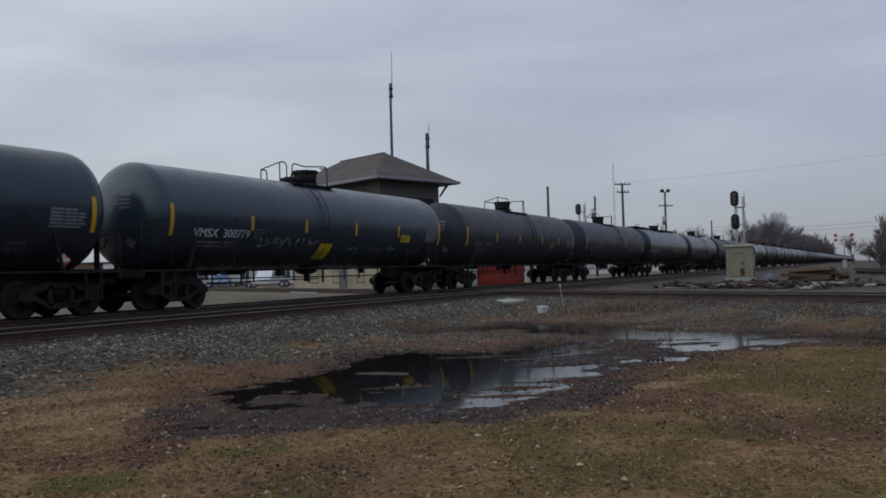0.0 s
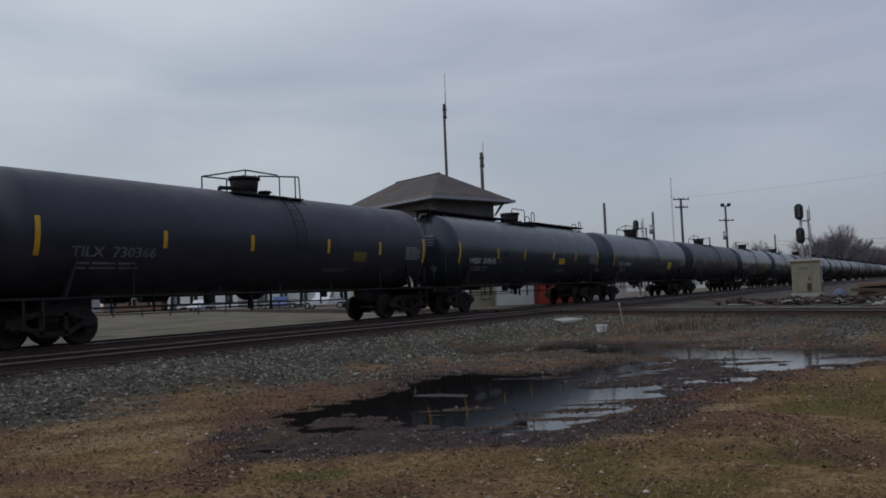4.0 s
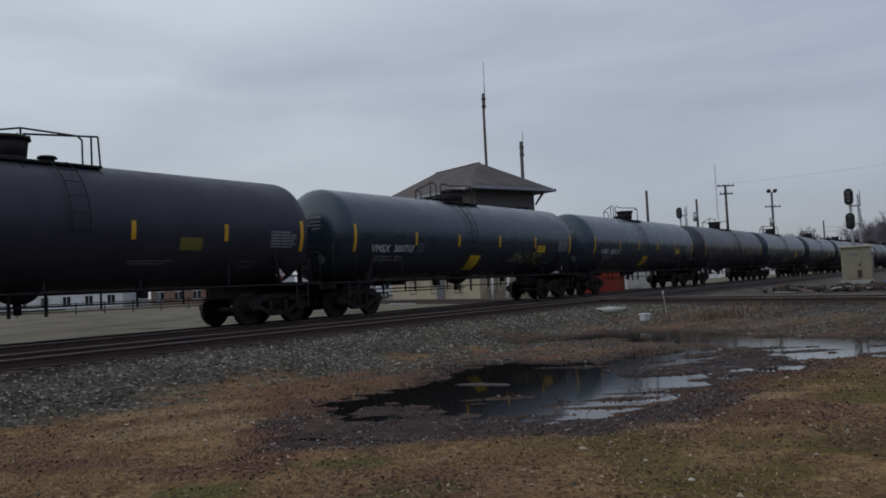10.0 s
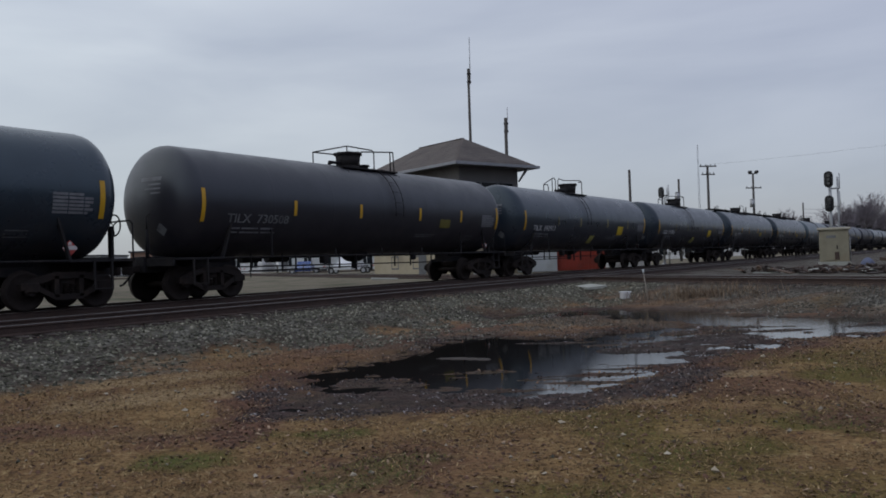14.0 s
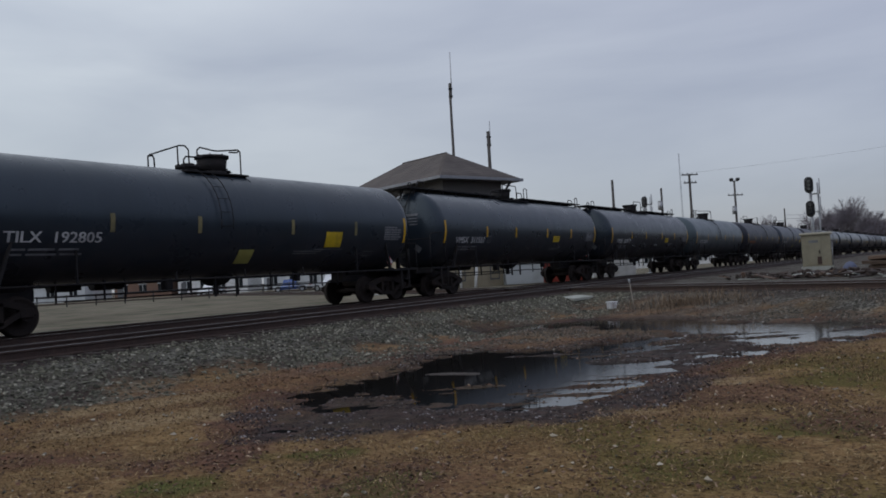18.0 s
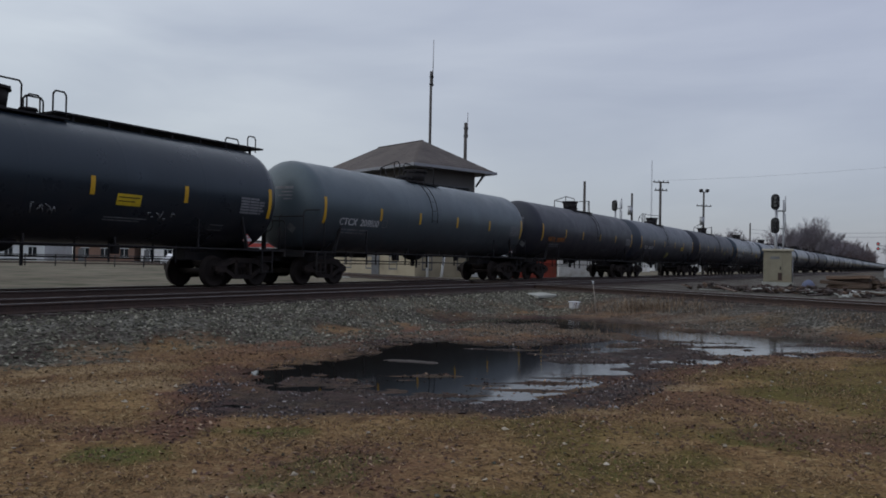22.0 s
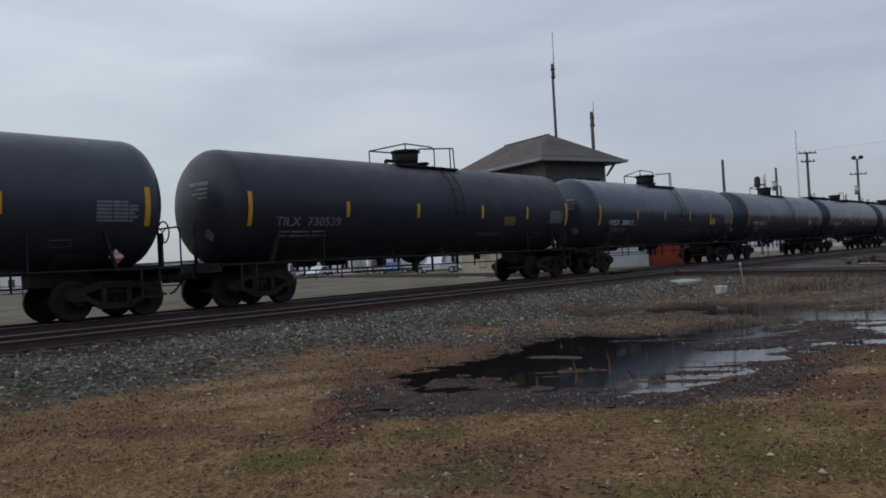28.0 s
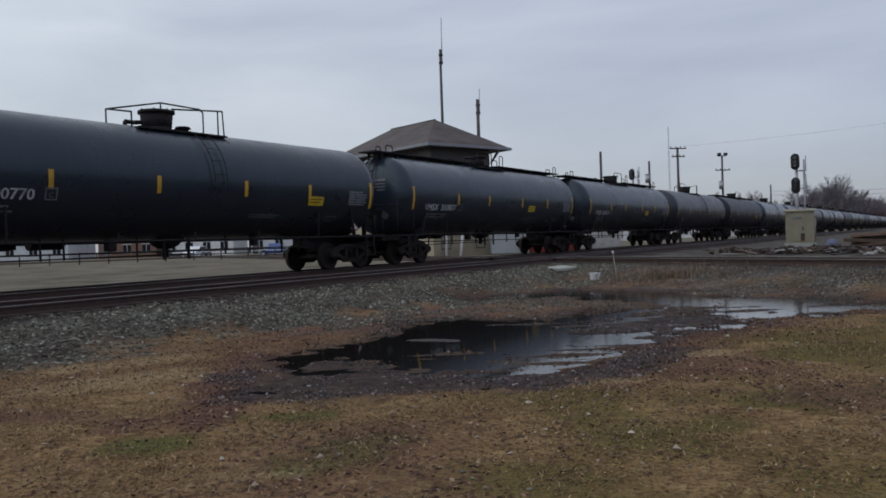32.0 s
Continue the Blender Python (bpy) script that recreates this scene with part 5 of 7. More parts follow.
def dress_car(car, mark, mark_mat, features):
    """What tells one car from the next: its stencilled mark, signs, patches and paint scrawl."""
    features = features.split()
    mids = (-4.5, -1.77, 1.25, 4.3)
    for word, row in (("bigrect", (-4.32, -1.68, 1.9, 4.94)), ("olive", (-4.33, -1.25, 2.15, 4.95)), ("midsign", (-4.42, -1.72, 1.62, 4.5)), ("even", (-4.22, -1.26, 1.80, 4.56)), ("early", (-4.5, -1.5, 1.68, 4.53))):
        if word in features:
            mids = row
    worn = "bigrect" in features
    for x in (-7.78, *mids, 7.77):
        end = abs(x) > 7
        part("reflective_stripe", flank_patch(x - 0.065, x + 0.065, -0.63 if end else -0.37, 0.29 if end else 0.09, 0.007, nx=1), M_STRIPEW if worn and not end else M_YELLOW, car)
    if mark:
        v, f = letters(mark, 0.37)
        w = max(p[0] for p in v)
        k = 2.35 / w
        bold = Shape()
        for dx, lift in ((-0.009, 0.009), (0.009, 0.012)):
            bold.add([on_tank(-6.94 + dx + p[0] * k, -0.63 + p[1], lift) for p in v], f)
        part("reporting_mark", bold, mark_mat, car, mark)
    part("small_print", bars(-6.75, -0.83, [[(0.35, 0.06), (0.62, 0.1), (0.5, 0)], [(0.3, 0.08), (0.72, 0.08), (0.55, 0)]], 0.055, 0.13), M_WORN, car)
    if "box" in features:
        bx = part("stencil_box", bars(-4.34, -0.36, [[(0.30, 0)], [(0.30, 0)]], 0.028, 0.27), M_WORN, car)
        part("box_side", flank_patch(-4.34, -4.312, -0.63, -0.332, 0.009, nx=1, na=2), M_WORN, bx)
        part("box_side", flank_patch(-4.068, -4.04, -0.63, -0.332, 0.009, nx=1, na=2), M_WORN, bx)
        part("box_letter", flank_text("C", -4.25, -0.56, 0.17), M_WORN, bx)
    if "rect" in features:
        x0 = 2.33 if "midsign" in features else 3.74 if "early" in features else 4.52
        y = part("yellow_sign", flank_patch(x0, x0 + 0.73, -0.58, -0.28, 0.012), M_SIGNY, car, "yellow rectangular warning sign")
        part("sign_print", bars(x0 + 0.05, -0.38, [[(0.63, 0)], [(0.5, 0)]], 0.025, 0.10, lift=0.015), M_STEEL, y)
    if "olive" in features:
        part("yellow_sign", flank_patch(3.49, 4.19, -0.63, -0.29, 0.012), M_OLIVE, car, "dull olive yellow sign")
    if "bigrect" in features:
        part("yellow_sign", flank_patch(3.44, 4.24, -0.79, -0.27, 0.012), M_SIGNY, car, "large yellow warning sign")
        part("sign_note", bars(3.0, -0.88, [[(1.4, 0)]], 0.03, 0.08), M_DIM, car)
    if "slant" in features:
        s = part("slant_patch", flank_patch(-0.92, -0.16, -1.46, -0.74, 0.012, skew=0.10), M_SIGNY, car, "slanted yellow paint patch")
        part("slant_line", flank_patch(-0.55, -0.51, -1.45, -0.75, 0.016, skew=0.10, nx=1), M_BLACK, s)
    if "plain_slant" in features or "early" in features:
        part("slant_patch", flank_patch(-0.14, 0.44, -1.36, -0.85, 0.012), M_SLANTW, car, "slanted pale yellow patch")
    rnd = random.Random(len(mark) + sum(ord(c) for c in mark))
    if "scrawl" in features:
        sh = Shape()
        for k in range(9):
            x = -4.1 + 0.36 * k
            pts = [on_tank(x + rnd.uniform(0, 0.3), -0.75 + rnd.uniform(-0.25, 0.2), 0.01) for _ in range(5)]
            sh.path(pts, 0.02, 4)
        part("paint_scrawl", sh, M_DIM, car, "faint pale spray-paint scrawl")
        for x in (1.0, 3.7):
            sh = Shape()
            for k in range(12):
                a, b = x + rnd.uniform(0, 0.55), x + rnd.uniform(0, 0.55)
                sh.tube(on_tank(a, -0.95 + rnd.uniform(-0.3, 0.15), 0.008), on_tank(b, -0.95 + rnd.uniform(-0.3, 0.15), 0.008), 0.055, seg=4)
            part("paint_scrawl", sh, M_TEAL, car, "dark teal spray-paint scribble")
    if "yellow_scrawl" in features:
        sh = Shape()
        for k in range(16):
            x = 2.4 + 0.16 * k
            sh.path([on_tank(x + rnd.uniform(-0.1, 0.2), -0.95 + rnd.uniform(-0.2, 0.35), 0.01) for _ in range(3)], 0.014, 4)
        part("paint_scrawl", sh, M_SCRAWL, car, "thin yellow-green spray-paint scrawl")
    if "pale_scrawl" in features:
        for x, w in ((-4.3, 1.0), (-2.5, 1.2), (0.2, 0.6), (3.4, 0.9)):
            sh = Shape()
            for k in range(7):
                sh.path([on_tank(x + w * k / 7 + rnd.uniform(-0.06, 0.12), -0.8 + rnd.uniform(-0.16, 0.16), 0.01) for _ in range(3)], 0.016, 4)
            part("paint_scrawl", sh, M_DIM, car, "pale spray-paint tag")


M_OLIVE = surface("sign_olive", (0.17, 0.15, 0.03), (0.12, 0.10, 0.02), rough=0.6)
M_SLANTW = surface("patch_pale_yellow", (0.42, 0.40, 0.12), (0.34, 0.3, 0.08), rough=0.6)
M_TEAL = surface("spray_teal", (0.015, 0.065, 0.075), rough=0.6)
M_SCRAWL = surface("spray_yellow_green", (0.20, 0.19, 0.03), rough=0.6)
M_WORN = surface("stencil_grey", (0.21, 0.22, 0.24), (0.13, 0.13, 0.15), dirt=(0.06, 0.06, 0.065), rough=0.7, scale=4)

# body form, paint, mark, paint of the mark, features
CONSIST = {
    -1: ("rail", M_BLACK, "", M_DIM, "olive"),
    0: ("hoop", M_NAVY, "VMSX  300779", M_WHITE, "box rect slant scrawl"),
    1: ("rail", M_MATT, "TILX  730427", M_WORN, "olive"),
    2: ("rail", M_MATT, "TILX  730366", M_DIM, "olive"),
    3: ("walkway", M_BLACK, "VMSX  310645", M_WHITE, "box rect midsign"),
    4: ("rail", M_BLACK, "TILX  199014", M_WHITE, "bigrect"),
    5: ("rail", M_MATT, "TILX  730395", M_WORN, "olive"),
    6: ("hoop", M_NAVY, "VMSX  300787", M_WHITE, "box rect slant yellow_scrawl"),
    7: ("hoop", M_NAVY, "VMSX  300559", M_WHITE, "box rect slant"),
    8: ("rail", M_BROWN, "TILX  730508", M_DIM, "olive"),
    9: ("hoop", M_BLACK, "TILX  192977", M_WHITE, "bigrect plain_slant"),
    10: ("hoop", M_BLACK, "TILX  192805", M_WHITE, "bigrect plain_slant"),
    11: ("walkway", M_BLACK, "VMSX  311587", M_WHITE, "box rect midsign"),
    12: ("walkway", M_BLACK, "VMSX  310539", M_WHITE, "box rect midsign pale_scrawl"),
    13: ("hoop", M_GREY, "CTCX  208800", M_WHITE, "box"),
    14: ("rail", M_MATT, "NATX  303890", M_ORANGE, ""),
    15: ("hoop", M_SLATE, "TILX  193913", M_WHITE, "box rect early"),
    16: ("rail", M_MATT, "TILX  730539", M_WORN, "olive"),
    17: ("rail", M_BLACK, "VMSX  300658", M_WHITE, "box rect even"),
    18: ("rail", M_BLACK, "VMSX  300770", M_WHITE, "box rect even"),
    19: ("walkway", M_BLACK, "VMSX  310807", M_WHITE, "box rect midsign"),
    20: ("walkway", M_BLACK, "VMSX  310619", M_WHITE, "box rect midsign"),
    21: ("rail", M_BROWN, "", M_DIM, "olive"),
}
LABELS = {"hoop": "tank car with hooped rails round its manway", "rail": "tank car with a railed crown platform", "walkway": "tank car with a walkway along its crown"}
COLOURS = {M_BLACK.name: "black", M_MATT.name: "dull black", M_NAVY.name: "blue-black", M_SLATE.name: "faded slate-black", M_BROWN.name: "faded brown-black", M_GREY.name: "grey-green"}
CARS = {}
SLACK = {0: -0.22, 1: -0.05, 6: -0.34, 7: -0.20, 9: -0.11, 10: -0.05, 13: -0.05, 15: -0.30, 16: -0.18, 17: -0.12}   # coupler slack, metres


def build_train():
    made = {}
    seq = random.Random(11)
    for k in range(-2, 62):
        form, paint, mark, mmat, feats = CONSIST.get(k) or (seq.choice(("hoop", "rail", "rail", "walkway")), seq.choice((M_BLACK, M_MATT, M_BROWN, M_NAVY)), "", M_DIM, "rect")
        if (form, paint.name) not in made:
            car = made[form, paint.name] = build_car(form, paint)
        else:
            src = made[form, paint.name]
            extra = [o for o in src.children if o.get("own")]
            for o in extra:
                o.parent = None
            car = copy_thing(src, Matrix.Identity(4))
            for o in extra:
                o.parent = src
        before = set(car.children_recursive)
        dress_car(car, mark, mmat, feats)
        for o in car.children:
            if o not in before:
                o["own"] = 1
        word = COLOURS[paint.name]
        tagged(car, "%s %s" % (word, LABELS[form]), "tank car", "tank cars of the train")
        CARS[k] = car


build_train()
for car in CARS.values():
    for o in car.children:
        if "own" in o:
            del o["own"]


# ---------- the tower ----------
T_ALONG = Vector((-0.651, 0.759, 0))     # its long side
T_TURN = math.degrees(math.atan2(T_ALONG.y, T_ALONG.x))


def build_tower():
    """Two-storey interlocking tower; x runs along its long side, -y across towards the relay case."""
    W, L = 5.55, 10.9
    H1, H2 = 3.7, 7.54
    t = thing("interlocking_tower", "two-storey railway tower with buff base and brown hip roof", "tower", pose(-1.435, 53.3, YARD, 0, 0, T_TURN))
    part("lower_wall", Shape().box(0, L, -W, 0, -0.2, H1), M_WALL_LOW, t, "buff painted lower storey")
    part("upper_wall", Shape().box(0.06, L - 0.06, -W + 0.06, -0.06, H1, H2), M_WALL_UP, t, "grey upper storey")
    part("belt_course", Shape().box(-0.06, L + 0.06, -W - 0.06, 0.06, H1 - 0.12, H1 + 0.1), M_TRIM, t)
    oh, rise = 1.05, 2.32
    e0, e1, f0, f1 = -oh, L + oh, -W - oh, oh
    half = (f1 - f0) / 2
    mid = (f0 + f1) / 2
    roof = Shape().add([(e0, f0, H2), (e1, f0, H2), (e1, f1, H2), (e0, f1, H2), (e0 + half, mid, H2 + rise), (e1 - half, mid, H2 + rise)],
                       [(0, 1, 5, 4), (1, 2, 5), (2, 3, 4, 5), (3, 0, 4), (3, 2, 1, 0)])
    r = part("roof", roof, M_ROOF, t, "brown shingled hip roof")
    # shingle courses, one slim board per course and slope
    for k in range(1, 14):
        g = k / 14
        a = half * g
        z = H2 + rise * g
        for p, q, n in (((e0 + a, f0 + a), (e1 - a, f0 + a), (0, -1)), ((e0 + a, f1 - a), (e1 - a, f1 - a), (0, 1)), ((e0 + a, f0 + a), (e0 + a, f1 - a), (-1, 0)), ((e1 - a, f0 + a), (e1 - a, f1 - a), (1, 0))):
            w = 0.27
            dz = w * rise / half
            vs = [(p[0], p[1], z + 0.012), (q[0], q[1], z + 0.012), (q[0] + n[0] * w, q[1] + n[1] * w, z - dz + 0.03), (p[0] + n[0] * w, p[1] + n[1] * w, z - dz + 0.03)]
            part("shingle_course", Shape().add(vs + [(a_, b_, c_ - 0.02) for a_, b_, c_ in vs], [(0, 1, 2, 3), (7, 6, 5, 4), (2, 3, 7, 6)]), M_ROOF, r)
    part("fascia", Shape().box(e0 - 0.03, e1 + 0.03, f0 - 0.04, f0, H2 - 0.14, H2 + 0.05).box(e0 - 0.03, e1 + 0.03, f1, f1 + 0.04, H2 - 0.14, H2 + 0.05).box(e0 - 0.04, e0, f0, f1, H2 - 0.14, H2 + 0.05).box(e1, e1 + 0.04, f0, f1, H2 - 0.14, H2 + 0.05), M_FASCIA, t, "grey gutter board")
    part("soffit", Shape().box(e0, e1, f0, f1, H2 - 0.10, H2 - 0.02), M_TRIM, t)
    part("ridge_cap", Shape().box(e0 + half, e1 - half, mid - 0.1, mid + 0.1, H2 + rise - 0.03, H2 + rise + 0.04), M_ROOF, t)
    for x, y, sx, sy in ((0.0, -W, 0, -1), (0.0, -W, -1, 0), (L, -W, 0, -1), (L / 2, -W, 0, -1), (L, 0, 0, 1)):
        part("eave_bracket", Shape().path([(x, y, H2 - 1.0), (x + sx * 0.85, y + sy * 0.85, H2 - 0.12)], 0.06, 6), M_TRIM, t)

    def window(parent, face, c, z0, z1, w):
        """A sash window on the end wall (x = 0) or a side wall."""
        m = {"end": pose(0.06, c, 0, 0, 0, -90), "side": pose(c, -W + 0.06, 0, 0, 0, 0), "back": pose(c, -0.06, 0, 0, 0, 180)}[face]
        wd = part("window", Shape().box(-w / 2, w / 2, -0.035, 0.02, z0, z1), M_GLASS, parent, m=m)
        fr = Shape()
        for x0, x1, a, b in ((-w / 2 - 0.08, w / 2 + 0.08, z1, z1 + 0.1), (-w / 2 - 0.08, w / 2 + 0.08, z0 - 0.1, z0), (-w / 2 - 0.08, -w / 2, z0, z1), (w / 2, w / 2 + 0.08, z0, z1), (-w / 2, w / 2, (z0 + z1) / 2 - 0.03, (z0 + z1) / 2 + 0.03)):
            fr.box(x0, x1, -0.07, 0.0, a, b)
        part("window_frame", fr, M_TRIM, wd)

    for c in (-1.15, -2.69, -4.23):
        window(t, "end", c, 4.75, 6.35, 1.36)
    for c in (1.2, 2.8, 4.4, 6.0, 7.6, 9.1):
        window(t, "back", c, 4.75, 6.5, 1.35)
        window(t, "side", c, 4.75, 6.5, 1.3)
    for c in (-1.1, -4.3):
        window(t, "end", c, 0.55, 1.35, 0.75)
    for c in (2.4, 5.2, 8.0):
        window(t, "back", c, 0.55, 1.35, 0.8)
    part("door", Shape().box(4.0, 4.9, 0.0, 0.05, -0.1, 2.0), M_TRIM, t)
    # two pale downpipes in front of the base
    part("downpipe", Shape().tube((-0.25, -0.9, -0.2), (-0.25, -0.9, 1.9), 0.09, seg=10), M_WHITEP, t, "white upright pipe")
    part("downpipe", Shape().tube((-0.55, -1.9, -0.2), (-0.35, -2.35, 1.8), 0.10, seg=10), M_WHITEP, t, "white leaning pipe")
    part("air_conditioner", Shape().box(-0.45, 0.06, -3.2, -2.4, 4.1, 4.65, chamfer=0.03), M_TRIM, t)
    return t


build_tower()


def mast(x, y, top, whip, r, label):
    m = thing("antenna_mast", label, "mast", pose(x, y, YARD))
    part("pole", Shape().tube((0, 0, -0.3), (0, 0, top - YARD), r * 1.15, r * 0.8, seg=10), M_GREYWOOD, m)
    part("whip", Shape().tube((0.12, 0, top - YARD - 1.2), (0.16, 0, whip - YARD), 0.045, 0.03, seg=6), M_ALU, m)
    for k in (0.5, 1.1):
        part("clamp", Shape().box(-r, 0.2, -0.1, 0.1, top - YARD - k, top - YARD - k + 0.12), M_STEEL, m)
    return m


mast(-0.66, 61.9, 16.5, 19.0, 0.12, "tall slim pole with a whip antenna behind the tower")
mast(2.1, 60.8, 12.3, 13.1, 0.15, "short pole with a whip antenna behind the tower")


# ---------- poles and wires ----------
def utility_pole(x, y, top, arms, label, transformer=False, lean=0.0):
    p = thing("utility_pole", label, "utility pole", pose(x, y, YARD, 0, lean, 0), group="utility poles")
    h = top - YARD
    part("pole", Shape().tube((0, 0, -0.4), (0, 0, h), 0.17, 0.12, seg=10), M_GREYWOOD, p)
    for z, w, a in arms:
        c, s = math.cos(radians(a)), math.sin(radians(a))
        arm = part("crossarm", Shape().box(-w / 2, w / 2, -0.18, -0.06, -0.06, 0.06), M_GREYWOOD, p, m=pose(0, 0, h - z, 0, 0, a))
        for k in range(4):
            q = -w / 2 + 0.12 + (w - 0.24) * k / 3
            part("insulator", Shape().tube((q, -0.12, 0.06), (q, -0.12, 0.22), 0.04, 0.055, seg=8), M_TRIM, arm)
    if transformer:
        part("transformer", Shape().tube((-0.30, -0.3, h - 2.6), (-0.30, -0.3, h - 1.6), 0.27, seg=16).tube((-0.30, -0.3, h - 1.6), (-0.30, -0.3, h - 1.52), 0.29, 0.2, seg=16), M_ALU, p, "grey pole transformer")
    return p


utility_pole(14.41, 76.84, 9.63, (), "bare grey wooden pole")
utility_pole(23.31, 93.9, 10.1, (), "plain wooden pole with a grey transformer", True)
utility_pole(24.59, 86.44, 10.8, ((0.12, 1.9, 12), (1.0, 1.5, 12)), "wooden pole with two crossarms")
utility_pole(36.17, 106.4, 11.6, (), "wooden pole with floodlights")
utility_pole(35.3, 103.9, 9.6, ((0.1, 2.2, 15),), "wooden pole with a crossarm and transformer", True)
utility_pole(58.53, 146.4, 9.78, (), "distant bare wooden pole")


def flood_lights():
    f = thing("floodlight", "pair of floodlights on a pole top", "floodlight", pose(36.17, 106.4, 11.65))
    part("bracket", Shape().box(-0.55, 0.55, -0.06, 0.06, -0.1, 0.0), M_STEEL, f)
    for x in (-0.42, 0.42):
        part("lamp_head", Shape().box(x - 0.22, x + 0.22, -0.42, 0.1, -0.04, 0.34, chamfer=0.08), M_SIGNAL, f)


flood_lights()


def lattice_mast():
    t = thing("lattice_mast", "far slender lattice radio mast", "mast", pose(72.27, 264.5, YARD))
    h, r = 36.5, 0.42
    legs = [(r * math.cos(a), r * math.sin(a)) for a in (0.3, 2.39, 4.49)]
    for x, y in legs:
        part("leg", Shape().tube((x, y, -0.3), (x * 0.4, y * 0.4, h), 0.045, 0.03, seg=4), M_HAZE, t)
    br = Shape()
    for k in range(24):
        a, b = 1 - 0.6 * k / 24, 1 - 0.6 * (k + 1) / 24
        for i in range(3):
            p, q = legs[i], legs[(i + 1) % 3]
            br.tube((p[0] * a, p[1] * a, h * k / 24), (q[0] * b, q[1] * b, h * (k + 1) / 24), 0.018, seg=3)
    part("bracing", br, M_HAZE, t)


lattice_mast()


def wire(name, a, b, sag, r=0.02):
    n, pts = 14, []
    for i in range(n + 1):
        t = i / n
        p = Vector(a).lerp(Vector(b), t)
        pts.append((p.x, p.y, p.z - sag * 4 * t * (1 - t)))
    thing(name, "thin dark overhead wire between poles", "wire", group="overhead wires", shape=Shape().path(pts, r, 4), mat=M_WIRE)


M_WIRE = surface("weathered_wire", (0.16, 0.165, 0.18), rough=0.6)
wire("overhead_wire", (24.9, 86.4, 10.9), (62, 56.2, 13.0), 0.8, 0.008)
wire("overhead_wire", (58.5, 146.4, 8.6), (108, 124.0, 11.6), 1.9, 0.026)
wire("overhead_wire", (58.5, 146.4, 7.9), (108, 124.4, 10.8), 1.9, 0.026)



# ---------- signals and the relay case ----------
def signal_head(parent, z, x, y, heads=1):
    hd = part("signal_head", Shape().box(-0.18, 0.18, -0.10, 0.10, -0.36, 0.36, chamfer=0.07), M_SIGNAL, parent, m=pose(x, y, z))
    part("backplate", Shape().box(-0.25, 0.25, -0.02, 0.02, -0.25, 0.25).tube((0, -0.02, 0.25), (0, 0.02, 0.25), 0.25, seg=20).tube((0, -0.021, -0.25), (0, 0.021, -0.25), 0.25, seg=20), M_SIGNAL, hd)
    for k in (-0.23, 0.0, 0.23):
        part("visor", Shape().tube((0, -0.10, k), (0, -0.30, k - 0.02), 0.10, 0.105, seg=14), M_SIGNAL, hd)
        part("lens", Shape().tube((0, -0.305, k - 0.02), (0, -0.31, k - 0.02), 0.085, seg=14), M_GLASS, hd)


def build_signal(x, y, top, heads, turn, label):
    s = thing("railway_signal", label, "railway signal", pose(x, y, YARD, 0, 0, turn), group="railway signals")
    h = top - YARD
    part("mast", Shape().tube((0, 0, -0.2), (0, 0, h), 0.10, 0.09, seg=12), M_ALU, s, "pale aluminium mast")
    part("base_flange", Shape().tube((0, 0, -0.05), (0, 0, 0.10), 0.24, 0.2, seg=12), M_ALU, s)
    for z in heads:
        signal_head(s, h - z, -0.05, -0.25)
    lad = Shape()
    for q in (-0.2, 0.2):
        lad.tube((0.42 + q * 0.1, 0.25 + q, -0.1), (0.42 + q * 0.1, 0.25 + q, h - 0.1), 0.03, seg=6)
    for k in range(int(h / 0.34)):
        lad.tube((0.40, 0.05, 0.2 + 0.34 * k), (0.44, 0.45, 0.2 + 0.34 * k), 0.018, seg=5)
    part("ladder", lad, M_ALU, s)
    for z in (h - 0.8, h - 1.9):
        deck = part("service_platform", Shape().box(-0.1, 0.55, 0.0, 0.6, z, z + 0.05), M_ALU, s)
        part("guard_rail", Shape().path([(0.52, 0.02, z), (0.52, 0.02, z + 0.9), (0.52, 0.58, z + 0.9), (0.52, 0.58, z)], 0.025), M_ALU, deck)
    return s


build_signal(16.3, 71.7, 7.45, (0.55,), -20, "black signal head with a ladder beyond the train")
build_signal(21.12, 48.78, 5.86, (0.25, 1.71), -25, "two black signal heads on an aluminium mast with ladder")


def relay_case():
    c = thing("relay_case", "cream painted metal relay case on stony ground", "relay case", pose(20.72, 47.6, YARD + 0.17, 0, 0, -22))
    part("plinth", Shape().box(-0.86, 0.86, -0.5, 0.5, -0.45, 0.06), M_SLAB, c)
    part("body", Shape().box(-0.78, 0.78, -0.42, 0.42, 0.06, 1.92, chamfer=0.02), M_BUFF, c)
    part("roof", Shape().profile(((-0.52, 1.92), (0.52, 1.92), (0.52, 1.98), (0, 2.08), (-0.52, 1.98)), -0.88, 0.88), M_BUFF, c)
    d = part("door", Shape().box(-0.50, 0.26, -0.45, -0.42, 0.15, 1.75, chamfer=0.008), M_BUFF, c)
    part("door_handle", Shape().box(0.12, 0.18, -0.49, -0.45, 0.8, 1.0), M_STEEL, d)
    part("vent", Shape().box(-0.4, 0.1, -0.465, -0.45, 1.45, 1.6), M_DIM, d)
    part("rust_panel", Shape().box(0.02, 0.25, -0.47, -0.45, 0.18, 0.62), M_RAIL, c, "rusty lower hatch")
    part("conduit", Shape().path([(0.78, -0.2, 0.05), (0.84, -0.2, 0.05), (0.84, -0.2, 1.5)], 0.03), M_ALU, c)


relay_case()


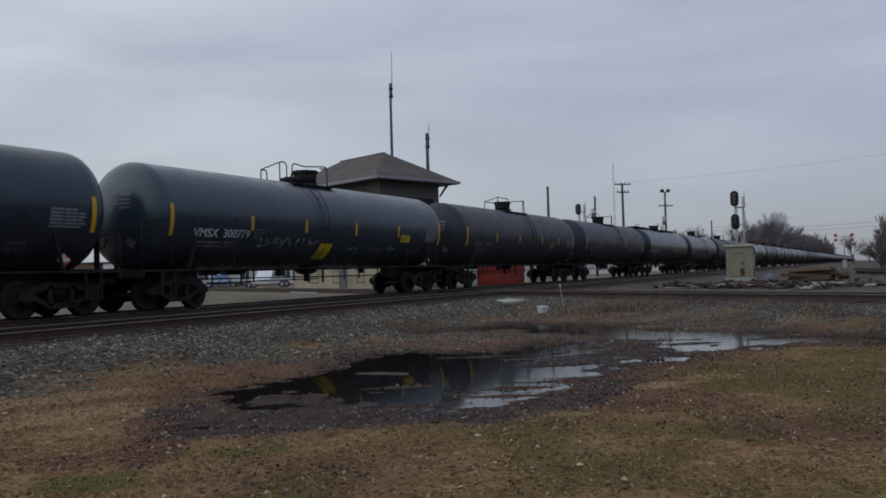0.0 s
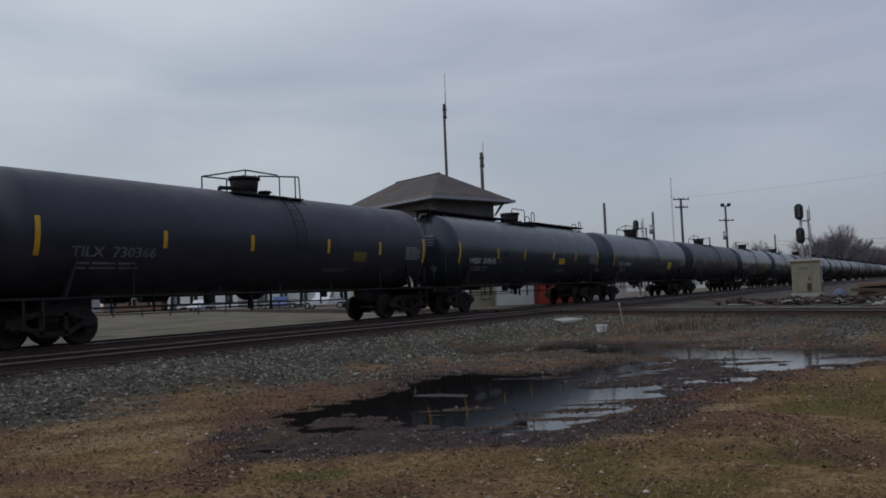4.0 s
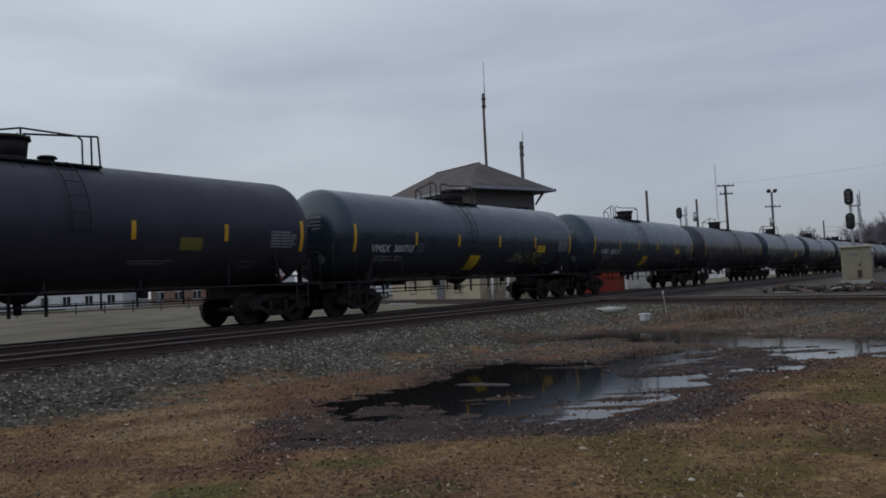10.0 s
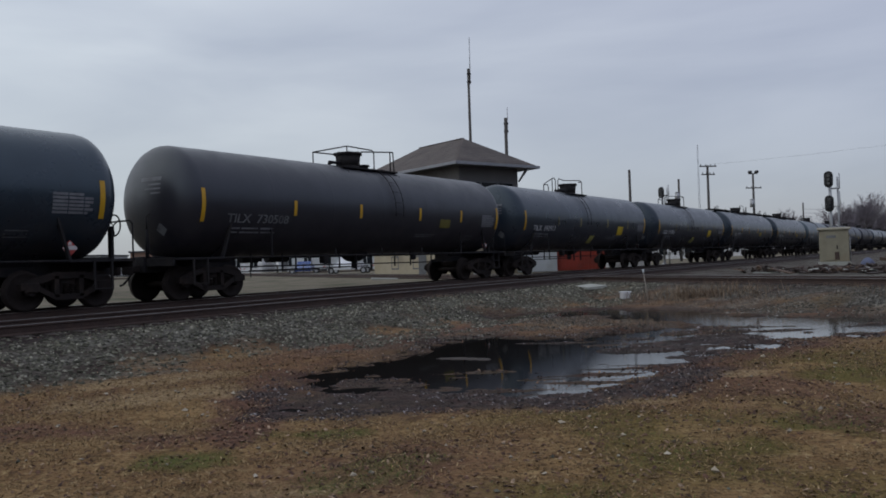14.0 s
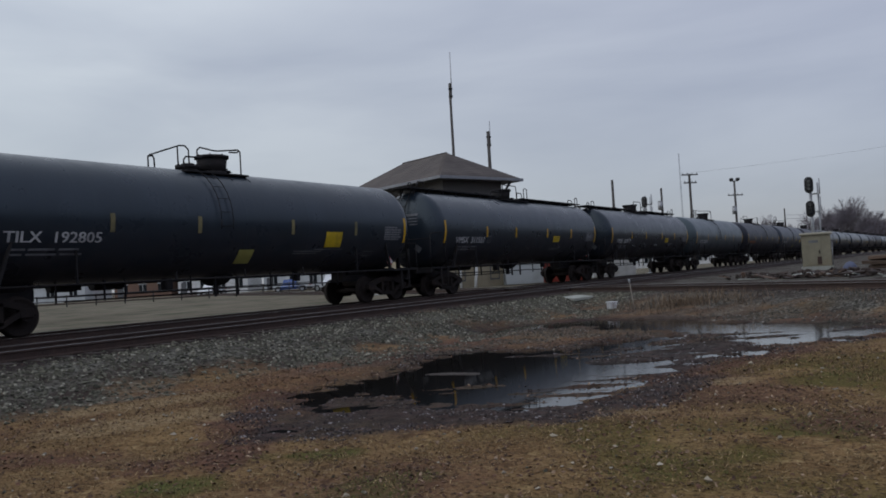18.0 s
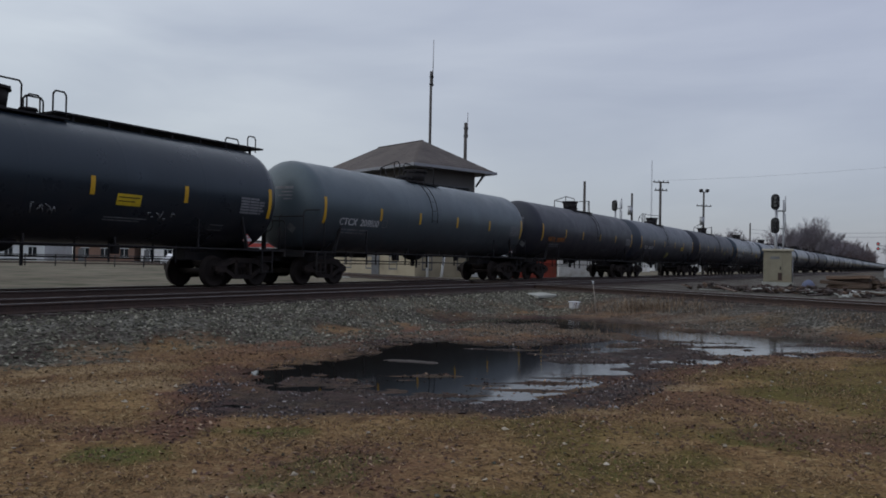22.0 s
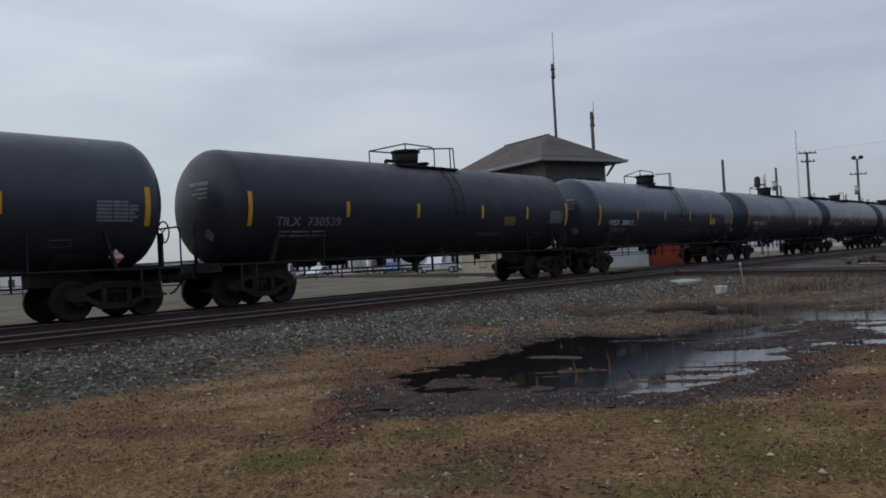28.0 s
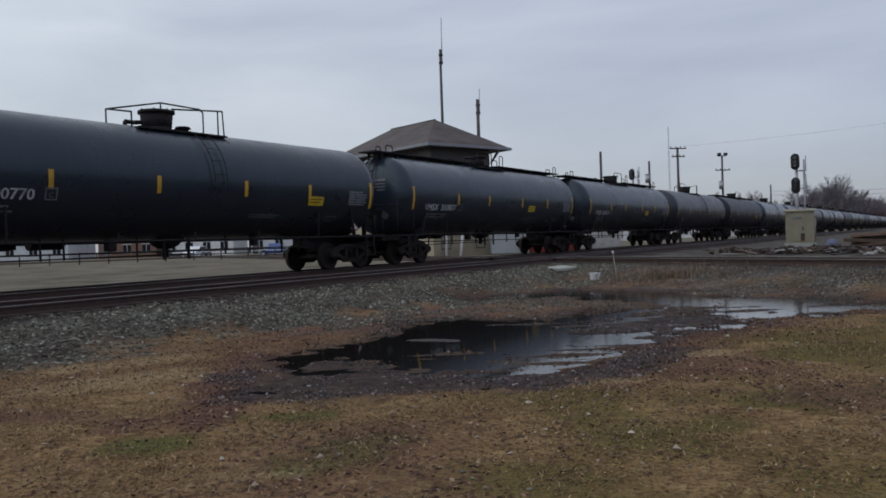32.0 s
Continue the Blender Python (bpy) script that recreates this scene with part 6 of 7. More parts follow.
def debris():
    rnd = random.Random(21)
    # planks and scraps thrown about in front of the relay case
    for k in range(150):
        c = B_MID + B_DIR * rnd.uniform(-5.2, 3.6) + B_SIDE * (8.0 + 5.2 * rnd.random() ** 1.3)
        kind = rnd.random()
        z = YARD + 0.03 + rnd.random() ** 2 * 0.16
        if kind < 0.5:
            L = rnd.uniform(0.5, 1.9)
            w = rnd.uniform(0.04, 0.11)
            sh = Shape().box(-L / 2, L / 2, -w, w, -0.025, 0.025, chamfer=0.006)
            thing("plank", "weathered scrap plank lying in the rubble", "plank", pose(c.x, c.y, z, rnd.uniform(-14, 14), rnd.uniform(-7, 7), rnd.uniform(0, 180)), "scrap heap", shape=sh, mat=rnd.choice((M_WOOD, M_TIE, M_TIE, M_SLAB)) if w < 0.09 else M_TIE)
        elif kind < 0.82:
            sh = Shape()
            for _ in range(4):
                q = Vector((rnd.uniform(-0.2, 0.2), rnd.uniform(-0.2, 0.2), rnd.uniform(-0.03, 0.10)))
                e = rnd.uniform(0.05, 0.12)
                sh.box(q.x - e, q.x + e, q.y - e * 0.8, q.y + e * 0.8, q.z - e * 0.5, q.z + e * 0.5, m=pose(0, 0, 0, rnd.uniform(-30, 30), rnd.uniform(-30, 30), rnd.uniform(0, 90)), chamfer=0.02)
            thing("rubble", "broken lumps of timber and concrete", "rubble", pose(c.x, c.y, z), "scrap heap", shape=sh, mat=rnd.choice((M_WOOD, M_TIE, M_TIE, M_RAIL, M_TIE)))
        else:
            L = rnd.uniform(0.4, 1.2)
            sh = Shape().path([(-L / 2, 0, 0), (-L / 6, 0.1, 0.12), (L / 5, -0.05, 0.08), (L / 2, 0.08, 0.0)], 0.03, 6)
            thing("scrap_metal", "bent rusty scrap metal", "scrap", pose(c.x, c.y, z, 0, 0, rnd.uniform(0, 180)), "scrap heap", shape=sh, mat=M_RAIL)
    for k in range(4):
        c = B_MID + B_DIR * rnd.uniform(-4.2, 1.5) + B_SIDE * rnd.uniform(9.5, 12.5)
        sh = Shape().box(-0.16, 0.16, -0.08, 0.08, -0.02, 0.02, chamfer=0.01).box(-0.05, 0.18, -0.02, 0.10, 0.0, 0.03, m=pose(0, 0, 0, 30, 25, 30), chamfer=0.01)
        thing("white_scrap", "crumpled white plastic scrap in the rubble", "scrap", pose(c.x, c.y, YARD + 0.12, rnd.uniform(-15, 15), 0, rnd.uniform(0, 180)), "scrap heap", shape=sh, mat=M_PLASTIC)
    # the stack of old ties
    for lay in range(4):
        for k in range((8, 7, 5, 2)[lay]):
            c = Vector((23.3, 43.3, 0)) + B_SIDE * ((k - 4) * 0.27 + 0.1 * lay)
            sh = Shape().box(-1.28, 1.28, -0.115, 0.115, -0.09, 0.09, chamfer=0.015)
            thing("old_tie", "old brown wooden tie in a stack", "railway tie", pose(c.x + rnd.uniform(-0.25, 0.25), c.y + rnd.uniform(-0.2, 0.2), YARD + 0.11 + 0.175 * lay + rnd.uniform(0, 0.03), rnd.uniform(-5, 5), rnd.uniform(-3.5, 3.5), B_TURN + rnd.uniform(-13, 13)), "stack of old ties", shape=sh, mat=rnd.choice((M_WOOD, M_TIE, M_WOOD)))
    for c, sx, h, mat, nm in ((Vector((20.2, 42.5, 0)), 0.38, 0.5, M_CLOTH, "tarp"), (Vector((19.6, 41.2, 0)), 0.18, 0.22, M_PLASTIC, "white_sack")):
        sh = Shape().lathe([(0, 0.05), (0.02, sx), (h * 0.5, sx * 0.85), (h * 0.85, sx * 0.5), (h, 0.05)], 12, pose(0, 0, 0, 0, -90, 0))
        thing(nm, "faded blue bundle in the rubble" if nm == "tarp" else "white plastic sack in the rubble", "bundle", pose(c.x, c.y, YARD - 0.02), "scrap heap", shape=sh, mat=mat)
    # long rails stacked on blocks past the heap
    for k in range(3):
        sh = Shape().profile(RAIL_SECTION, -11, 11)
        thing("stored_rail", "long rusty rail lying on blocks", "rail", pose(33.0 + 0.5 * k, 53.0 - 0.3 * k, YARD + 0.42, 0, 0, 68), "stored rails", shape=sh, mat=M_RAIL)
    for k in (-8, -3, 3, 8):
        q = Vector((33.5, 52.7, 0)) + Vector((math.cos(radians(68)), math.sin(radians(68)), 0)) * k
        thing("rail_block", "timber block under stored rails", "block", pose(q.x, q.y, YARD, 0, 0, 68), "rail blocks", shape=Shape().box(-0.12, 0.12, -0.9, 0.9, -0.05, 0.245), mat=M_TIE)


debris()


# ---------- the crossing flashers ----------
def flasher(x, y, h, label):
    """A post with a bar across it and a pair of lamps, one over the other, at each end of the bar."""
    f = thing("crossing_signal", label, "crossing signal", pose(x, y, YARD, 0, 0, -30), group="crossing signals")
    part("post", Shape().tube((0, 0, -0.2), (0, 0, h), 0.10, 0.08, seg=10), M_ALU, f)
    part("base", Shape().box(-0.3, 0.3, -0.25, 0.25, -0.1, 1.1, chamfer=0.03), M_ALU, f)
    part("crossbar", Shape().tube((-1.15, 0, h - 0.3), (1.15, 0, h - 0.3), 0.05, seg=8).tube((-1.15, 0, h - 0.75), (1.15, 0, h - 0.75), 0.05, seg=8), M_ALU, f)
    for s in (-1.05, 1.05):
        for z in (h - 0.05, h - 0.75):
            t = part("target", Shape().tube((s, -0.10, z), (s, -0.06, z), 0.22, seg=18), M_SIGNAL, f)
            part("hood", Shape().tube((s, -0.32, z + 0.03), (s, -0.10, z + 0.02), 0.13, 0.13, seg=12), M_SIGNAL, t)
            part("red_lens", Shape().tube((s, -0.335, z), (s, -0.321, z), 0.11, seg=14), M_FLASH, t, "lit red lens")


flasher(62.8, 109.2, 4.75, "railroad crossing post with lit red flashers")


# ---------- sheds, yard, vehicles and far buildings ----------
def container(name, label, x, y, turn, L, W, H, mat):
    c = thing(name, label, "shed", pose(x, y, YARD, 0, 0, turn))
    part("body", Shape().box(0, L, 0, W, 0.02, H, chamfer=0.02), mat, c)
    rb = Shape()
    k = 0.2
    while k < L - 0.2:
        rb.box(k, k + 0.11, -0.03, 0.0, 0.15, H - 0.12)
        k += 0.28
    part("ribs", rb, mat, c)
    part("top_rail", Shape().box(-0.02, L + 0.02, -0.04, 0.05, H - 0.1, H + 0.02), mat, c)
    for y in (0.5, W - 0.5):
        part("door_bar", Shape().tube((-0.03, y, 0.1), (-0.03, y, H - 0.1), 0.03), M_ALU, c)


container("storage_container", "red ribbed steel storage container behind the tracks", 5.15, 56.8, 8, 3.7, 2.4, 2.5, M_RED)
container("equipment_shed", "pale painted metal equipment shed beside the tower", 2.6, 55.7, 10, 2.7, 2.4, 2.2, M_PALE)
container("white_shed", "white metal shed behind the tracks", 10.1, 64.5, 8, 3.6, 2.6, 2.5, M_WHITEP)


def pipe_fence():
    rnd = random.Random(2)
    start, step = Vector((-64, 64.5, YARD)), Vector((2.44, 0.64, 0))
    f = thing("pipe_fence", "black pipe fence with two rails along the yard", "fence", kind="structure")
    for k in range(21):
        p = start + step * k
        part("post", Shape().tube((p.x, p.y, YARD - 0.2), (p.x, p.y, YARD + 1.1), 0.06, seg=8), M_PIPE, f)
    for z in (0.55, 1.02):
        a, b = start, start + step * 20
        part("pipe_rail", Shape().tube((a.x, a.y, YARD + z), (b.x, b.y, YARD + z), 0.045, seg=8), M_PIPE, f)


pipe_fence()


def kerb():
    a, b = Vector((-120, 81, 0)), Vector((-8, 95.7, 0))
    d = b - a
    thing("yard_kerb", "low dark timber edge of the yard", "kerb", pose(a.x, a.y, YARD, 0, 0, math.degrees(math.atan2(d.y, d.x))), kind="structure", shape=Shape().box(0, d.length, -0.15, 0.15, -0.1, 0.16, chamfer=0.03), mat=M_TIE)


kerb()


def vehicle(name, label, x, y, turn, body, cabin, paint, L, wheels):
    """A road vehicle: body sides drawn out across the width, cabin, glass, wheels, lamps."""
    v = thing(name, label, "car", pose(x, y, YARD, 0, 0, turn))
    part("body", Shape().profile([(a, b) for a, b in body], -0.88, 0.88, pose(0, 0, 0, 0, 0, 90)), paint, v)
    part("cabin", Shape().profile([(a, b) for a, b in cabin], -0.76, 0.76, pose(0, 0, 0, 0, 0, 90)), paint, v)
    (x0, z0), (x1, z1), (x2, z2), (x3, z3) = cabin
    part("side_glass", Shape().profile([(x0 + 0.12 * (1 if x0 < x1 else -1), z0 + 0.02), (x1, z1 - 0.08), (x2, z2 - 0.08), (x3 - 0.12 * (1 if x3 > x2 else -1), z3 + 0.02)], -0.775, 0.775, pose(0, 0, 0, 0, 0, 90)), M_GLASS, v)
    for wx in wheels:
        for s in (-0.8, 0.8):
            w = part("wheel", Shape().tube((-s - 0.1, wx, 0.33), (-s + 0.1, wx, 0.33), 0.33, seg=18), M_TYRE, v)
            part("rim", Shape().tube((-s - 0.105, wx, 0.33), (-s + 0.105, wx, 0.33), 0.2, seg=14), M_ALU, w)
    for s in (-0.6, 0.6):
        part("headlight", Shape().box(s - 0.17, s + 0.17, L / 2 - 0.06, L / 2 + 0.01, 0.62, 0.78, chamfer=0.02), M_PLACARD, v)
        part("tail_light", Shape().box(s - 0.14, s + 0.14, -L / 2 - 0.01, -L / 2 + 0.06, 0.66, 0.84, chamfer=0.02), M_PRED, v)
    part("bumper", Shape().box(-0.9, 0.9, L / 2 - 0.05, L / 2 + 0.06, 0.34, 0.56, chamfer=0.03), M_STEEL, v)


vehicle("parked_car", "blue parked sedan beyond the yard fence", -20.4, 89.4, 96, ((-2.2, 0.3), (2.2, 0.3), (2.25, 0.62), (1.3, 0.88), (-2.1, 0.92), (-2.25, 0.6)), ((-1.7, 0.88), (-0.95, 1.42), (0.35, 1.42), (1.15, 0.86)), M_BLUE, 4.5, (-1.35, 1.35))
vehicle("parked_pickup", "white parked pickup truck beside the tower", -13.4, 78.5, 84, ((-2.6, 0.45), (2.6, 0.45), (2.65, 0.85), (1.4, 1.08), (-2.6, 1.08)), ((-0.5, 1.06), (-0.4, 1.72), (0.75, 1.72), (1.45, 1.06)), M_CARW, 5.3, (-1.65, 1.65))
vehicle("parked_car", "white parked sedan near the far shops", -33.0, 99.8, 84, ((-2.2, 0.3), (2.2, 0.3), (2.25, 0.62), (1.3, 0.88), (-2.1, 0.92), (-2.25, 0.6)), ((-1.7, 0.88), (-0.95, 1.42), (0.35, 1.42), (1.15, 0.86)), M_CARW, 4.5, (-1.35, 1.35))


def far_building(x, y, turn, L, W, H, mat, label, bays, sign=None, gable=False):
    b = thing("far_building", label, "building", pose(x, y, YARD, 0, 0, turn), group="far buildings")
    part("wall", Shape().box(0, L, 0, W, -0.3, H), mat, b)
    if gable:
        part("roof", Shape().profile(((-0.4, H), (W + 0.4, H), (W / 2, H + 2.2)), -0.3, L + 0.3), M_DARKROOF, b)
    else:
        part("roof", Shape().box(-0.2, L + 0.2, -0.2, W + 0.2, H, H + 0.25), M_DARKROOF, b)
    for k in range(bays):
        c = L * (k + 0.5) / bays
        w = part("window", Shape().box(c - 0.6, c + 0.6, -0.04, 0.05, 0.8, 2.1), M_GLASS, b)
        part("window_frame", Shape().box(c - 0.7, c + 0.7, -0.06, 0.0, 2.1, 2.2).box(c - 0.7, c + 0.7, -0.06, 0.0, 0.7, 0.8).box(c - 0.04, c + 0.04, -0.06, 0.0, 0.8, 2.1), M_PALE, w)
    part("door", Shape().box(0.5, 1.4, -0.05, 0.05, -0.1, 2.0), M_TRIM, b)
    if sign:
        part("sign_band", Shape().box(L * 0.15, L * 0.8, -0.08, 0.0, H - 0.8, H - 0.2), sign, b)


far_building(-98, 116.5, 3, 16, 10, 3.6, M_WHITEP, "far white single-storey shop", 6, M_PRED)
far_building(-78, 120.6, 2, 18, 10, 3.4, M_PALE, "far pale single-storey shop", 5)
far_building(-56, 122.7, 2, 9, 10, 3.8, M_BRICK, "far red-brick single-storey shop", 3)
far_building(-46, 123.2, 2, 11, 10, 3.8, M_WHITEP, "far white shop with a red sign band", 4, M_PRED)
far_building(-33, 125.8, 0, 16, 9, 3.6, M_PALE, "far pale grey shop", 5, M_PRED)
far_building(-14, 122.7, 0, 13, 9, 3.6, M_WALL_LOW, "low buff garage past the yard", 4)
far_building(24, 133.1, -6, 12, 8, 3.2, M_WHITEP, "far white house behind the train", 3, gable=True)
far_building(43, 156, -10, 12, 8, 3.2, M_WHITEP, "far white house behind the train", 3, gable=True)
far_building(4, 114.4, -4, 14, 8, 3.0, M_WHITEP, "low white building behind the train", 4, gable=False)


# ---------- small things near the camera ----------
def ground_z(x, y):
    return float(ground_fields(np.array([float(x)]), np.array([float(y)]))[0][0])


def small_things():
    b = thing("plastic_bucket", "small white plastic tub on the stony bank", "tub", pose(4.575, 25.9, ground_z(4.575, 25.9) - 0.02, 0, 0, 20))
    part("tub", Shape().box(-0.14, 0.14, -0.12, 0.12, 0.0, 0.22, chamfer=0.03), M_PLASTIC, b)
    part("lid", Shape().box(-0.16, 0.16, -0.135, 0.135, 0.21, 0.25, chamfer=0.012), M_PLASTIC, b)
    thing("concrete_slab", "flat pale concrete slab lying on the ballast", "slab", pose(3.855, 29.0, ground_z(3.855, 29.0) + 0.05, 2, -3, 25), shape=Shape().box(-0.40, 0.40, -0.5, 0.5, -0.06, 0.05, chamfer=0.015), mat=M_SLAB)
    thing("concrete_slab", "pale broken slab lying past the rails", "slab", pose(-6.0, 47.6, YARD + 0.03, 0, 3, 10), shape=Shape().box(-0.8, 0.8, -0.5, 0.5, -0.06, 0.06, chamfer=0.02), mat=M_SLAB)
    mk = thing("marker_stake", "thin leaning fibreglass marker stake", "stake", pose(5.04, 24.55, ground_z(5.04, 24.55) - 0.1, 0, -7, 0))
    part("rod", Shape().tube((0, 0, 0), (0, 0, 1.0), 0.016, 0.012, seg=8), M_DRYROD, mk)
    part("reflector", Shape().tube((0, 0, 0.98), (0, 0, 1.09), 0.03, 0.03, seg=8), M_PALE, mk)
    rnd = random.Random(8)
    rng = np.random.RandomState(4)
    for x, y, r in ((0.66, 7.23, 0.045), (1.53, 5.49, 0.05), (-3.02, 9.26, 0.05), (1.12, 6.71, 0.035), (0.95, 5.3, 0.03), (3.9, 11.34, 0.05), (-1.3, 4.99, 0.035), (2.9, 7.9, 0.03), (-4.4, 10.19, 0.04), (4.9, 8.94, 0.035)):
        me = blob_stones("stone", np.array([0.0]), np.array([0.0]), np.array([0.0]), np.array([r * 0.72]), M_PALESTONE, rng)
        ob = new("stone", me)
        ob.matrix_basis = pose(x, y, ground_z(x, y) + r * 0.3)
        tagged(ob, "pale stone lying on the lawn", "stone", "stones on the lawn")


M_DRYROD = surface("fibreglass_rod", (0.32, 0.28, 0.24), rough=0.6)
M_PALESTONE = surface("pale_limestone", (0.42, 0.36, 0.27), (0.30, 0.26, 0.20), rough=0.85, scale=8)
small_things()


# ---------- bare trees and brush ----------
def branch_tree(name, label, x, y, height, spread, seed, twig_mat, depth=6, trunk_r=None, stems=1, group="", fine=0.009, trunk=0.24):
    """Trunk, limbs and twigs by repeated forking, built as tapering prisms."""
    rng = random.Random(seed)
    wood, twigs = Shape(), Shape()

    def grow(p, d, length, r, level):
        bend = Vector((rng.uniform(-1, 1), rng.uniform(-1, 1), rng.uniform(-0.3, 0.6))) * 0.16
        mid = p + (d + bend * 0.5).normalized() * length * 0.5
        q = mid + (d + bend).normalized() * length * 0.5
        if level < (3 if stems == 1 else 2):
            sg = 5 if level < 2 else 4
            wood.tube(p, mid, r, r * 0.85, seg=sg).tube(mid, q, r * 0.85, r * 0.66, seg=sg)
        else:
            a = (q - p).normalized()
            e0 = a.orthogonal().normalized() * r
            e1 = a.cross(e0) * 0.87
            ring = (e0, e1 - e0 * 0.5, -e1 - e0 * 0.5)
            twigs.add([p + k for k in ring] + [q + k * 0.6 for k in ring], [(0, 1, 4, 3), (1, 2, 5, 4), (2, 0, 3, 5)])
        if level >= depth:
            return
        n = 3 if level < 2 else rng.choice((3, 4, 4))
        for k in range(n):
            a = rng.uniform(0, 6.283)
            lean = rng.uniform(0.22, 0.62) * spread * (0.5 if k == 0 else 1.0)
            u = d.orthogonal().normalized()
            w = d.cross(u)
            nd = (d + (u * math.cos(a) + w * math.sin(a)) * lean + Vector((0, 0, 0.10))).normalized()
            start = q if k == 0 else (p.lerp(mid, rng.uniform(0.5, 1)) if rng.random() < 0.35 else mid.lerp(q, rng.uniform(0.2, 1.0)))
            grow(start, nd, length * rng.uniform(0.62, 0.88), max(r * rng.uniform(0.5, 0.64), fine), level + 1)

    t = thing(name, label, "tree" if stems == 1 else "bush", pose(x, y, YARD - 0.1), group)
    for s in range(stems):
        off = Vector((rng.uniform(-1, 1), rng.uniform(-1, 1), 0)) * (0 if stems == 1 else 1.3)
        d = Vector((rng.uniform(-0.06, 0.06), rng.uniform(-0.06, 0.06), 1)).normalized() if stems == 1 else Vector((rng.uniform(-0.35, 0.35), rng.uniform(-0.35, 0.35), 1)).normalized()
        grow(off, d, height * trunk * rng.uniform(0.85, 1.1), (trunk_r or height * 0.02), 0)
    if stems == 1:
        part("trunk", wood, M_BARK, t)
    else:
        tagged(part("stem_clump", wood, M_BARK, t), kind="stuff")
    part("crown", twigs, twig_mat, t, "crown of fine bare twigs")
    return t


def polar(heading, reach):
    a = radians(heading)
    return Vector((math.sin(a) * reach, 1.04 * math.cos(a) * reach, YARD - 0.1))


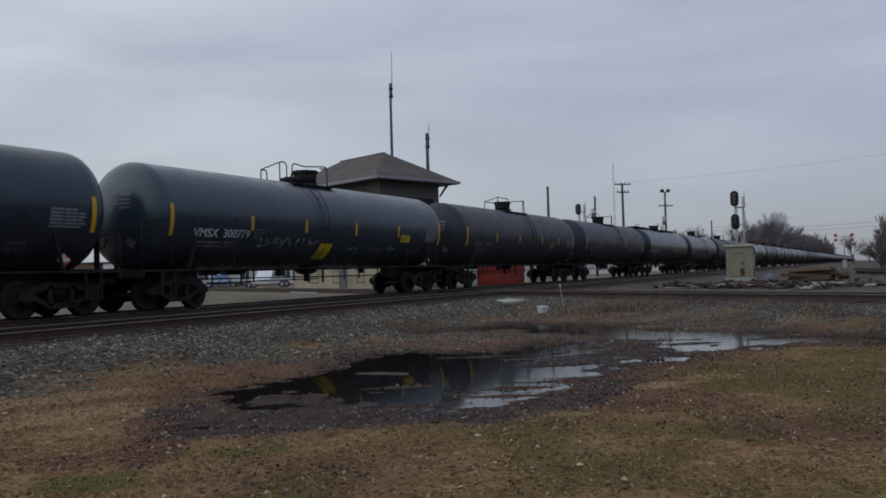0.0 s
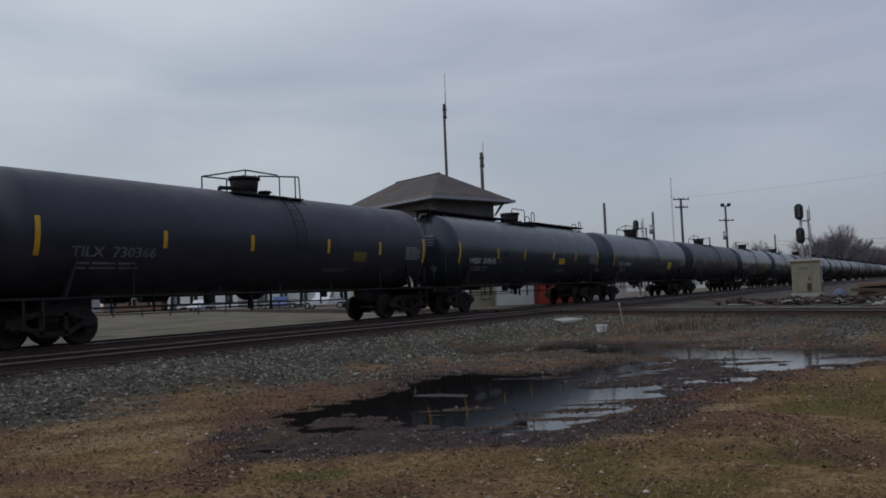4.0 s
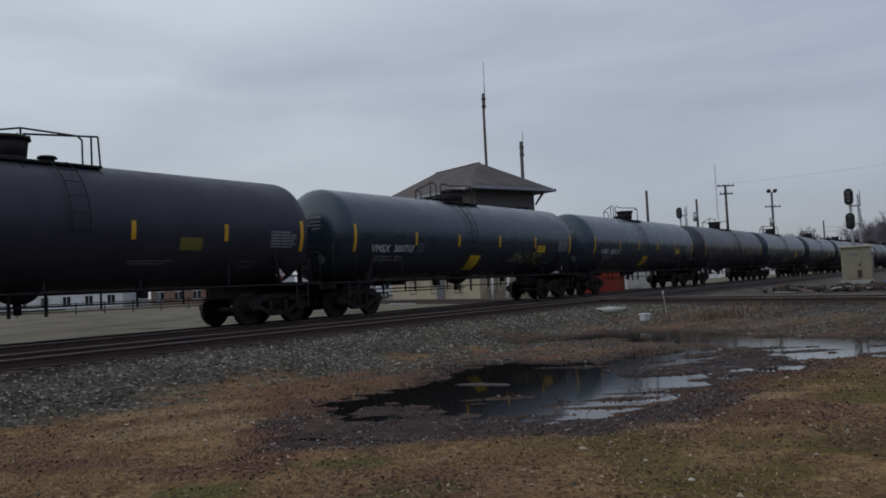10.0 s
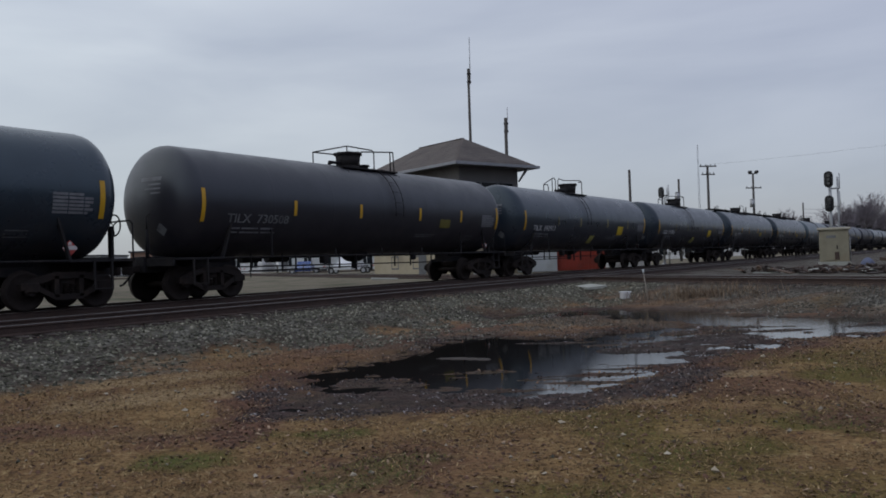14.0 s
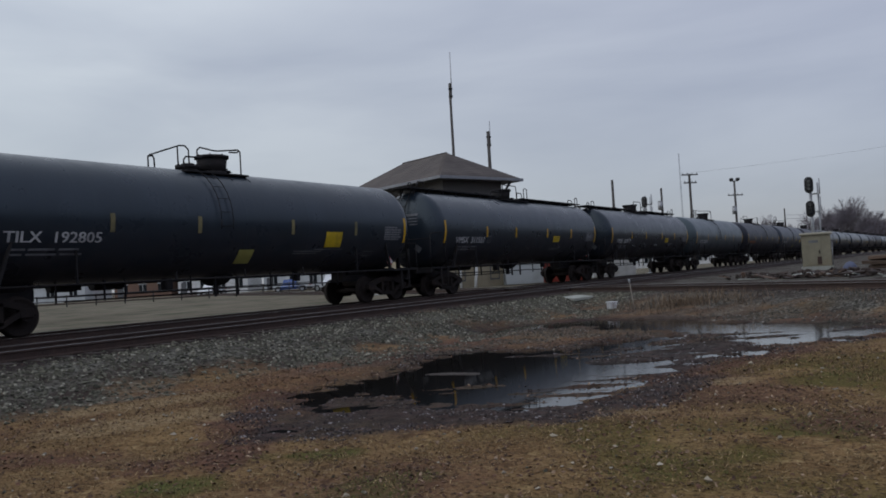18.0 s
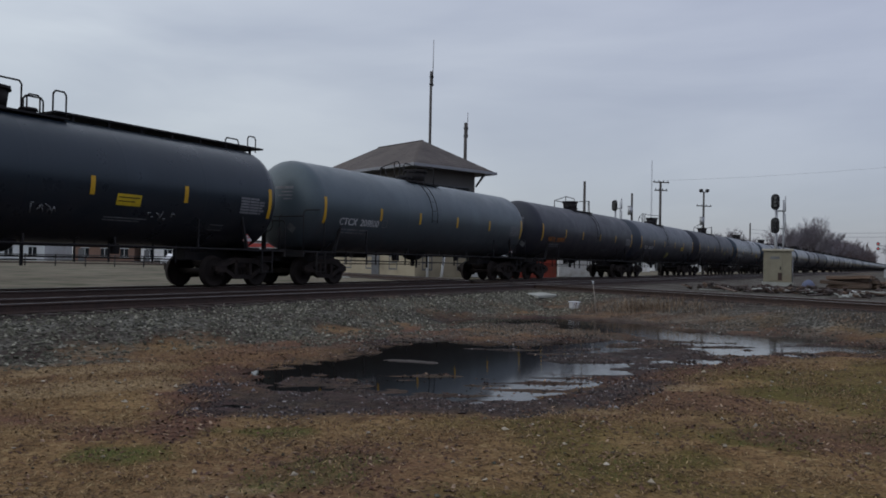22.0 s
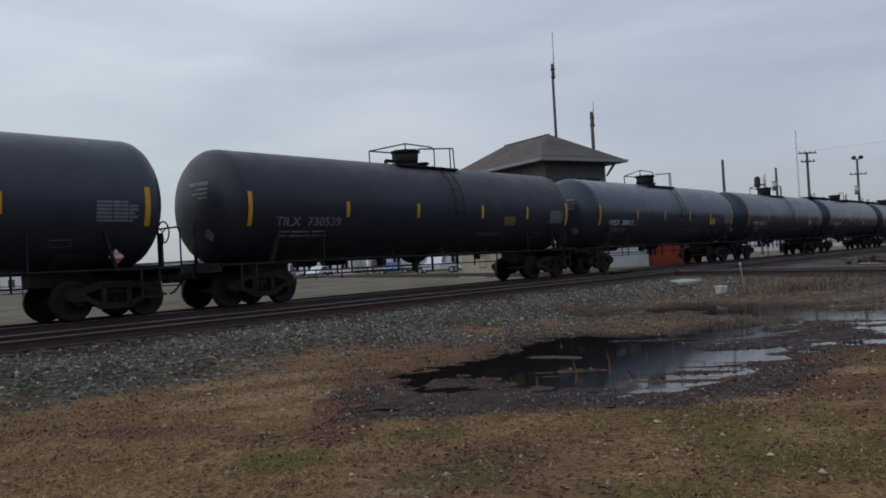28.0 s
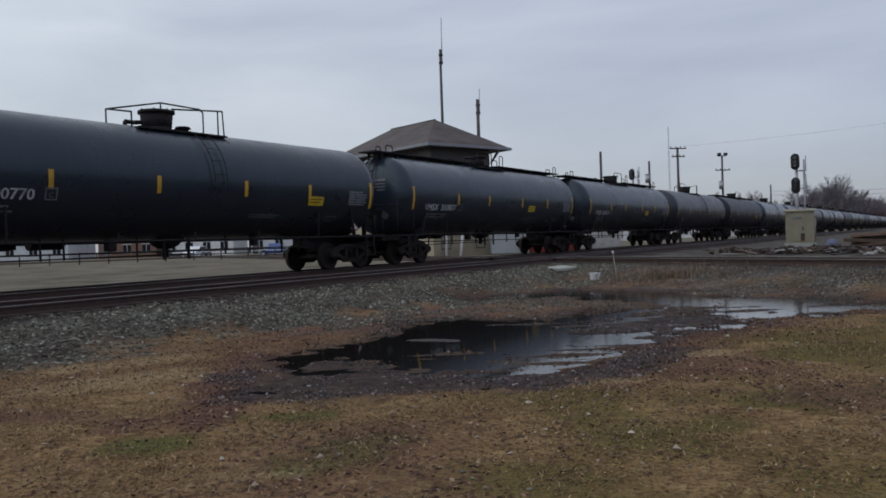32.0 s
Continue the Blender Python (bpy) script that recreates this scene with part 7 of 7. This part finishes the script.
def woods():
    rnd = random.Random(77)
    first = [branch_tree("bare_tree", "leafless grey-brown tree with a rounded twig crown", *polar(24.6, 270).xy, 14.0, 1.35, 3, M_TWIG, 6, group="bare trees", fine=0.024, trunk=0.275),
             branch_tree("bare_tree", "slim leafless tree with a fine twig crown", *polar(23.8, 240).xy, 10.6, 1.2, 4, M_TWIG, 6, group="bare trees", fine=0.024, trunk=0.28),
             branch_tree("bare_tree", "leafless tree with a broad twig crown", *polar(20.8, 190).xy, 10.2, 1.55, 5, M_TWIG, 6, group="bare trees", fine=0.024, trunk=0.27)]
    bush = [branch_tree("bare_bush", "dense leafless reddish-brown brush", *polar(34.4, 88).xy, 5.6, 1.15, 8, M_TWIGRED, 4, 0.05, 11, "bare brush", fine=0.027, trunk=0.26),
            branch_tree("bare_bush", "dense leafless reddish-brown brush", *polar(35.6, 92).xy, 5.0, 1.3, 9, M_TWIGRED, 4, 0.05, 11, "bare brush", fine=0.027, trunk=0.26)]

    def plant(src, heading, reach, f, wide=1.0):
        p = polar(heading, reach)
        ob = copy_thing(src, pose(p.x, p.y, p.z, 0, 0, rnd.uniform(0, 360)))
        ob.scale = (f * wide, f * wide, f)

    grey = [branch_tree("bare_bush", "rounded leafless grey-brown thicket", *polar(19.0, 190).xy, 5.6, 1.2, 18, M_TWIG, 4, 0.05, 10, "bare brush", fine=0.024, trunk=0.26),
            branch_tree("bare_bush", "rounded leafless grey-brown thicket", *polar(22.6, 200).xy, 5.0, 1.35, 19, M_TWIG, 4, 0.05, 10, "bare brush", fine=0.024, trunk=0.26)]

    def beyond(src, heading, rise, wide=1.0):
        """Stands past the far track, its top at that many degrees above the eye."""
        reach = max(170, 30 / math.sin(radians(31.08 - heading))) * rnd.uniform(1.0, 1.12)
        tall = max(v.co.z for o in src.children for v in o.data.vertices)
        plant(src, heading, reach, (reach * math.tan(radians(rise)) + EYE - YARD) / tall, wide)

    for h, e in ((25.1, 3.1), (25.45, 3.2), (25.75, 3.5), (25.95, 3.6), (26.2, 3.55), (26.5, 3.45), (26.8, 3.2), (27.3, 2.6), (27.95, 2.5)):
        beyond(first[1 if h > 27 else 0], h, e)
    for h, e in ((20.4, 2.6), (21.1, 2.85), (21.8, 2.5), (19.2, 2.0), (23.2, 2.1), (18.2, 1.9)):
        beyond(first[2], h, e, 1.1)
    # the rounded mass beside them, falling away along the line
    for k in range(26):
        h = 27.4 + 2.5 * k / 25
        beyond((grey + bush)[k % 4], h, 2.05 if k < 12 else 2.05 - 0.06 * (k - 11), 0.9)
    # low growth behind the cars
    for k in range(26):
        beyond(grey[k % 2], 17.5 + 10.2 * k / 25 + rnd.uniform(-0.2, 0.2), rnd.uniform(1.2, 1.8))
    # the thicket along the right of the line
    for k in range(56):
        h = 34.0 + 7.0 * rnd.random()
        plant(bush[k % 2], h, 84 + rnd.uniform(-10, 40), rnd.uniform(0.95, 1.35) * (0.72 if h < 34.6 else 1), 1.0)
    for h, d, f, k in ((34.6, 92, 0.58, 0), (35.6, 98, 0.7, 2), (36.8, 94, 0.6, 0), (38.2, 98, 0.7, 2), (39.6, 95, 0.6, 0)):
        plant(first[k], h, d, f)
    # unseen brush and trees added round the field to darken the tanks' reflections
    for k in range(36):
        plant(bush[k % 2], 51 + 158 * k / 35 + rnd.uniform(-0.8, 0.8), 62 + rnd.uniform(-6, 14), rnd.uniform(1.7, 2.3), 1.6)
    for k in range(16):
        plant(first[k % 3], 42 + 166 * k / 15 + rnd.uniform(-1, 1), 70 + rnd.uniform(-5, 12), rnd.uniform(0.9, 1.2), 1.2)
    # more unseen brush past the yard, darkening what the dished ends mirror
    for k in range(14):
        plant((grey + bush)[k % 4], 240 + 70 * k / 13 + rnd.uniform(-0.8, 0.8), 100 + rnd.uniform(-6, 14), rnd.uniform(2.2, 3.0), 1.8)
    # woods on the skyline
    for k in range(14):
        plant(first[k % 3], 31.4 + 12 * k / 13, 300 + rnd.uniform(-40, 60), rnd.uniform(0.5, 0.85), 1.3)


woods()


# ---------- how the train rolls ----------
def along(t):
    """Where the first car's leading stripe stands along the track at t seconds."""
    return 16.019 - 10.666 * t + 4.895e-3 * t * t - 6.564e-5 * t ** 3


def motions():
    times = [0, 2, 4, 6, 8, 10, 12, 14, 16, 18, 20, 22, 24, 26, 28, 30, 32]
    for k, car in CARS.items():
        rows = []
        for t in times:
            p = place(along(t) + 7.78 + PERIOD * k + SLACK.get(k, 0.0), U_FAR, RAIL)
            rows.append((t, pose(p.x, p.y, p.z, 0, 0, TURN)))
        walk(car, rows)
    # the wheels of the cars that pass close by roll without slip
    frames = range(0, 961)
    for k, car in CARS.items():
        if not 0 <= k <= ROLLING:
            continue
        for truck in car.children:
            if not truck.name.startswith("truck"):
                continue
            for ws in truck.children:
                if ws.name.startswith("wheelset"):
                    x = ws.matrix_basis.translation.x
                    walk(ws, [(f / FPS, pose(x, 0, WHEEL_R, 0, math.degrees((along(f / FPS) - along(0)) / WHEEL_R), 0)) for f in frames])


ROLLING = 19
motions()
